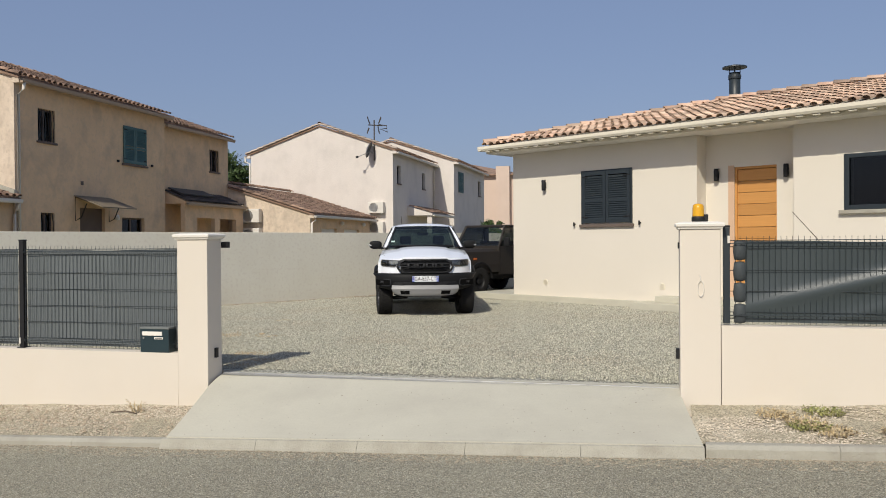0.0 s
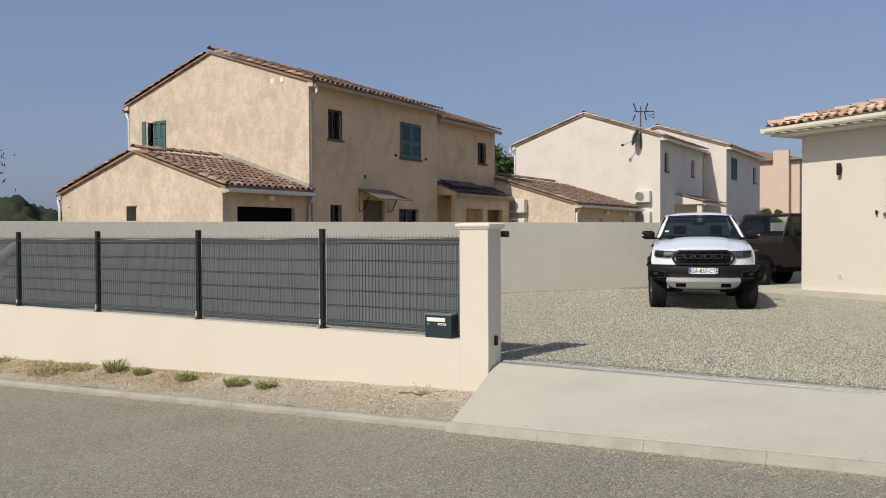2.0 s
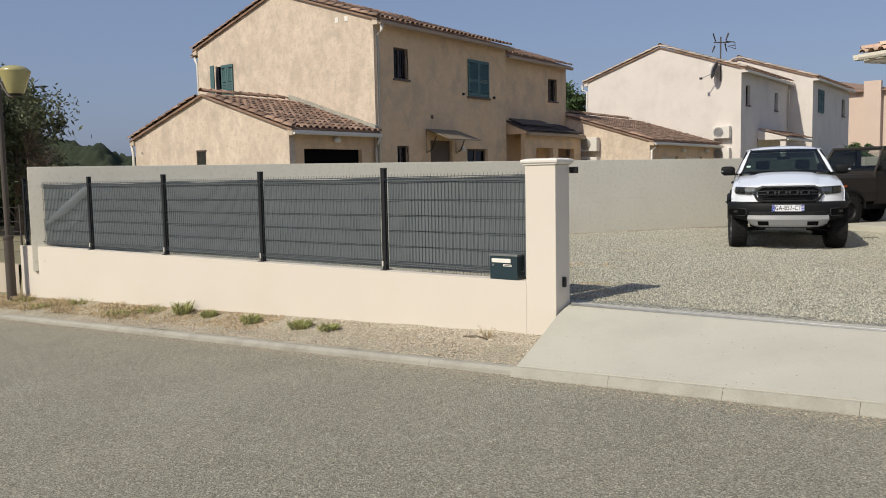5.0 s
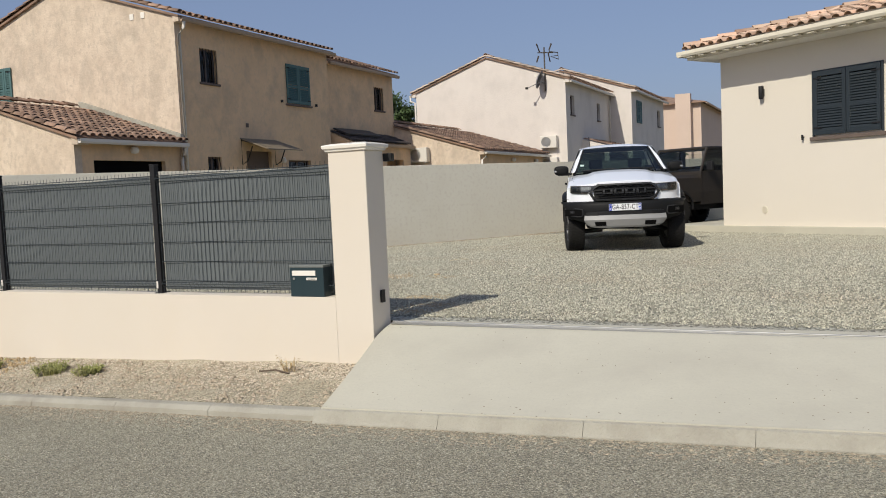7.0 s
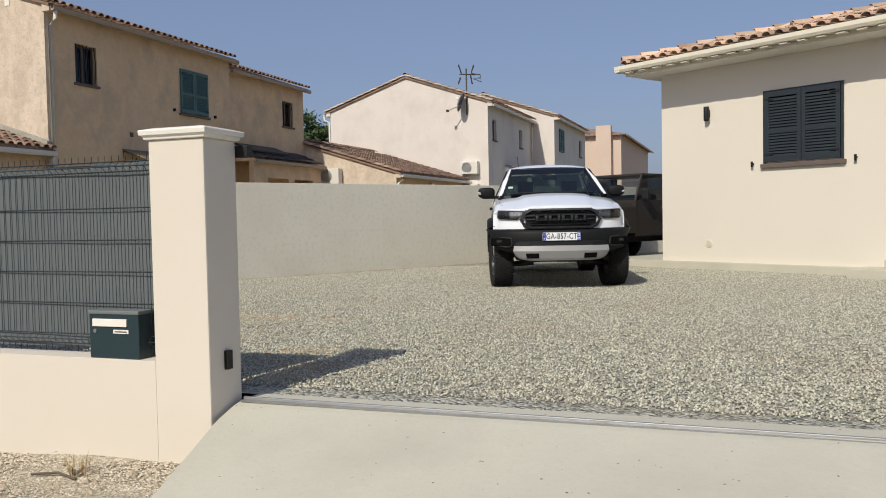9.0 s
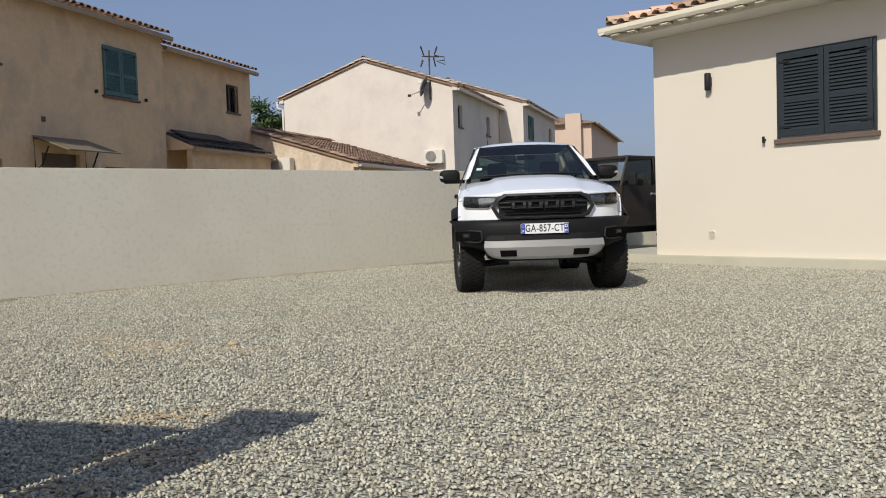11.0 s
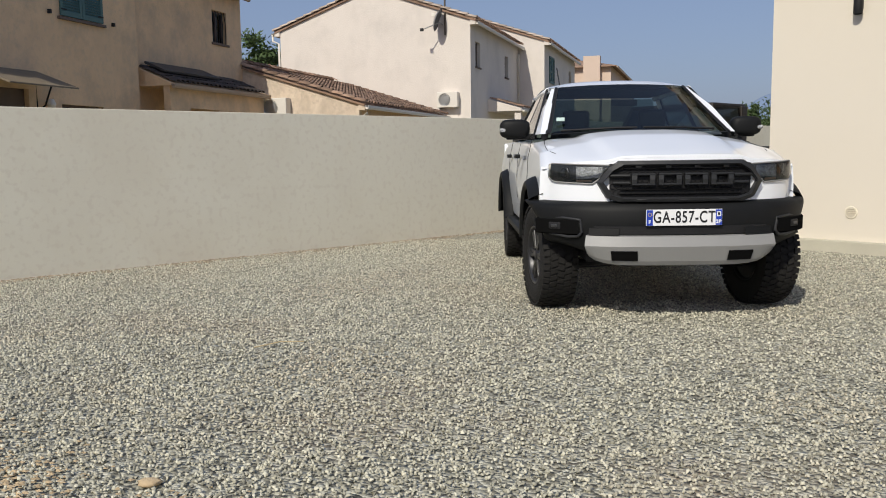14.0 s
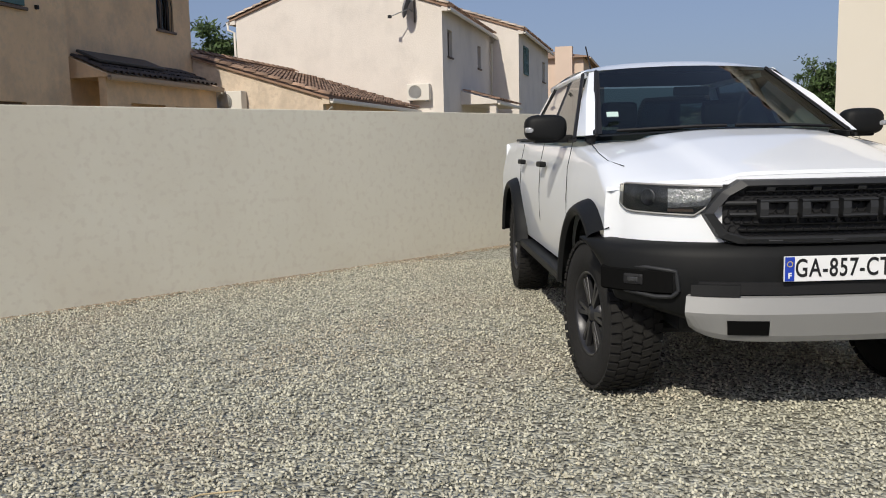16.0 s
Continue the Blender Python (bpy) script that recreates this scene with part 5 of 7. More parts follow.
HEX = [(-0.43, 0.862), (0.43, 0.862), (0.515, 0.892), (0.578, 1.002), (0.51, 1.10), (0.43, 1.153), (-0.43, 1.153), (-0.51, 1.10), (-0.578, 1.002), (-0.515, 0.892)]


def ring(outline, inset, y_front, y_back, sub=6):
    """A closed moulding that follows the front."""
    pts = []
    for (x0, z0), (x1, z1) in zip(outline, outline[1:] + outline[:1]):
        pts += [(x0 + (x1 - x0) * k / sub, z0 + (z1 - z0) * k / sub) for k in range(sub)]
    c = bmesh.new()
    loops = []
    for x, z in pts:
        k = 1 - inset / 0.5
        kz = 1 - inset / 0.155
        xi, zi = x * k, 1.006 + (z - 1.006) * kz
        loops.append([c.verts.new(p) for p in ((x, nose(x) + y_back, z), (x * 0.99, nose(x) + y_front + 0.01, 1.006 + (z - 1.006) * 0.97), (xi * 1.01, nose(xi) + y_front, 1.006 + (z - 1.006) * (kz + 0.06)), (xi, nose(xi) + y_front + 0.012, zi), (xi, nose(xi) + y_back + 0.03, zi))])
    n = len(loops)
    for i in range(n):
        a, b = loops[i], loops[(i + 1) % n]
        for j in range(4):
            c.faces.new((a[j], b[j], b[j + 1], a[j + 1]))
    return c


part("grille_frame", ring(HEX, 0.038, -0.055, 0.02), GREY_PLASTIC, grille, "dark grey grille surround")
c = bmesh.new()
vs = [[c.verts.new((x, nose(x) - 0.012, z)) for z in (0.88, 1.13)] for x in [-0.49 + 0.98 * k / 20 for k in range(21)]]
for a, b in zip(vs, vs[1:]):
    c.faces.new((a[0], b[0], b[1], a[1]))
part("grille_mesh", c, BLACK, grille, "black grille mesh")
c = bmesh.new()
for i in range(24):
    for j in range(6):
        x, z = -0.47 + 0.04 * i + 0.02 * (j % 2), 0.89 + 0.042 * j
        tube(c, [(x + 0.02 * math.cos(math.pi / 3 * k), nose(x) - 0.017, z + 0.02 * math.sin(math.pi / 3 * k)) for k in range(7)], 0.003, 3, cap=False)
tagged(part("honeycomb", c, BLACK, grille), kind="stuff")


def bar(x0, x1, z0, z1, out, material, label="", n=12):
    c = bmesh.new()
    vs = []
    for k in range(n + 1):
        x = x0 + (x1 - x0) * k / n
        y = nose(x)
        vs.append([c.verts.new(p) for p in ((x, y + 0.0, z0), (x, y - out, z0 + 0.004), (x, y - out - 0.006, (z0 + z1) / 2), (x, y - out, z1 - 0.004), (x, y + 0.0, z1))])
    for a, b in zip(vs, vs[1:]):
        for j in range(4):
            c.faces.new((a[j], b[j], b[j + 1], a[j + 1]))
    c.faces.new(vs[0][::-1])
    c.faces.new(vs[-1])
    return part("grille_bar", c, material, grille, label)


bar(-0.40, 0.40, 1.092, 1.103, 0.03, GREY_PLASTIC)
for x in (-0.30, -0.10, 0.10, 0.30):
    bar(x - 0.018, x + 0.018, 1.095, 1.13, 0.036, GREY_PLASTIC, n=2)
for z in (0.885, 0.915, 0.945):
    bar(-0.42, 0.42, z, z + 0.012, 0.028, SATIN_BLACK)
bar(-0.40, 0.40, 0.868, 0.880, 0.045, GREY_PLASTIC)
for x in (-0.28, 0.0, 0.28):
    bar(x - 0.03, x + 0.03, 0.866, 0.895, 0.05, GREY_PLASTIC, n=2)
# four plain block shapes of the badge, with bars to either side
for k, x in enumerate((-0.27, -0.09, 0.09, 0.27)):
    w = 0.078
    bar(x - w, x + w, 1.045, 1.066, 0.05, GREY_PLASTIC, n=3)
    bar(x - w, x + w, 0.976, 0.997, 0.05, GREY_PLASTIC, n=3)
    bar(x - w, x - w + 0.035, 0.976, 1.066, 0.05, GREY_PLASTIC, n=2)
    bar(x + w - 0.035, x + w, 0.976, 1.066, 0.05, GREY_PLASTIC, n=2)
for s in (-1, 1):
    bar(min(0.36 * s, 0.49 * s), max(0.36 * s, 0.49 * s), 1.035, 1.06, 0.04, GREY_PLASTIC, n=4)
    bar(min(0.36 * s, 0.47 * s), max(0.36 * s, 0.47 * s), 0.985, 1.008, 0.04, GREY_PLASTIC, n=4)

# headlights
for s in (-1, 1):
    lamp = thing("headlight", "", "")
    lamp.parent = truck
    a0, a1 = angle_at(0.462) * s, angle_at(0.872) * s
    low = lambda u: 0.985 + 0.022 * u + 0.11 * max(0.0, 1 - u / 0.24) + 0.03 * max(0.0, (u - 0.86) / 0.14) ** 2
    high = lambda u: 1.120 + 0.018 * u - 0.012 * max(0.0, (u - 0.9) / 0.1) ** 2
    part("housing", patch(a0, a1, [(low, 0.0), (lambda u: low(u) + 0.005, 0.006), (lambda u: high(u) - 0.005, 0.004), (high, -0.004)], 16), LAMP_INNER, lamp, "dark grey lamp housing")
    c = patch(angle_at(0.53) * s, angle_at(0.70) * s, [(lambda u: 1.035 - 0.012 * u, 0.008), (lambda u: 1.108 + 0.004 * u, 0.008)], 8)
    part("reflector", c, CHROME, lamp, "lamp reflector with its gleam in the colour")
    part("turn_lens", patch(angle_at(0.60) * s, angle_at(0.70) * s, [(1.006, 0.008), (1.020, 0.010)], 8), surface("orange_lens", (0.35, 0.24, 0.18), (0.4, 0.3, 0.25), 20, 0.8, 0.2, 0.0), lamp, "orange-tinted turn lens")
    x, y = plan(angle_at(0.775) * s, 0.006)
    c = bmesh.new()
    lathe(c, [(0.040, 0.0), (0.041, 0.006), (0.034, 0.007), (0.028, 0.001), (0.0, 0.006)], pose(x, y, 1.072, 90, 0, 50 * s), 20)
    part("projector", c, LAMP_INNER, lamp, "round projector lens", smooth=True)
    part("light_strip", patch(angle_at(0.86) * s, a1, [(lambda u: low(u + 0.0) + 0.03, 0.009), (lambda u: low(u) + 0.045, 0.010), (lambda u: high(u) + 0.002, 0.006)], 6), PVC, lamp, "pale daytime light strip")
    border = []
    for k in range(13):
        border.append((*plan(a0 + (a1 - a0) * k / 12, 0.008), low(k / 12)))
    for k in range(13):
        border.append((*plan(a1 + (a0 - a1) * k / 12, 0.004), high(1 - k / 12)))
    part("lamp_rim", tube(bmesh.new(), border + border[:1], 0.0055, 6, cap=False), SKID_SILVER, lamp, "satin silver rim", smooth=True)
    part("lens", patch(a0, a1, [(lambda u: low(u) - 0.002, 0.004), (lambda u: low(u) + 0.02, 0.018), (lambda u: high(u) - 0.02, 0.014), (lambda u: high(u) + 0.002, 0.0)], 16), CLEAR, lamp, "clear lens", smooth=True)

# cabin
def strip(name, pts_a, pts_b, material, parent, label="", thick=None):
    """A sheet between two rows of places."""
    c = bmesh.new()
    a = [c.verts.new(p) for p in pts_a]
    b = [c.verts.new(p) for p in pts_b]
    for k in range(len(a) - 1):
        c.faces.new((a[k], a[k + 1], b[k + 1], b[k]))
    return part(name, c, material, parent, label, smooth=True)


def screen_low(u, k=1.0):
    x = 0.83 * k * (2 * u - 1)
    return Vector((x, 0.40 + 0.20 * (x / 0.8) ** 2, 1.395 - 0.02 * (x / 0.8) ** 2))


def screen_top(u, k=1.0):
    x = 0.64 * k * (2 * u - 1)
    return Vector((x, 1.33 + 0.08 * (x / 0.64) ** 2, 1.840 - 0.02 * (x / 0.64) ** 2))


n = 16
wind = strip("windscreen", [screen_low(k / n, 0.93) for k in range(n + 1)], [screen_top(k / n, 0.93) for k in range(n + 1)], WINDSCREEN, truck, "tinted windscreen")
part("inspection_sticker", B(-0.035, 0.035, -0.002, 0.002, -0.028, 0.028, m=Matrix.Translation((-0.645, 0.70, 1.50)) @ pose(0, 0, 0, -58, 0, -8)), surface("pale_green_sticker", (0.45, 0.62, 0.55), (0.6, 0.7, 0.65), 40, 0.8, 0.5, 0.0), wind, "pale green sticker")
c = bmesh.new()


def roof_place(u, v):
    x = 0.672 * (2 * u - 1)
    y = 1.33 + 0.08 * (x / 0.64) ** 2 + 1.42 * v
    z = 1.842 - 0.02 * (x / 0.64) ** 2 + 0.055 * math.sin(math.pi * min(0.5, v * 2.2)) * (1 - 0.7 * abs(2 * u - 1) ** 4) - 0.04 * v * v
    z += 0.01 * math.sin(math.pi * v)
    return Vector((x, y, z))


grid_mesh(c, 18, 14, roof_place)
part("roof", c, WHITE_PAINT, truck, smooth=True)
for s in (-1, 1):
    lo, hi = screen_low(1 if s > 0 else 0), screen_top(1 if s > 0 else 0)
    lo2, hi2 = screen_low(1 if s > 0 else 0, 0.925), screen_top(1 if s > 0 else 0, 0.93)
    hi = hi + Vector((0, 0.0, -0.006))
    mid = (lo + hi) / 2 + Vector((0.012 * s, -0.02, 0.02))
    c = bmesh.new()
    for A, Bq in (((lo2, (lo2 + hi2) / 2 + Vector((0, -0.005, 0.005)), hi2), (lo + Vector((0, -0.01, 0)), mid, hi)), ((lo + Vector((0, -0.01, 0)), mid, hi), (lo + Vector((0.03 * s, 0.12, 0)), mid + Vector((0.012 * s, 0.10, 0)), hi + Vector((0.010 * s, 0.06, -0.05))))):
        va = [c.verts.new(p) for p in A]
        vb = [c.verts.new(p) for p in Bq]
        for k in range(2):
            c.faces.new((va[k], va[k + 1], vb[k + 1], vb[k]))
    part("windscreen_pillar", c, WHITE_PAINT, truck, smooth=True)
    part("pillar_trim", tube(bmesh.new(), [lo2, hi2], 0.012, 6), BLACK, truck)
    # side of the cabin: rail, pillars, glass
    rail_pts = [Vector((s * (0.665 - 0.0 * v), 1.44 + 1.32 * v, 1.803 - 0.015 * v * v)) for v in (0, 0.25, 0.5, 0.75, 1)]
    c = bmesh.new()
    tube(c, rail_pts, 0.026, 8)
    part("roof_rail", c, WHITE_PAINT, truck, smooth=True)
    belt = lambda y: Vector((s * 0.872, y, 1.355 + 0.01 * (y - 0.7)))
    head = lambda y: Vector((s * 0.672, y, 1.815 - 0.03 * ((y - 1.44) / 1.32) ** 2))
    strip("front_side_glass", [belt(0.74), belt(1.72)], [head(1.46), head(1.80)], SIDEGLASS, truck, "tinted side glass")
    strip("rear_side_glass", [belt(1.84), belt(2.78)], [head(1.90), head(2.55)], SIDEGLASS, truck, "dark rear side glass")
    strip("door_pillar", [belt(1.71), belt(1.85)], [head(1.79), head(1.91)], BLACK, truck, "black door pillar")
    out = Vector((0.004 * s, 0, 0))
    strip("rear_pillar", [belt(2.77) + out, belt(3.02)], [head(2.54) + out, head(2.76)], WHITE_PAINT, truck)
    c = tube(bmesh.new(), [belt(0.70) + Vector((0.005 * s, 0, -0.008)), belt(1.7) + Vector((0.005 * s, 0, -0.008)), belt(3.0) + Vector((0.005 * s, 0, -0.008))], 0.012, 6)
    part("window_seal", c, BLACK, truck, "black window seal")
    c = tube(bmesh.new(), [belt(0.74), head(1.46), head(2.0), head(2.55), belt(2.78)], 0.013, 6)
    part("window_seal", c, BLACK, truck, "black window seal")
    # door gaps
    for y in (0.66, 1.78, 2.90):
        c = tube(bmesh.new(), [(s * 0.908, y, 0.62), (s * 0.938, y, 0.8), (s * 0.940, y + 0.01, 1.0), (s * 0.928, y + 0.02, 1.18), (s * 0.892, y + 0.03, 1.335)], 0.0022, 4)
        part("door_gap", c, BLACK, truck)
    for y in (1.52, 2.62):
        h = part("door_handle", B(min(s * 0.925, s * 0.972), max(s * 0.925, s * 0.972), y, y + 0.20, 1.165, 1.205, 0.012), SATIN_BLACK, truck, "black door handle")
    # bonnet gap
    c = tube(bmesh.new(), [(s * 0.80, 0.60, 1.332), (s * 0.83, 0.25, 1.272), (s * 0.84, -0.02, 1.232), (s * 0.80, -0.20, 1.207)], 0.0025, 4)
    part("bonnet_gap", c, BLACK, truck)
    # flared arches
    for yc in AXLES:
        c = bmesh.new()
        first = 52 if yc == 0 else -4

        def flare(u, v):
            a = radians(first + (184 - first) * u)
            r = 0.515 + 0.095 * v
            swell = math.sin(math.pi * (0.25 + 0.75 * v)) ** 0.8 if v < 1 else 0
            return Vector((s * (0.915 + 0.105 * max(0, swell)), yc - r * math.cos(a), max(0.50, 0.43 + r * math.sin(a))))
        grid_mesh(c, 32, 6, flare)
        part("wheel_arch", c, SATIN_BLACK, truck, "black flared wheel arch", smooth=True)
        c = bmesh.new()
        grid_mesh(c, 20, 1, lambda u, v: Vector((s * (0.45 + 0.46 * v), yc - 0.535 * math.cos(radians(first + (180 - first) * u)), 0.43 + 0.535 * math.sin(radians(first + (180 - first) * u)))))
        part("arch_liner", c, BLACK, truck)
    part("side_step", B(min(s * 0.78, s * 0.985), max(s * 0.78, s * 0.985), 0.60, 2.62, 0.47, 0.53, 0.02), SATIN_BLACK, truck, "black side step")
    # mirror
    mir = part("door_mirror", bmesh.new(), SATIN_BLACK, truck, "black door mirror")
    c = bmesh.new()
    bmesh.ops.create_uvsphere(c, u_segments=18, v_segments=12, radius=1.0)
    for v in c.verts:
        p = v.co
        q = Vector([math.copysign(abs(t) ** 0.6, t) for t in p])
        v.co = Vector((s * 1.025 + q.x * 0.135, 0.92 + q.y * 0.075, 1.43 + q.z * 0.085))
    c.to_mesh(mir.data)
    c.free()
    for f in mir.data.polygons:
        f.use_smooth = True
    part("mirror_arm", B(min(s * 0.83, s * 1.10), max(s * 0.83, s * 1.10), 0.88, 0.96, 1.335, 1.385, 0.015), SATIN_BLACK, mir)
    part("turn_lamp", B(min(s * 1.085, s * 1.162), max(s * 1.085, s * 1.162), 0.852, 0.90, 1.40, 1.435, 0.012), CHROME, mir, "clear turn lamp")
part("rear_glass", grid_mesh(c := bmesh.new(), 1, 1, lambda u, v: Vector(((2 * u - 1) * (0.80 - 0.16 * v), 3.0 - 0.24 * v, 1.37 + 0.42 * v))) and c, WINDSCREEN, truck, "tinted rear glass")
part("bed_cover", B(-0.80, 0.80, 3.05, 4.30, 1.366, 1.39, 0.01), SATIN_BLACK, truck, "black load bed cover")
part("aerial", tube(bmesh.new(), [(-0.45, 2.2, 1.86), (-0.47, 2.35, 2.10)], 0.006, 6), BLACK, truck, "short black roof aerial")
part("floor_pan", B(-0.62, 0.62, -0.55, 4.2, 0.42, 0.62, 0.02), BLACK, truck, "dark chassis and floor")
part("engine_cover", B(-0.60, 0.60, -0.40, 0.3, 0.58, 0.98, 0.02), BLACK, truck, "dark engine bay")
for s in (-1, 1):
    part("suspension_arm", tube(bmesh.new(), [(s * 0.35, -0.1, 0.36), (s * 0.72, 0.0, 0.33)], 0.035, 8), BLACK, truck)
    part("suspension_arm", tube(bmesh.new(), [(s * 0.30, -0.45, 0.42), (s * 0.72, -0.05, 0.34)], 0.03, 8), GREY_PLASTIC, truck)
part("bash_plate", B(-0.38, 0.38, -0.66, -0.3, 0.40, 0.43, 0.01), BLACK, truck, "dark underbody plate")
c = tube(bmesh.new(), [(-0.66, 0.53, 1.397), (-0.2, 0.41, 1.412), (-0.05, 0.40, 1.412)], 0.010, 5)
part("wiper", c, BLACK, truck, "black wiper arm")
c = tube(bmesh.new(), [(0.0, 0.395, 1.412), (0.35, 0.43, 1.408), (0.62, 0.51, 1.398)], 0.010, 5)
part("wiper", c, BLACK, truck, "black wiper arm")
part("scuttle", grid_mesh(c := bmesh.new(), 12, 2, lambda u, v: Vector((0.76 * (2 * u - 1), 0.32 + 0.19 * (2 * u - 1) ** 2 + 0.12 * v, 1.385 - 0.02 * (2 * u - 1) ** 2 + 0.012 * v))) and c, BLACK, truck, "black scuttle panel")

# cabin inside
part("dashboard", B(-0.72, 0.72, 0.62, 1.05, 0.95, 1.32, 0.05), CABIN, truck, "black dashboard")
for x in (-0.37, 0.37):
    seat = part("seat", B(x - 0.25, x + 0.25, 1.55, 1.72, 0.75, 1.42, 0.06), CABIN, truck, "black front seat")
    part("headrest", B(x - 0.13, x + 0.13, 1.60, 1.70, 1.44, 1.62, 0.04), CABIN, seat)
part("rear_bench", B(-0.62, 0.62, 2.55, 2.72, 0.75, 1.36, 0.05), CABIN, truck, "black rear bench")
c = tube(bmesh.new(), [(0.37 + 0.185 * math.cos(t), 1.16 - 0.09 * math.sin(t), 1.27 + 0.16 * math.sin(t)) for t in (2 * math.pi * k / 24 for k in range(25))], 0.016, 8)
tube(c, [(0.2, 1.16, 1.27), (0.54, 1.16, 1.27)], 0.02, 6)
part("steering_wheel", c, CABIN, truck, "black steering wheel")
part("inner_mirror", B(-0.12, 0.12, 1.16, 1.19, 1.63, 1.69, 0.01), CABIN, truck)
part("cabin_floor", B(-0.78, 0.78, 0.7, 2.95, 0.62, 0.70), CABIN, truck)
for s in (-1, 1):
    part("door_lining", B(min(s * 0.80, s * 0.84), max(s * 0.80, s * 0.84), 0.75, 2.95, 0.65, 1.30), CABIN, truck)
for s in (-1, 1):
    lo, hi = screen_low((1 + s) / 2, 0.95), screen_top((1 + s) / 2, 0.95)
    c = tube(bmesh.new(), [lo + Vector((0, 0.06, -0.03)), (lo + hi) / 2 + Vector((0, 0.05, -0.02)), hi + Vector((0, 0.04, -0.03))], 0.03, 8)
    part("pillar_lining", c, CABIN, truck, smooth=True)
    strip("windscreen_border", [screen_low((1 + s) / 2, 0.95) + Vector((0, -0.004, 0.003)), screen_top((1 + s) / 2, 0.95) + Vector((0, -0.004, 0.003))], [screen_low((1 + s) / 2, 0.89) + Vector((0, -0.004, 0.003)), screen_top((1 + s) / 2, 0.90) + Vector((0, -0.004, 0.003))], BLACK, truck, "black windscreen border")
part("headlining", B(-0.60, 0.60, 1.45, 2.7, 1.80, 1.815), CABIN, truck)


# wheels
def wheel_set(yc, s, steer=0.0):
    w = thing("wheel", "", "", pose(s * 0.825, yc, 0.412, 0, 0, steer) @ Matrix.Diagonal((0.95, 1, 1, 1)))
    w.parent = truck
    turn = pose(0, 0, 0, 0, 90 * s, 0)
    c = bmesh.new()
    lathe(c, [(0.225, -0.12), (0.235, -0.13), (0.30, -0.146), (0.365, -0.14), (0.396, -0.118), (0.404, -0.10), (0.404, 0.10), (0.396, 0.118), (0.365, 0.14), (0.30, 0.146), (0.235, 0.13), (0.225, 0.12), (0.215, 0.0)], turn, 48)
    tyre = part("tyre", c, RUBBER, w, "black all-terrain tyre", smooth=True)
    c = bmesh.new()
    for k in range(48):
        for j, (x, half, skew) in enumerate(((-0.118, 0.026, 0.0), (-0.062, 0.026, 0.3), (-0.004, 0.027, -0.25), (0.054, 0.026, 0.3), (0.112, 0.028, 0.0))):
            a = 2 * math.pi * (k + 0.5 * (j % 2)) / 48
            m = Matrix.Rotation(a, 4, "X") @ Matrix.Translation((x, 0, 0.408 if abs(x) < 0.1 else 0.401)) @ Matrix.Rotation(skew, 4, "Z")
            if abs(x) > 0.1:
                m = m @ Matrix.Rotation(0.25 * (1 if x > 0 else -1), 4, "Y")
            box(c, -half, half, -0.018, 0.018, -0.012, 0.005, m=m)
    tagged(part("tread", c, RUBBER, tyre), kind="stuff")
    c = bmesh.new()
    lathe(c, [(0.232, 0.125), (0.226, 0.132), (0.214, 0.118), (0.205, 0.07), (0.205, -0.11), (0.228, -0.12)], turn, 40)
    rim = part("rim", c, RIM, w, "dark alloy rim", smooth=True)
    c = bmesh.new()
    lathe(c, [(0.0, 0.118), (0.035, 0.118), (0.04, 0.105), (0.075, 0.095), (0.08, 0.06)], turn, 24)
    part("hub", c, RIM, rim, smooth=True)
    for k in range(6):
        for off in (-0.13, 0.13):
            b = B(-0.013, 0.013, 0.05, 0.218, -0.014, 0.014, 0.005)
            m = turn @ Matrix.Rotation(2 * math.pi * k / 6 + off, 4, "Z") @ Matrix.Translation((0, 0, 0.098))
            bmesh.ops.transform(b, matrix=m, verts=b.verts)
            part("spoke", b, RIM, rim)
    c = bmesh.new()
    lathe(c, [(0.0, 0.02), (0.16, 0.02), (0.16, 0.0), (0.0, 0.0)], turn, 30)
    part("brake_disc", c, STEEL, w, "grey brake disc")
    c = bmesh.new()
    lathe(c, [(0.205, -0.10), (0.0, -0.10)], turn, 24)
    part("wheel_back", c, BLACK, w)
    return w


for s in (-1, 1):
    wheel_set(0.0, s, 7)
    wheel_set(3.22, s)


# number plate
def lettering(text, size, material, parent, m, name="lettering", label="", stretch=1.0):
    cu = bpy.data.curves.new("text", "FONT")
    cu.offset = 0.0014
    cu.space_character = 1.12
    cu.body, cu.size, cu.align_x, cu.align_y, cu.extrude = text, size, "CENTER", "CENTER", 0.0008
    tmp = new("text", cu)
    me = bpy.data.meshes.new_from_object(tmp.evaluated_get(bpy.context.evaluated_depsgraph_get()))
    bpy.data.objects.remove(tmp)
    me.materials.clear()
    me.materials.append(material)
    ob = new(name, me)
    ob.parent = parent
    ob.matrix_basis = m @ Matrix.Diagonal((stretch, 1, 1, 1))
    return tagged(ob, label)


plate = thing("number_plate", "", "", pose(0.0, -0.852, 0.76))
plate.parent = truck
part("plate", B(-0.26, 0.26, -0.006, 0.004, -0.056, 0.056, 0.003), PLATE_WHITE, plate, "white number plate")
part("blue_band", B(-0.257, -0.215, -0.0085, -0.005, -0.053, 0.053), PLATE_BLUE, plate, "blue band")
part("blue_band", B(0.215, 0.257, -0.0085, -0.005, -0.053, 0.053), PLATE_BLUE, plate, "blue band")
lettering("GA-857-CT", 0.112, PLATE_INK, plate, pose(0, -0.0075, 0, 90, 0, 0), "plate_number", "black plate number", 0.71)
lettering("F", 0.034, PLATE_WHITE, plate, pose(-0.236, -0.0095, -0.03, 90, 0, 0), "country_letter")
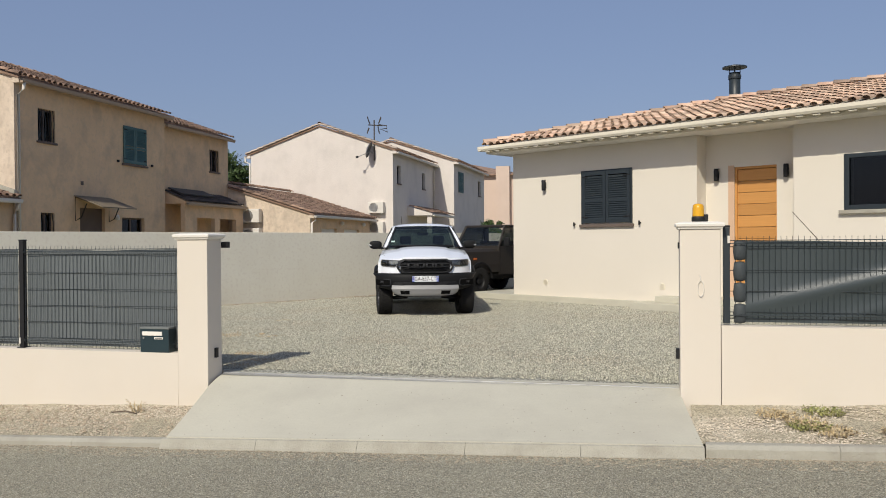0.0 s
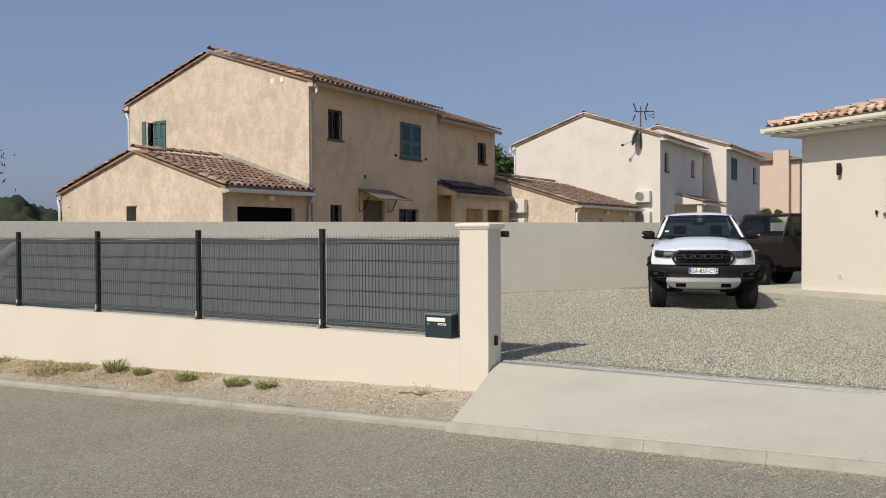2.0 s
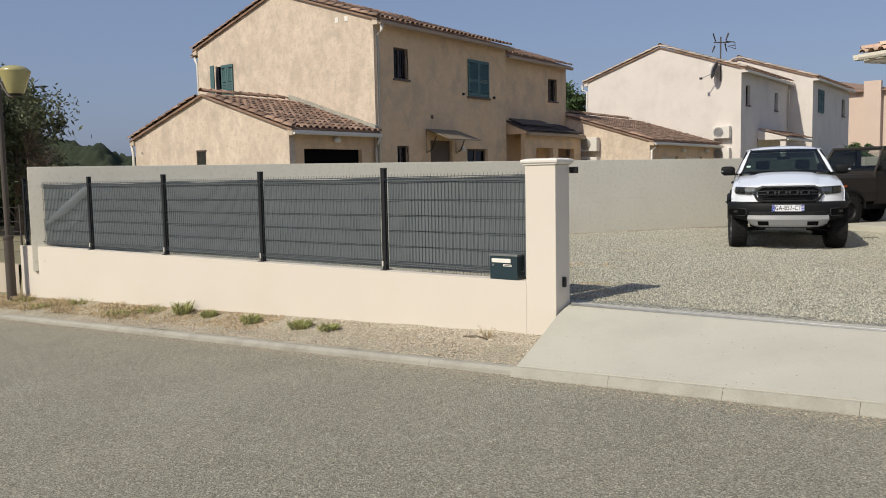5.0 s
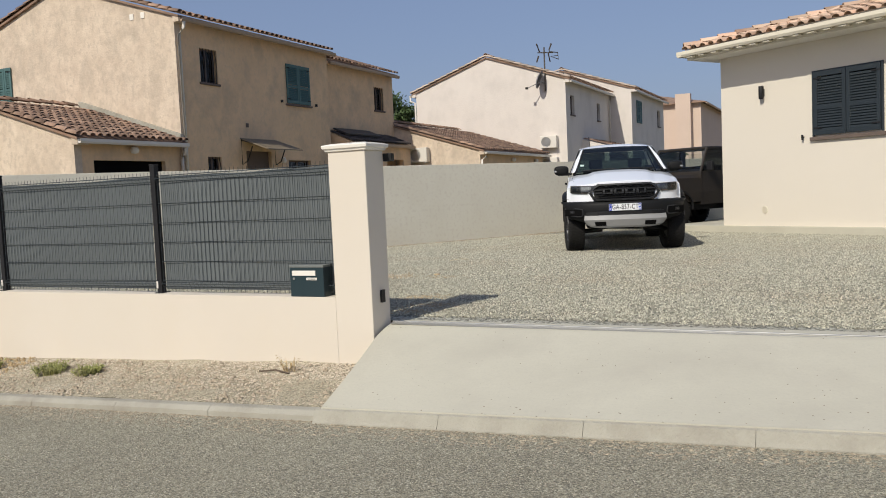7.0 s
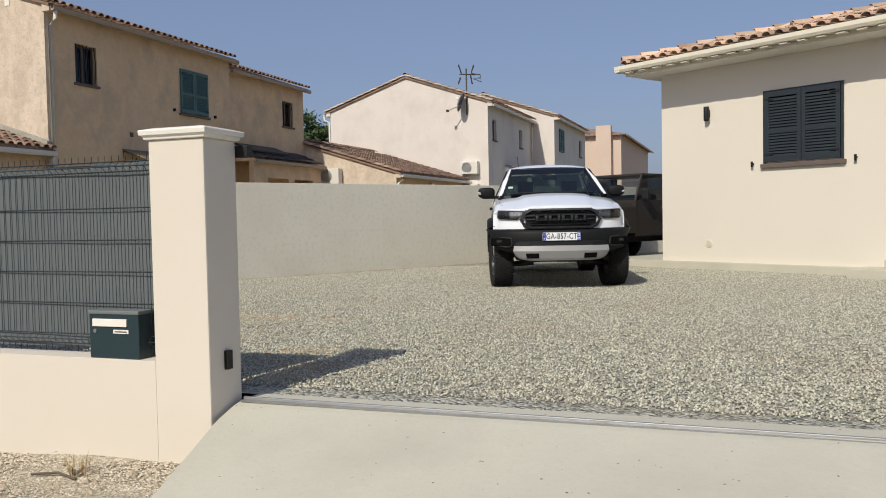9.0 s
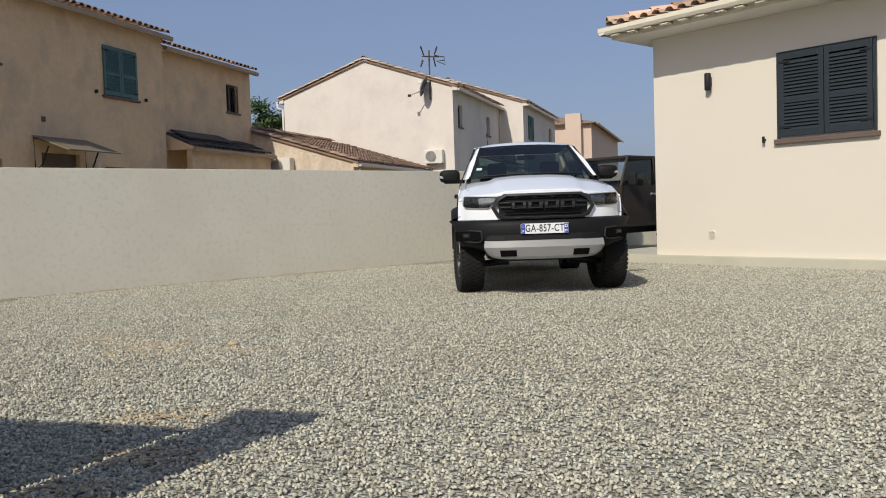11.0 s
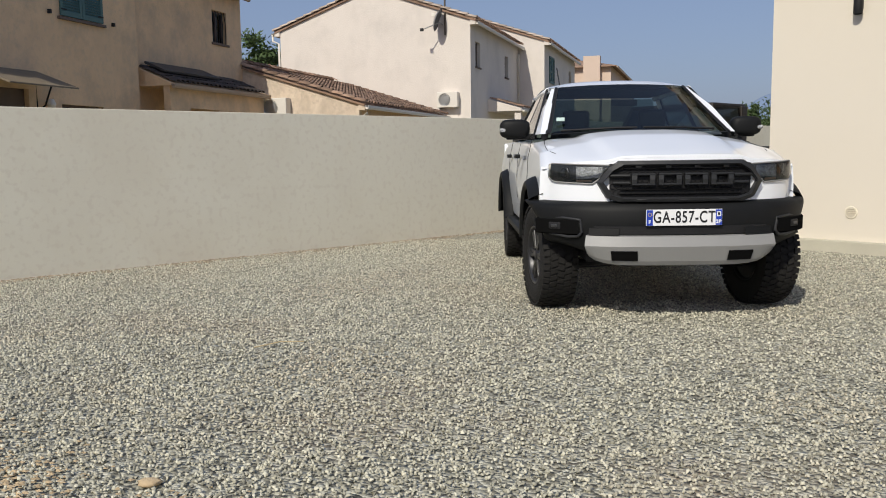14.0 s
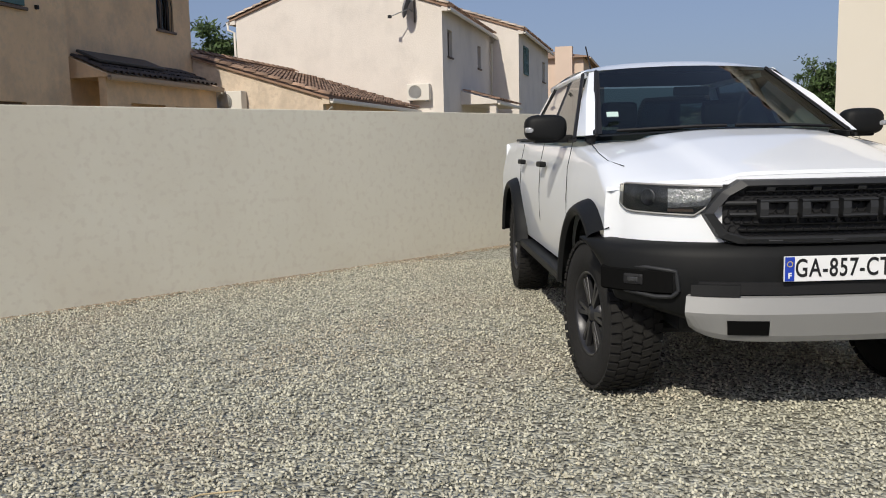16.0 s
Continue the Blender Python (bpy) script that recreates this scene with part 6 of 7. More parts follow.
lettering("2B", 0.034, PLATE_WHITE, plate, pose(0.236, -0.0095, -0.03, 90, 0, 0), "region_number")
c = tube(bmesh.new(), [(-0.236 + 0.012 * math.cos(t), -0.009, 0.022 + 0.012 * math.sin(t)) for t in (2 * math.pi * k / 12 for k in range(13))], 0.0018, 4)
part("star_ring", c, surface("plate_yellow", (0.8, 0.6, 0.05), (0.75, 0.55, 0.05), 9, 0.8, 0.4, 0.0), plate, "yellow star ring")
part("region_badge", B(0.222, 0.25, -0.0095, -0.008, 0.006, 0.04), PLATE_WHITE, plate, "white badge with dark mark")
part("badge_mark", B(0.229, 0.243, -0.0105, -0.009, 0.013, 0.033), PLATE_INK, plate)


# ---- the dark four-wheel drive beside the house ----
DARK_PAINT = surface("dark_brown_car_paint", (0.024, 0.019, 0.0155), (0.031, 0.025, 0.020), 3, 0.9, 0.5, 0.03, 60)
JEEP_GLASS = glass("dark_tinted_glass", (0.07, 0.08, 0.08))
jeep = thing("off_road_pickup", "old dark brown off-road pickup parked beside the house", "off-road vehicle", HOUSE @ pose(-2.60, 0.56, 0.0, 0, 0, 2))
c = bmesh.new()
prism(c, [(-0.84, 0.62), (0.84, 0.62), (0.86, 0.85), (0.84, 1.20), (0.78, 1.28), (-0.78, 1.28), (-0.84, 1.20), (-0.86, 0.85)], -0.72, 0.85)
part("bonnet", c, DARK_PAINT, jeep)
c = bmesh.new()
prism(c, [(-0.84, 0.55), (0.84, 0.55), (0.86, 0.85), (0.85, 1.36), (-0.85, 1.36), (-0.86, 0.85)], 0.85, 2.25)
part("cab", c, DARK_PAINT, jeep)
c = bmesh.new()
prism(c, [(-0.82, 0.62), (0.82, 0.62), (0.84, 0.9), (0.83, 1.28), (0.78, 1.28), (0.78, 0.8), (-0.78, 0.8), (-0.78, 1.28), (-0.83, 1.28), (-0.84, 0.9)], 2.30, 3.55)
part("load_bed", c, DARK_PAINT, jeep)
part("roof", B(-0.76, 0.76, 1.22, 2.28, 1.90, 1.97, 0.03), DARK_PAINT, jeep)
for s in (-1, 1):
    part("screen_pillar", tube(bmesh.new(), [(s * 0.82, 0.88, 1.34), (s * 0.74, 1.24, 1.93)], 0.035, 6), DARK_PAINT, jeep)
    part("rear_pillar", B(min(s * 0.72, s * 0.80), max(s * 0.72, s * 0.80), 2.08, 2.27, 1.2, 1.93, 0.02, ), DARK_PAINT, jeep)
    c = bmesh.new()
    grid_mesh(c, 1, 1, lambda u, v: Vector((s * (0.825 - 0.07 * v), 0.93 + 0.31 * v + (1.15 - 0.31 * v) * u, 1.36 + 0.54 * v)))
    part("side_glass", c, JEEP_GLASS, jeep, "dark side glass")
    part("door_gap", tube(bmesh.new(), [(s * 0.862, 2.10, 0.62), (s * 0.866, 2.10, 0.85), (s * 0.855, 2.10, 1.36)], 0.004, 4), BLACK, jeep)
    part("door_gap", tube(bmesh.new(), [(s * 0.862, 0.90, 0.62), (s * 0.866, 0.90, 0.85), (s * 0.855, 0.90, 1.36)], 0.004, 4), BLACK, jeep)
    part("door_handle", B(min(s * 0.85, s * 0.89), max(s * 0.85, s * 0.89), 1.85, 2.02, 1.17, 1.21, 0.008), CHROME, jeep, "chrome door handle")
    part("mirror", B(min(s * 0.88, s * 1.06), max(s * 0.88, s * 1.06), 1.02, 1.10, 1.36, 1.60, 0.03), BLACK, jeep, "black door mirror")
    part("side_lamp", B(min(s * 0.85, s * 0.875), max(s * 0.85, s * 0.875), -0.25, -0.12, 0.98, 1.03, 0.008), surface("orange_side_lens", (0.5, 0.12, 0.02), (0.45, 0.1, 0.02), 9, 0.8, 0.3, 0.0), jeep, "orange side lamp")
    c = bmesh.new()
    lathe(c, [(0.0, 0.03), (0.09, 0.02), (0.10, 0.0)], pose(s * 0.58, -0.72, 0.92, 90, 0, 0), 20)
    part("headlight", c, CHROME, jeep, "round headlight")
    for yc in (0.0, 2.75):
        c = bmesh.new()
        grid_mesh(c, 20, 2, lambda u, v: Vector((s * (0.84 + 0.07 * (1 if v else 0)), yc - 0.50 * math.cos(math.pi * u), 0.46 + 0.46 * math.sin(math.pi * u) - (0.05 if v == 1 else 0))))
        part("wheel_arch", c, BLACK, jeep, "black wheel arch")
        w = thing("wheel", "", "", pose(s * 0.76, yc, 0.39))
        w.parent = jeep
        c = bmesh.new()
        lathe(c, [(0.20, -0.11), (0.33, -0.125), (0.38, -0.105), (0.39, 0.0), (0.38, 0.105), (0.33, 0.125), (0.20, 0.11)], pose(0, 0, 0, 0, 90 * s, 0), 36)
        part("tyre", c, RUBBER, w, smooth=True)
        c = bmesh.new()
        for k in range(26):
            for x in (-0.075, 0.075):
                box(c, x - 0.04, x + 0.04, -0.028, 0.028, -0.01, 0.015, m=Matrix.Rotation(2 * math.pi * (k + (x > 0) * 0.5) / 26, 4, "X") @ Matrix.Translation((0, 0, 0.385)))
        tagged(part("tread", c, RUBBER, w), kind="stuff")
        c = bmesh.new()
        lathe(c, [(0.21, 0.10), (0.19, 0.06), (0.10, 0.03), (0.08, 0.07), (0.0, 0.08)], pose(0, 0, 0, 0, 90 * s, 0), 28)
        part("rim", c, BLACK, w, "black steel rim")
c = bmesh.new()
grid_mesh(c, 1, 1, lambda u, v: Vector(((2 * u - 1) * (0.79 - 0.07 * v), 0.89 + 0.34 * v, 1.36 + 0.54 * v)))
part("windscreen", c, glass("clear_windscreen", (0.66, 0.70, 0.68)), jeep)
c = bmesh.new()
grid_mesh(c, 1, 1, lambda u, v: Vector(((2 * u - 1) * 0.62, 2.262, 1.38 + 0.46 * v)))
part("rear_glass", c, CLEAR, jeep)
part("bumper", B(-0.82, 0.82, -0.88, -0.74, 0.52, 0.70, 0.02), BLACK, jeep, "black steel front bumper")
part("grille", B(-0.45, 0.45, -0.735, -0.715, 0.78, 1.04, 0.01), BLACK, jeep)
part("chassis", B(-0.45, 0.45, -0.7, 3.5, 0.40, 0.60), BLACK, jeep)
part("seat", B(-0.65, 0.65, 1.75, 1.95, 0.9, 1.5, 0.05), CABIN, jeep)
for k in (-0.4, 0.4):
    part("wiper", tube(bmesh.new(), [(k - 0.2, 0.87, 1.38), (k + 0.15, 0.93, 1.47)], 0.008, 5), BLACK, jeep)

# ---- street lamp, side land, trees ----
lamp_post = thing("street_lamp", "dark street lamp with two pale yellow lanterns", "street lamp", STREET @ pose(-11.60, -0.28, -0.80, 0, 0, 36))
c = bmesh.new()
lathe(c, [(0.0, 0), (0.10, 0), (0.10, 0.02), (0.085, 0.03), (0.085, 1.20), (0.095, 1.22), (0.095, 1.27), (0.05, 1.29)], sides=16)
part("sleeve", c, LAMP_POST, lamp_post, "dark brown base sleeve")
part("pole", tube(bmesh.new(), [(0, 0, 1.2), (0, 0, 4.85)], 0.052, 12), LAMP_POST, lamp_post)
c = bmesh.new()
lathe(c, [(0.055, 4.83), (0.06, 4.86), (0.05, 4.90), (0.0, 4.92)], sides=12)
part("pole_cap", c, BLACK, lamp_post)
GLOBE = surface("yellowed_lantern", (0.62, 0.56, 0.26), (0.52, 0.46, 0.20), 5, 0.9, 0.25, 0.0)
for node in GLOBE.node_tree.nodes:
    if node.type == "BSDF_PRINCIPLED":
        node.inputs["Transmission Weight"].default_value = 0.35
for s, dy in ((-1, 0.25), (1, -0.25)):
    arm = tube(bmesh.new(), [(0, 0, 4.25), (s * 0.12, dy * 0.2, 4.02), (s * 0.26, dy * 0.5, 3.85), (s * 0.40, dy * 0.8, 3.83), (s * 0.46, dy, 3.86)], 0.022, 8)
    arm = part("arm", arm, LAMP_POST, lamp_post, "curved dark arm", smooth=True)
    c = bmesh.new()
    lathe(c, [(0.12, 3.88), (0.15, 3.92), (0.21, 4.10), (0.27, 4.27), (0.275, 4.29), (0.20, 4.36), (0.08, 4.39), (0.0, 4.395)], pose(s * 0.46, dy, 0), 24)
    lan = part("lantern", c, GLOBE, lamp_post, "pale yellow lantern", smooth=True)
    c = bmesh.new()
    lathe(c, [(0.0, 3.83), (0.09, 3.84), (0.125, 3.88), (0.06, 3.92), (0.05, 4.08), (0.0, 4.1)], pose(s * 0.46, dy, 0), 16)
    part("lantern_base", c, BLACK, lan)

bm = bmesh.new()
grid_mesh(bm, 20, 1, lambda u, v: Vector((-30 + 18.1 * u, 0.02 + 0.25 * v, -0.12 + 0.012 * (-30 + 18.1 * u + 12) + 0.02 * noise.noise(Vector((u * 9, v, 3))))))
grid_mesh(bm, 20, 4, lambda u, v: Vector((-30 + 18.1 * u, 0.02 - 0.02 * v, (-0.12 + 0.012 * (-18 + 18.1 * u)) * (1 - v) - 1.9 * v)))
tagged(part("wall_neighbour", bm, OLD_CONCRETE, m=STREET), "low stained old concrete wall", "wall", kind="structure")
wire_fence = thing("wire_fence", "old wire fence on thin posts under the trees", "fence", STREET)
for k in range(7):
    s = -12.4 - 1.25 * k
    part("post", tube(bmesh.new(), [(s, 0.35, -0.3), (s, 0.35, 1.02)], 0.022, 6), LAMP_POST, wire_fence)
for z in (0.1, 0.3, 0.5, 0.7, 0.98):
    part("wire", tube(bmesh.new(), [(-12.0 - 1.25 * k, 0.35, z - 0.012 * k + (0.0 if k % 2 else -0.02)) for k in range(8)], 0.005, 4), LAMP_POST, wire_fence)


def tree(m, height, crown, label, leaf_mat, clumps=60, leaf=0.10, per=80, lean=0.1, low=0.35, seed=1, bare=0):
    """A tree with a tapered trunk, limbs and a crown of many small leaves."""
    rng = random.Random(seed)
    root = thing("tree", label, "tree", m)
    wood = bmesh.new()
    top = Vector((lean * height, 0, height * 0.72))
    tube(wood, [Vector((0, 0, -0.2)), Vector((0.1 * lean, 0.05, height * 0.2)), top * 0.6, top], height * 0.035, 8, taper=height * 0.010)
    tips = []
    for k in range(16):
        t = rng.uniform(low, 0.95)
        a = rng.uniform(0, 6.28)
        r = crown * rng.uniform(0.5, 1.0) * math.sin(math.pi * min(0.9, 0.25 + 0.75 * (t - low) / (1 - low) * 0.8))
        st = top * t
        en = st + Vector((r * math.cos(a), r * math.sin(a), height * rng.uniform(0.05, 0.24)))
        mid = (st + en) / 2 + Vector((0, 0, 0.12 * r))
        tube(wood, [st, mid, en], height * 0.010, 5, taper=height * 0.003)
        tips += [en, mid]
    part("trunk", wood, BARK, root, smooth=True)
    if bare:
        twig = bmesh.new()
        for k in range(bare):
            a = rng.uniform(-0.7, 0.9)
            st = top * rng.uniform(0.5, 0.9) + Vector((crown * 0.7, 0, 0))
            en = st + Vector((rng.uniform(0.4, 1.3), rng.uniform(-0.5, 0.5), rng.uniform(-0.3, 1.0)))
            tube(twig, [st, (st + en) / 2 + Vector((0, 0, rng.uniform(-0.1, 0.2))), en, en + Vector((rng.uniform(0, 0.3), 0, rng.uniform(-0.2, 0.25)))], 0.012, 4, taper=0.003)
        part("bare_branch", twig, BARK, root, "bare grey twigs")
    vs, fs = [], []
    for k in range(clumps):
        c = Vector(rng.choice(tips)) + Vector((rng.gauss(0, 0.25), rng.gauss(0, 0.25), rng.gauss(0, 0.18))) * crown
        size = crown * rng.uniform(0.12, 0.30)
        for _ in range(per):
            p = c + Vector((rng.gauss(0, 1), rng.gauss(0, 1), rng.gauss(0, 0.75))) * size * 0.55
            a, b = Vector((rng.gauss(0, 1), rng.gauss(0, 1), rng.gauss(0, 1))).normalized(), Vector((rng.gauss(0, 1), rng.gauss(0, 1), rng.gauss(0, 1))).normalized()
            b = (b - a * a.dot(b)).normalized()
            n = len(vs)
            vs += [p - a * leaf, p + b * leaf * 0.35, p + a * leaf, p - b * leaf * 0.35]
            fs.append((n, n + 1, n + 2, n + 3))
    mesh_stuff("crown", vs, fs, leaf_mat, root)
    return root


tree(STREET @ pose(-22.3, 3.4, -0.3), 5.6, 2.2, "large grey-green olive tree behind the low wall", LEAF, 170, 0.075, 210, 0.05, 0.15, 3)
tree(STREET @ pose(-21.0, 4.4, -0.3), 4.6, 0.9, "half bare grey-green tree beside the boundary wall", LEAF, 26, 0.06, 110, 0.05, 0.2, 5, 110)
tree(STREET @ pose(-23, 2.6, -0.4), 6.5, 2.6, "large grey-green olive tree behind the low wall", LEAF, 130, 0.08, 190, 0.0, 0.15, 8)
tree(STREET @ pose(-26, 6.5, -0.4), 5.6, 2.6, "dark green tree behind the olive trees", LEAF, 130, 0.14, 110, 0.0, 0.1, 11)
tree(STREET @ pose(-17.9, 34.8, -0.1), 6.9, 1.7, "bright green pine behind the houses", LEAF_PINE, 120, 0.12, 110, 0.0, 0.2, 13)
tree(STREET @ pose(9.5, 62, -0.1), 7.2, 2.2, "dark green tree beyond the boundary wall", LEAF_PINE, 90, 0.16, 80, 0.0, 0.2, 17)
tree(STREET @ pose(3.6, 66, -0.1), 6.0, 1.1, "tall narrow conifer beyond the boundary wall", LEAF_PINE, 60, 0.14, 80, 0.0, 0.2, 19)
tree(STREET @ pose(6.4, 64, -0.1), 4.6, 2.4, "dark green tree beyond the boundary wall", LEAF_PINE, 90, 0.15, 80, 0.0, 0.1, 23)
tree(STREET @ pose(0.6, 48, -0.1), 3.2, 1.6, "green shrub beyond the boundary wall", LEAF_PINE, 60, 0.10, 80, 0.0, 0.1, 29)
tree(STREET @ pose(-4.9, 42, -0.1), 3.2, 1.0, "green palm-like shrub beside the white house", LEAF_PINE, 40, 0.14, 60, 0.0, 0.1, 31)

far_house = thing("far_house", "far house with red tile roof among the trees", "house", STREET)
gable_block(far_house, -0.6, 5.0, 78, 86, -0.3, 2.9, 3.9, RENDER_PINK, RENDER_WHITE)

# wooded hill and far ridge
HILL = surface("wooded_hill", (0.036, 0.048, 0.022), (0.014, 0.022, 0.010), 0.35, 0.7, 1.0, 1.0, 0.8)
# distance haze is put into the ridge's blue base colour
RIDGE = surface("ridge_haze_blue", (0.16, 0.22, 0.33), (0.15, 0.21, 0.32), 0.01, 0.9, 1.0, 0.0)


def hill(name, m, width, depth, height, material, label, rough, seed, cells=70):
    c = bmesh.new()

    def f(u, v):
        x, y = (u - 0.5) * width, (v - 0.5) * depth
        e = max(0.0, 1 - (2 * u - 1) ** 2) * max(0.0, 1 - (2 * v - 1) ** 2)
        z = height * e ** 0.8 * (0.75 + 0.5 * noise.noise(Vector((u * 4, v * 4, seed)))) + rough * noise.noise(Vector((x * 0.25, y * 0.25, seed))) * min(1, e * 6) + 0.5 * rough * noise.noise(Vector((x * 0.9, y * 0.9, seed))) * min(1, e * 6)
        return Vector((x, y, z - 1.0))
    grid_mesh(c, cells, cells // 2, f)
    tagged(part(name, c, material, m=m, smooth=True), label, "hill", kind="structure")


hill("wooded_hill", STREET @ pose(-138, 62, 0), 60, 40, 12.0, HILL, "low wooded hill with dark green scrub", 2.2, 2, 150)
hill("far_ridge", STREET @ pose(60, 1500, 0), 500, 200, 95, RIDGE, "far mountain ridge with haze blue in its colour", 0.0, 5)
hill("far_ridge_west", STREET @ pose(-1500, 850, 0), 700, 300, 60, RIDGE, "far mountain ridge with haze blue in its colour", 0.0, 7)


# ---- verge plants, litter and pebbles ----
def tuft(m, label, material, blades, height, spread, seed):
    rng = random.Random(seed)
    c = bmesh.new()
    for _ in range(blades):
        a, r = rng.uniform(0, 6.28), spread * math.sqrt(rng.random())
        p = Vector((r * math.cos(a), r * math.sin(a), 0))
        h = height * rng.uniform(0.5, 1.1)
        tip = p + Vector((math.cos(a) * h * 0.6 * rng.random(), math.sin(a) * h * 0.6 * rng.random(), h))
        w = Vector((math.sin(a), -math.cos(a), 0)) * 0.006
        mid = p.lerp(tip, 0.55) + Vector((0, 0, h * 0.12))
        v = [c.verts.new(q) for q in (p - w, p + w, mid + w * 0.8, tip, mid - w * 0.8)]
        c.faces.new(v)
        for _k in range(3):
            q = p.lerp(tip, rng.uniform(0.3, 1)) + Vector((rng.gauss(0, 0.015), rng.gauss(0, 0.015), 0))
            d = Vector((rng.gauss(0, 1), rng.gauss(0, 1), rng.gauss(0, 0.5))).normalized() * 0.018
            e = Vector((-d.y, d.x, rng.gauss(0, 0.004)))* 0.5
            c.faces.new([c.verts.new(z) for z in (q - d, q + e, q + d, q - e)])
    mesh = bpy.data.meshes.new("weed")
    c.to_mesh(mesh)
    c.free()
    mesh.materials.append(material)
    ob = new("weed", mesh)
    ob.matrix_basis = m
    return tagged(ob, label, "weed", "weeds on the verge", "stuff")


def on_verge(s, d):
    return STREET @ pose(s, d, kerb_top(s) + 0.11 * ((d + 1.09) / 1.12) ** 2 - (0.035 if s < 1 else 0.01))


for k, (s, d, h, r) in enumerate(((-6.3, -0.25, 0.26, 0.16), (-5.6, -0.3, 0.14, 0.13), (-4.55, -0.38, 0.15, 0.16), (-3.55, -0.42, 0.15, 0.17), (-3.05, -0.40, 0.11, 0.15))):
    tuft(on_verge(s, d), "green weed tuft on the dry verge", GRASS, 130, h * 0.75, r * 0.85, 40 + k)
for k in range(16):
    rng = random.Random(90 + k)
    tuft(on_verge(5.5 + 3.4 * rng.random(), -0.12 - 0.75 * rng.random()), "dry brown weed tuft on the verge", STRAW if k % 3 else GRASS, 90, 0.05, 0.17, 60 + k)
for k in range(30):
    rng = random.Random(190 + k)
    tuft(on_verge(-7.0 - 8 * rng.random(), -0.08 - 0.6 * rng.random()), "dry straw-coloured grass tuft by the wall", STRAW if k % 4 else GRASS, 60, 0.09, 0.22, 160 + k)
tuft(on_verge(-0.75, -0.25), "small dry weed by the pillar", STRAW, 14, 0.16, 0.05, 71)


def litter(name, label, material, count, place, size, seed, flat=0.5):
    rng = np.random.default_rng(seed)
    vs, fs = [], []
    for _ in range(count):
        p = place(rng)
        r = rng.uniform(*size)
        n = len(vs)
        a = rng.uniform(0, 6.28)
        for k in range(4):
            b = a + 1.57 * k + rng.uniform(-0.3, 0.3)
            vs.append((p[0] + r * math.cos(b), p[1] + r * math.sin(b) * rng.uniform(0.5, 1), p[2]))
        vs.append((p[0], p[1], p[2] + r * flat * rng.uniform(0.6, 1.3)))
        fs += [(n, n + 1, n + 4), (n + 1, n + 2, n + 4), (n + 2, n + 3, n + 4), (n + 3, n, n + 4)]
    mesh_stuff(name, vs, fs, material, None, label, "pebbles", STREET)


PEBBLE = surface("pale_pebble", (0.50, 0.43, 0.33), (0.42, 0.35, 0.26), 4, 0.9, 0.95, 0.1, 60, island=0.2)
PLASTER = surface("plaster_crumbs", (0.66, 0.58, 0.46), (0.57, 0.49, 0.38), 4, 0.9, 0.95, 0.1, 60, island=0.15)


def verge_place(s0, s1, d0=-1.05, d1=-0.02, power=1.0):
    def f(rng):
        s, d = rng.uniform(s0, s1), d0 + (d1 - d0) * rng.random() ** power
        return s, d, kerb_top(s) - (0.033 if s < 1 else 0.008) + 0.11 * ((d + 1.09) / 1.12) ** 2
    return f


def road_place(s0, s1, reach):
    def f(rng):
        s, d = rng.uniform(s0, s1), -1.215 - reach * rng.random() ** 2.2
        return s, d, kerb_top(s) - 0.10 + 0.05 * math.sin(math.pi * (-1.21 - d) / 7.8)
    return f


litter("verge_pebbles", "scattered pebbles on the dry verge", PEBBLE, 5000, verge_place(-8, 0.15), (0.006, 0.022), 1)
litter("verge_pebbles", "scattered pebbles on the dry verge", PEBBLE, 3000, verge_place(5.1, 10), (0.006, 0.022), 2)
litter("plaster_crumbs", "pale plaster crumbs along the wall foot", PLASTER, 1700, verge_place(-4.5, 0.1, -0.7, -0.01, 0.45), (0.005, 0.014), 3)
litter("plaster_crumbs", "pale plaster crumbs along the wall foot", PLASTER, 2600, verge_place(5.05, 9.5, -1.0, -0.01, 0.6), (0.005, 0.016), 4)
litter("plaster_crumbs", "pale plaster crumbs beside the gate pillar", PLASTER, 2600, verge_place(-1.7, 0.12, -0.75, -0.01, 0.6), (0.004, 0.012), 31)
litter("plaster_crumbs", "pale plaster crumbs beside the driveway edge", PLASTER, 2600, verge_place(5.04, 6.3, -1.08, -0.01, 0.9), (0.004, 0.013), 32)
litter("gutter_litter", "dry straw and grit along the kerb", surface("gutter_grit", (0.36, 0.31, 0.225), (0.25, 0.21, 0.15), 6, 0.9, 1.0, 0.1, 60, island=0.35), 9000, road_place(-12, 6.5, 0.35), (0.006, 0.020), 5, 0.35)
litter("road_chippings", "loose pale chippings on the road", PEBBLE, 2500, road_place(-8, 8, 2.6), (0.003, 0.008), 6)
for x0, y0, x1, y1 in ((-3.22, 15.30, -2.94, 15.46),):
    st = thing("dry_stalk", "long pale dry grass stalk lying on the gravel", "stalk")
    part("stalk", tube(bmesh.new(), [(x0, y0, 0.022), ((x0 + x1) / 2, (y0 + y1) / 2 + 0.02, 0.035), (x1, y1, 0.024)], 0.004, 5), STRAW, st)
twig = thing("dry_twig", "dry brown twig lying on the verge", "twig", on_verge(-0.9, -0.3))
part("twig", tube(bmesh.new(), [(-0.14, 0, 0.02), (0.02, 0.03, 0.035), (0.18, 0.0, 0.02)], 0.008, 5), BARK, twig)


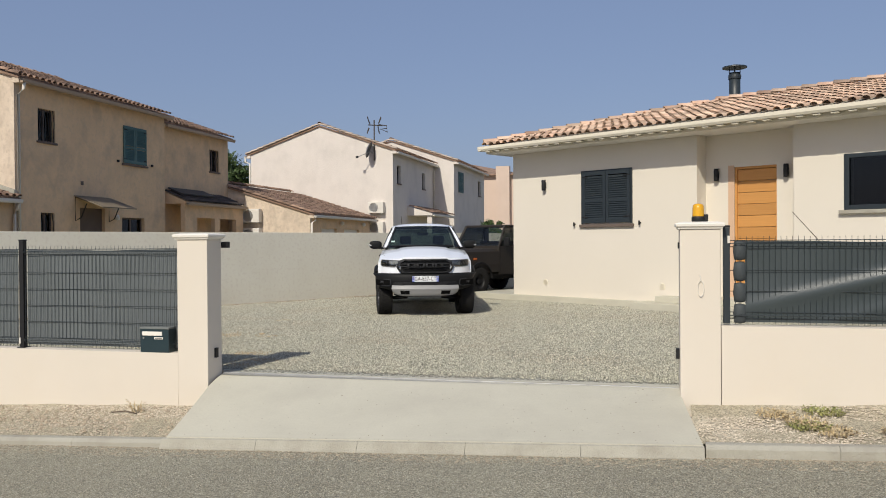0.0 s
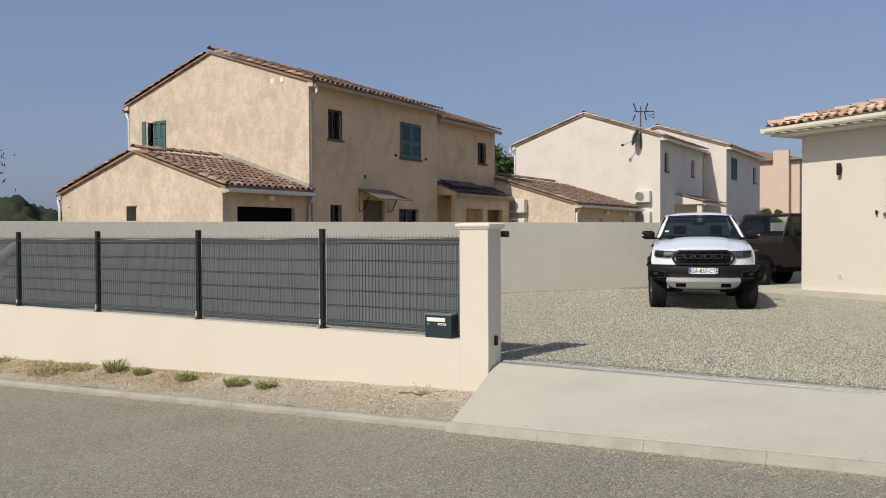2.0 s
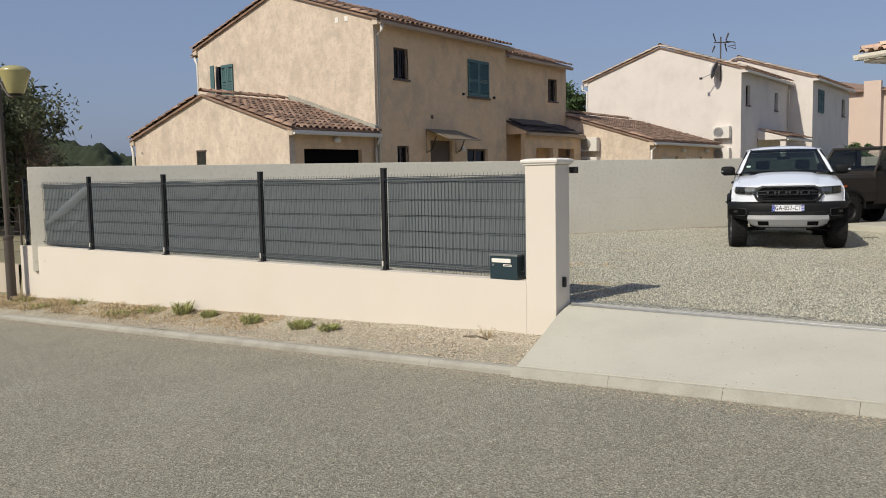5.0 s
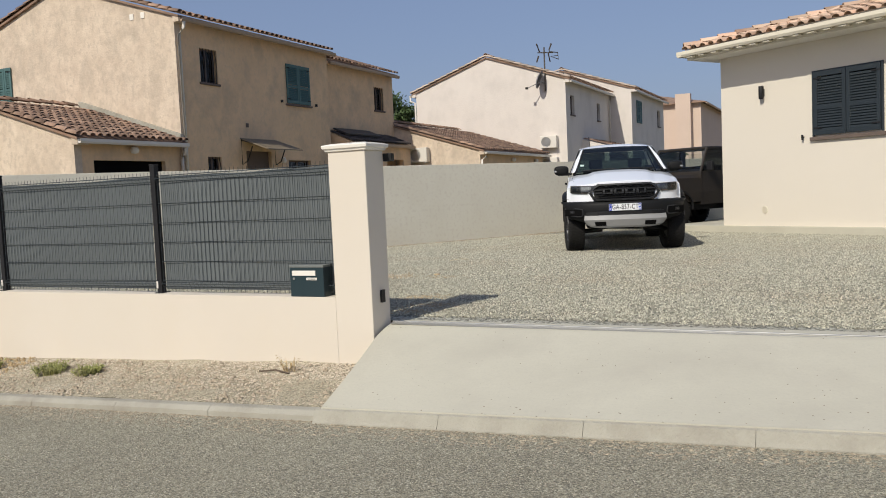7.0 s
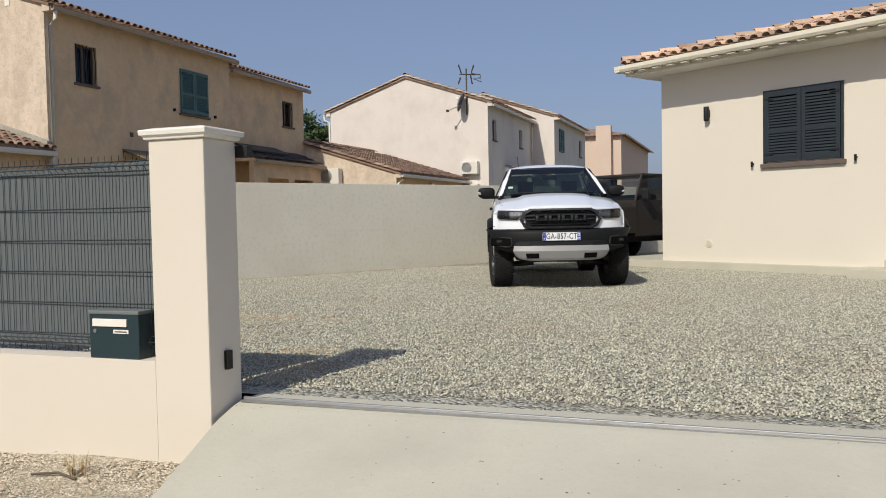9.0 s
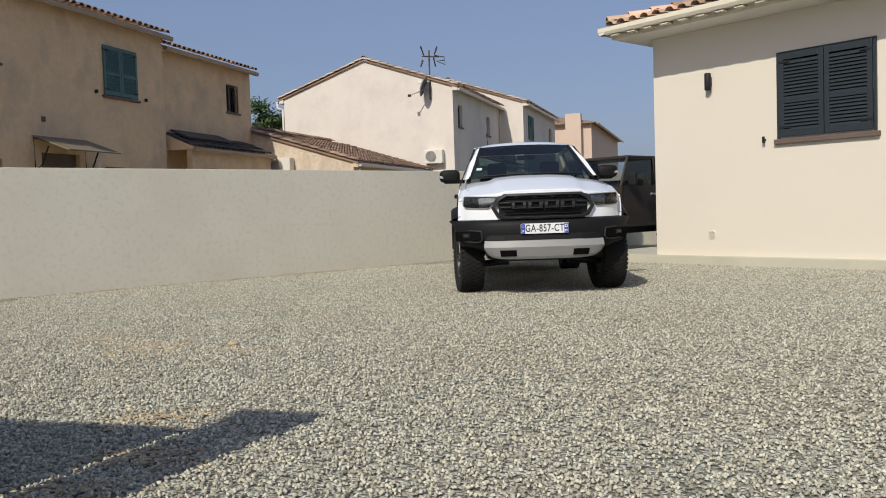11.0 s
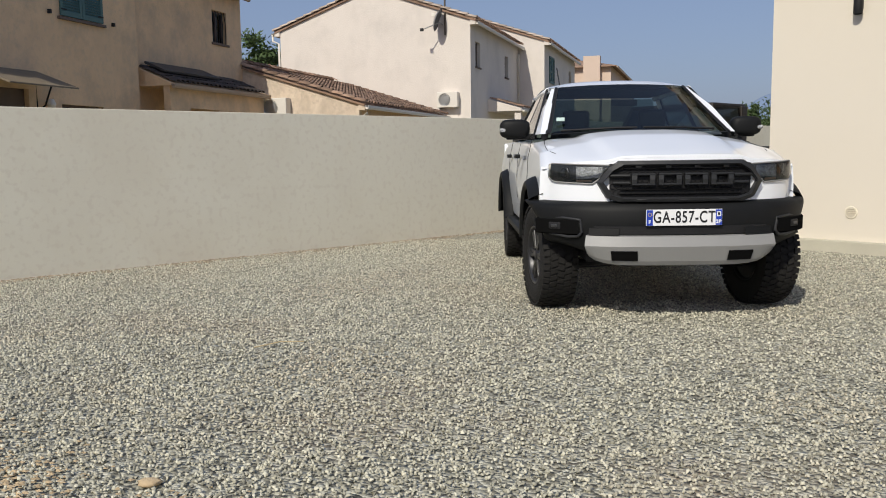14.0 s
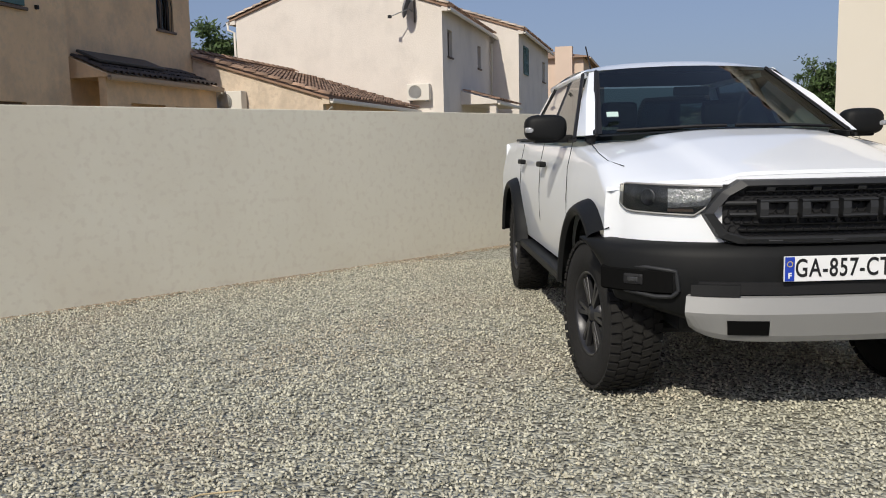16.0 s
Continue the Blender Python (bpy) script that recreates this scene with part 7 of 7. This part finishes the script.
def wall_foot(rng):
    x, y = round(rng.uniform(-15.5, 0.8) / 1.7) * 1.7 + rng.normal() * 0.5, -0.012 - 0.22 * rng.random() ** 2.5
    p = STREET.inverted() @ pose(-1.55, 23.3, 0, 0, 0, 44.7) @ Vector((x, y, 0.006))
    return p.x, p.y, p.z


litter("leaf_litter", "brown dry leaves and soil along the wall foot", surface("dry_leaf_litter", (0.31, 0.255, 0.18), (0.23, 0.185, 0.13), 5, 0.9, 1.0, 0.1, 60, island=0.35), 3800, wall_foot, (0.008, 0.026), 11, 0.5)


def soil_patch(x, y, rx, ry):
    def f(rng):
        p = STREET.inverted() @ Vector((x + rx * rng.normal() * 0.6, y + ry * rng.normal() * 0.6, 0.008))
        return p.x, p.y, p.z
    return f


SOIL = surface("orange_soil", (0.47, 0.36, 0.22), (0.38, 0.29, 0.18), 5, 0.9, 1.0, 0.3, 60, island=0.25)
litter("soil_patch", "orange soil showing through the gravel", SOIL, 420, soil_patch(-3.62, 13.12, 0.34, 0.32), (0.008, 0.020), 14, 0.35)
litter("soil_patch", "orange soil showing through the gravel", SOIL, 260, soil_patch(-4.2, 13.6, 0.34, 0.32), (0.008, 0.018), 15, 0.35)
litter("soil_patch", "orange soil showing through the gravel", SOIL, 220, soil_patch(-2.44, 10.31, 0.22, 0.14), (0.008, 0.018), 16, 0.35)
litter("soil_patch", "orange soil showing through the gravel", SOIL, 180, soil_patch(-2.54, 9.9, 0.2, 0.12), (0.008, 0.018), 17, 0.35)
litter("soil_patch", "orange soil showing through the gravel", SOIL, 240, soil_patch(-2.64, 10.95, 0.26, 0.18), (0.008, 0.018), 18, 0.35)
litter("soil_patch", "orange soil showing through the gravel", SOIL, 160, soil_patch(-2.85, 12.95, 0.25, 0.16), (0.006, 0.016), 16, 0.35)
c = bmesh.new()
bmesh.ops.create_icosphere(c, subdivisions=2, radius=1.0)
for v in c.verts:
    v.co = Vector((v.co.x * 0.045 * (1 + 0.2 * math.sin(5 * v.co.y)), v.co.y * 0.035, v.co.z * 0.016))
clod = thing("soil_clod", "flat orange lump of dry soil on the gravel", "clod", pose(-2.98, 13.18, 0.018))
part("clod", c, SOIL, clod, smooth=True)


def slab_place(rng):
    p = slab(rng.random(), rng.random() ** 1.4)
    return p.x, p.y, p.z


litter("driveway_grit", "small dark grit scattered on the concrete ramp", surface("dark_grit", (0.26, 0.22, 0.17), (0.18, 0.15, 0.12), 6, 0.9, 1.0, 0.1, 60, island=0.3), 260, slab_place, (0.003, 0.009), 21, 0.5)
litter("dry_leaves", "brown dry plant litter on the verge", surface("dry_plant_litter", (0.40, 0.30, 0.17), (0.27, 0.20, 0.11), 6, 0.9, 1.0, 0.1, 60, island=0.4), 7000, verge_place(-14, -4.2, -0.8, -0.02, 0.7), (0.008, 0.024), 22, 0.9)
litter("soil_clods", "small clods of dry soil on the verge", surface("dry_clods", (0.42, 0.35, 0.26), (0.34, 0.28, 0.20), 6, 0.9, 1.0, 0.3, 60, island=0.2), 1500, verge_place(-8, 0.1, -1.0, -0.05), (0.010, 0.030), 23, 0.8)
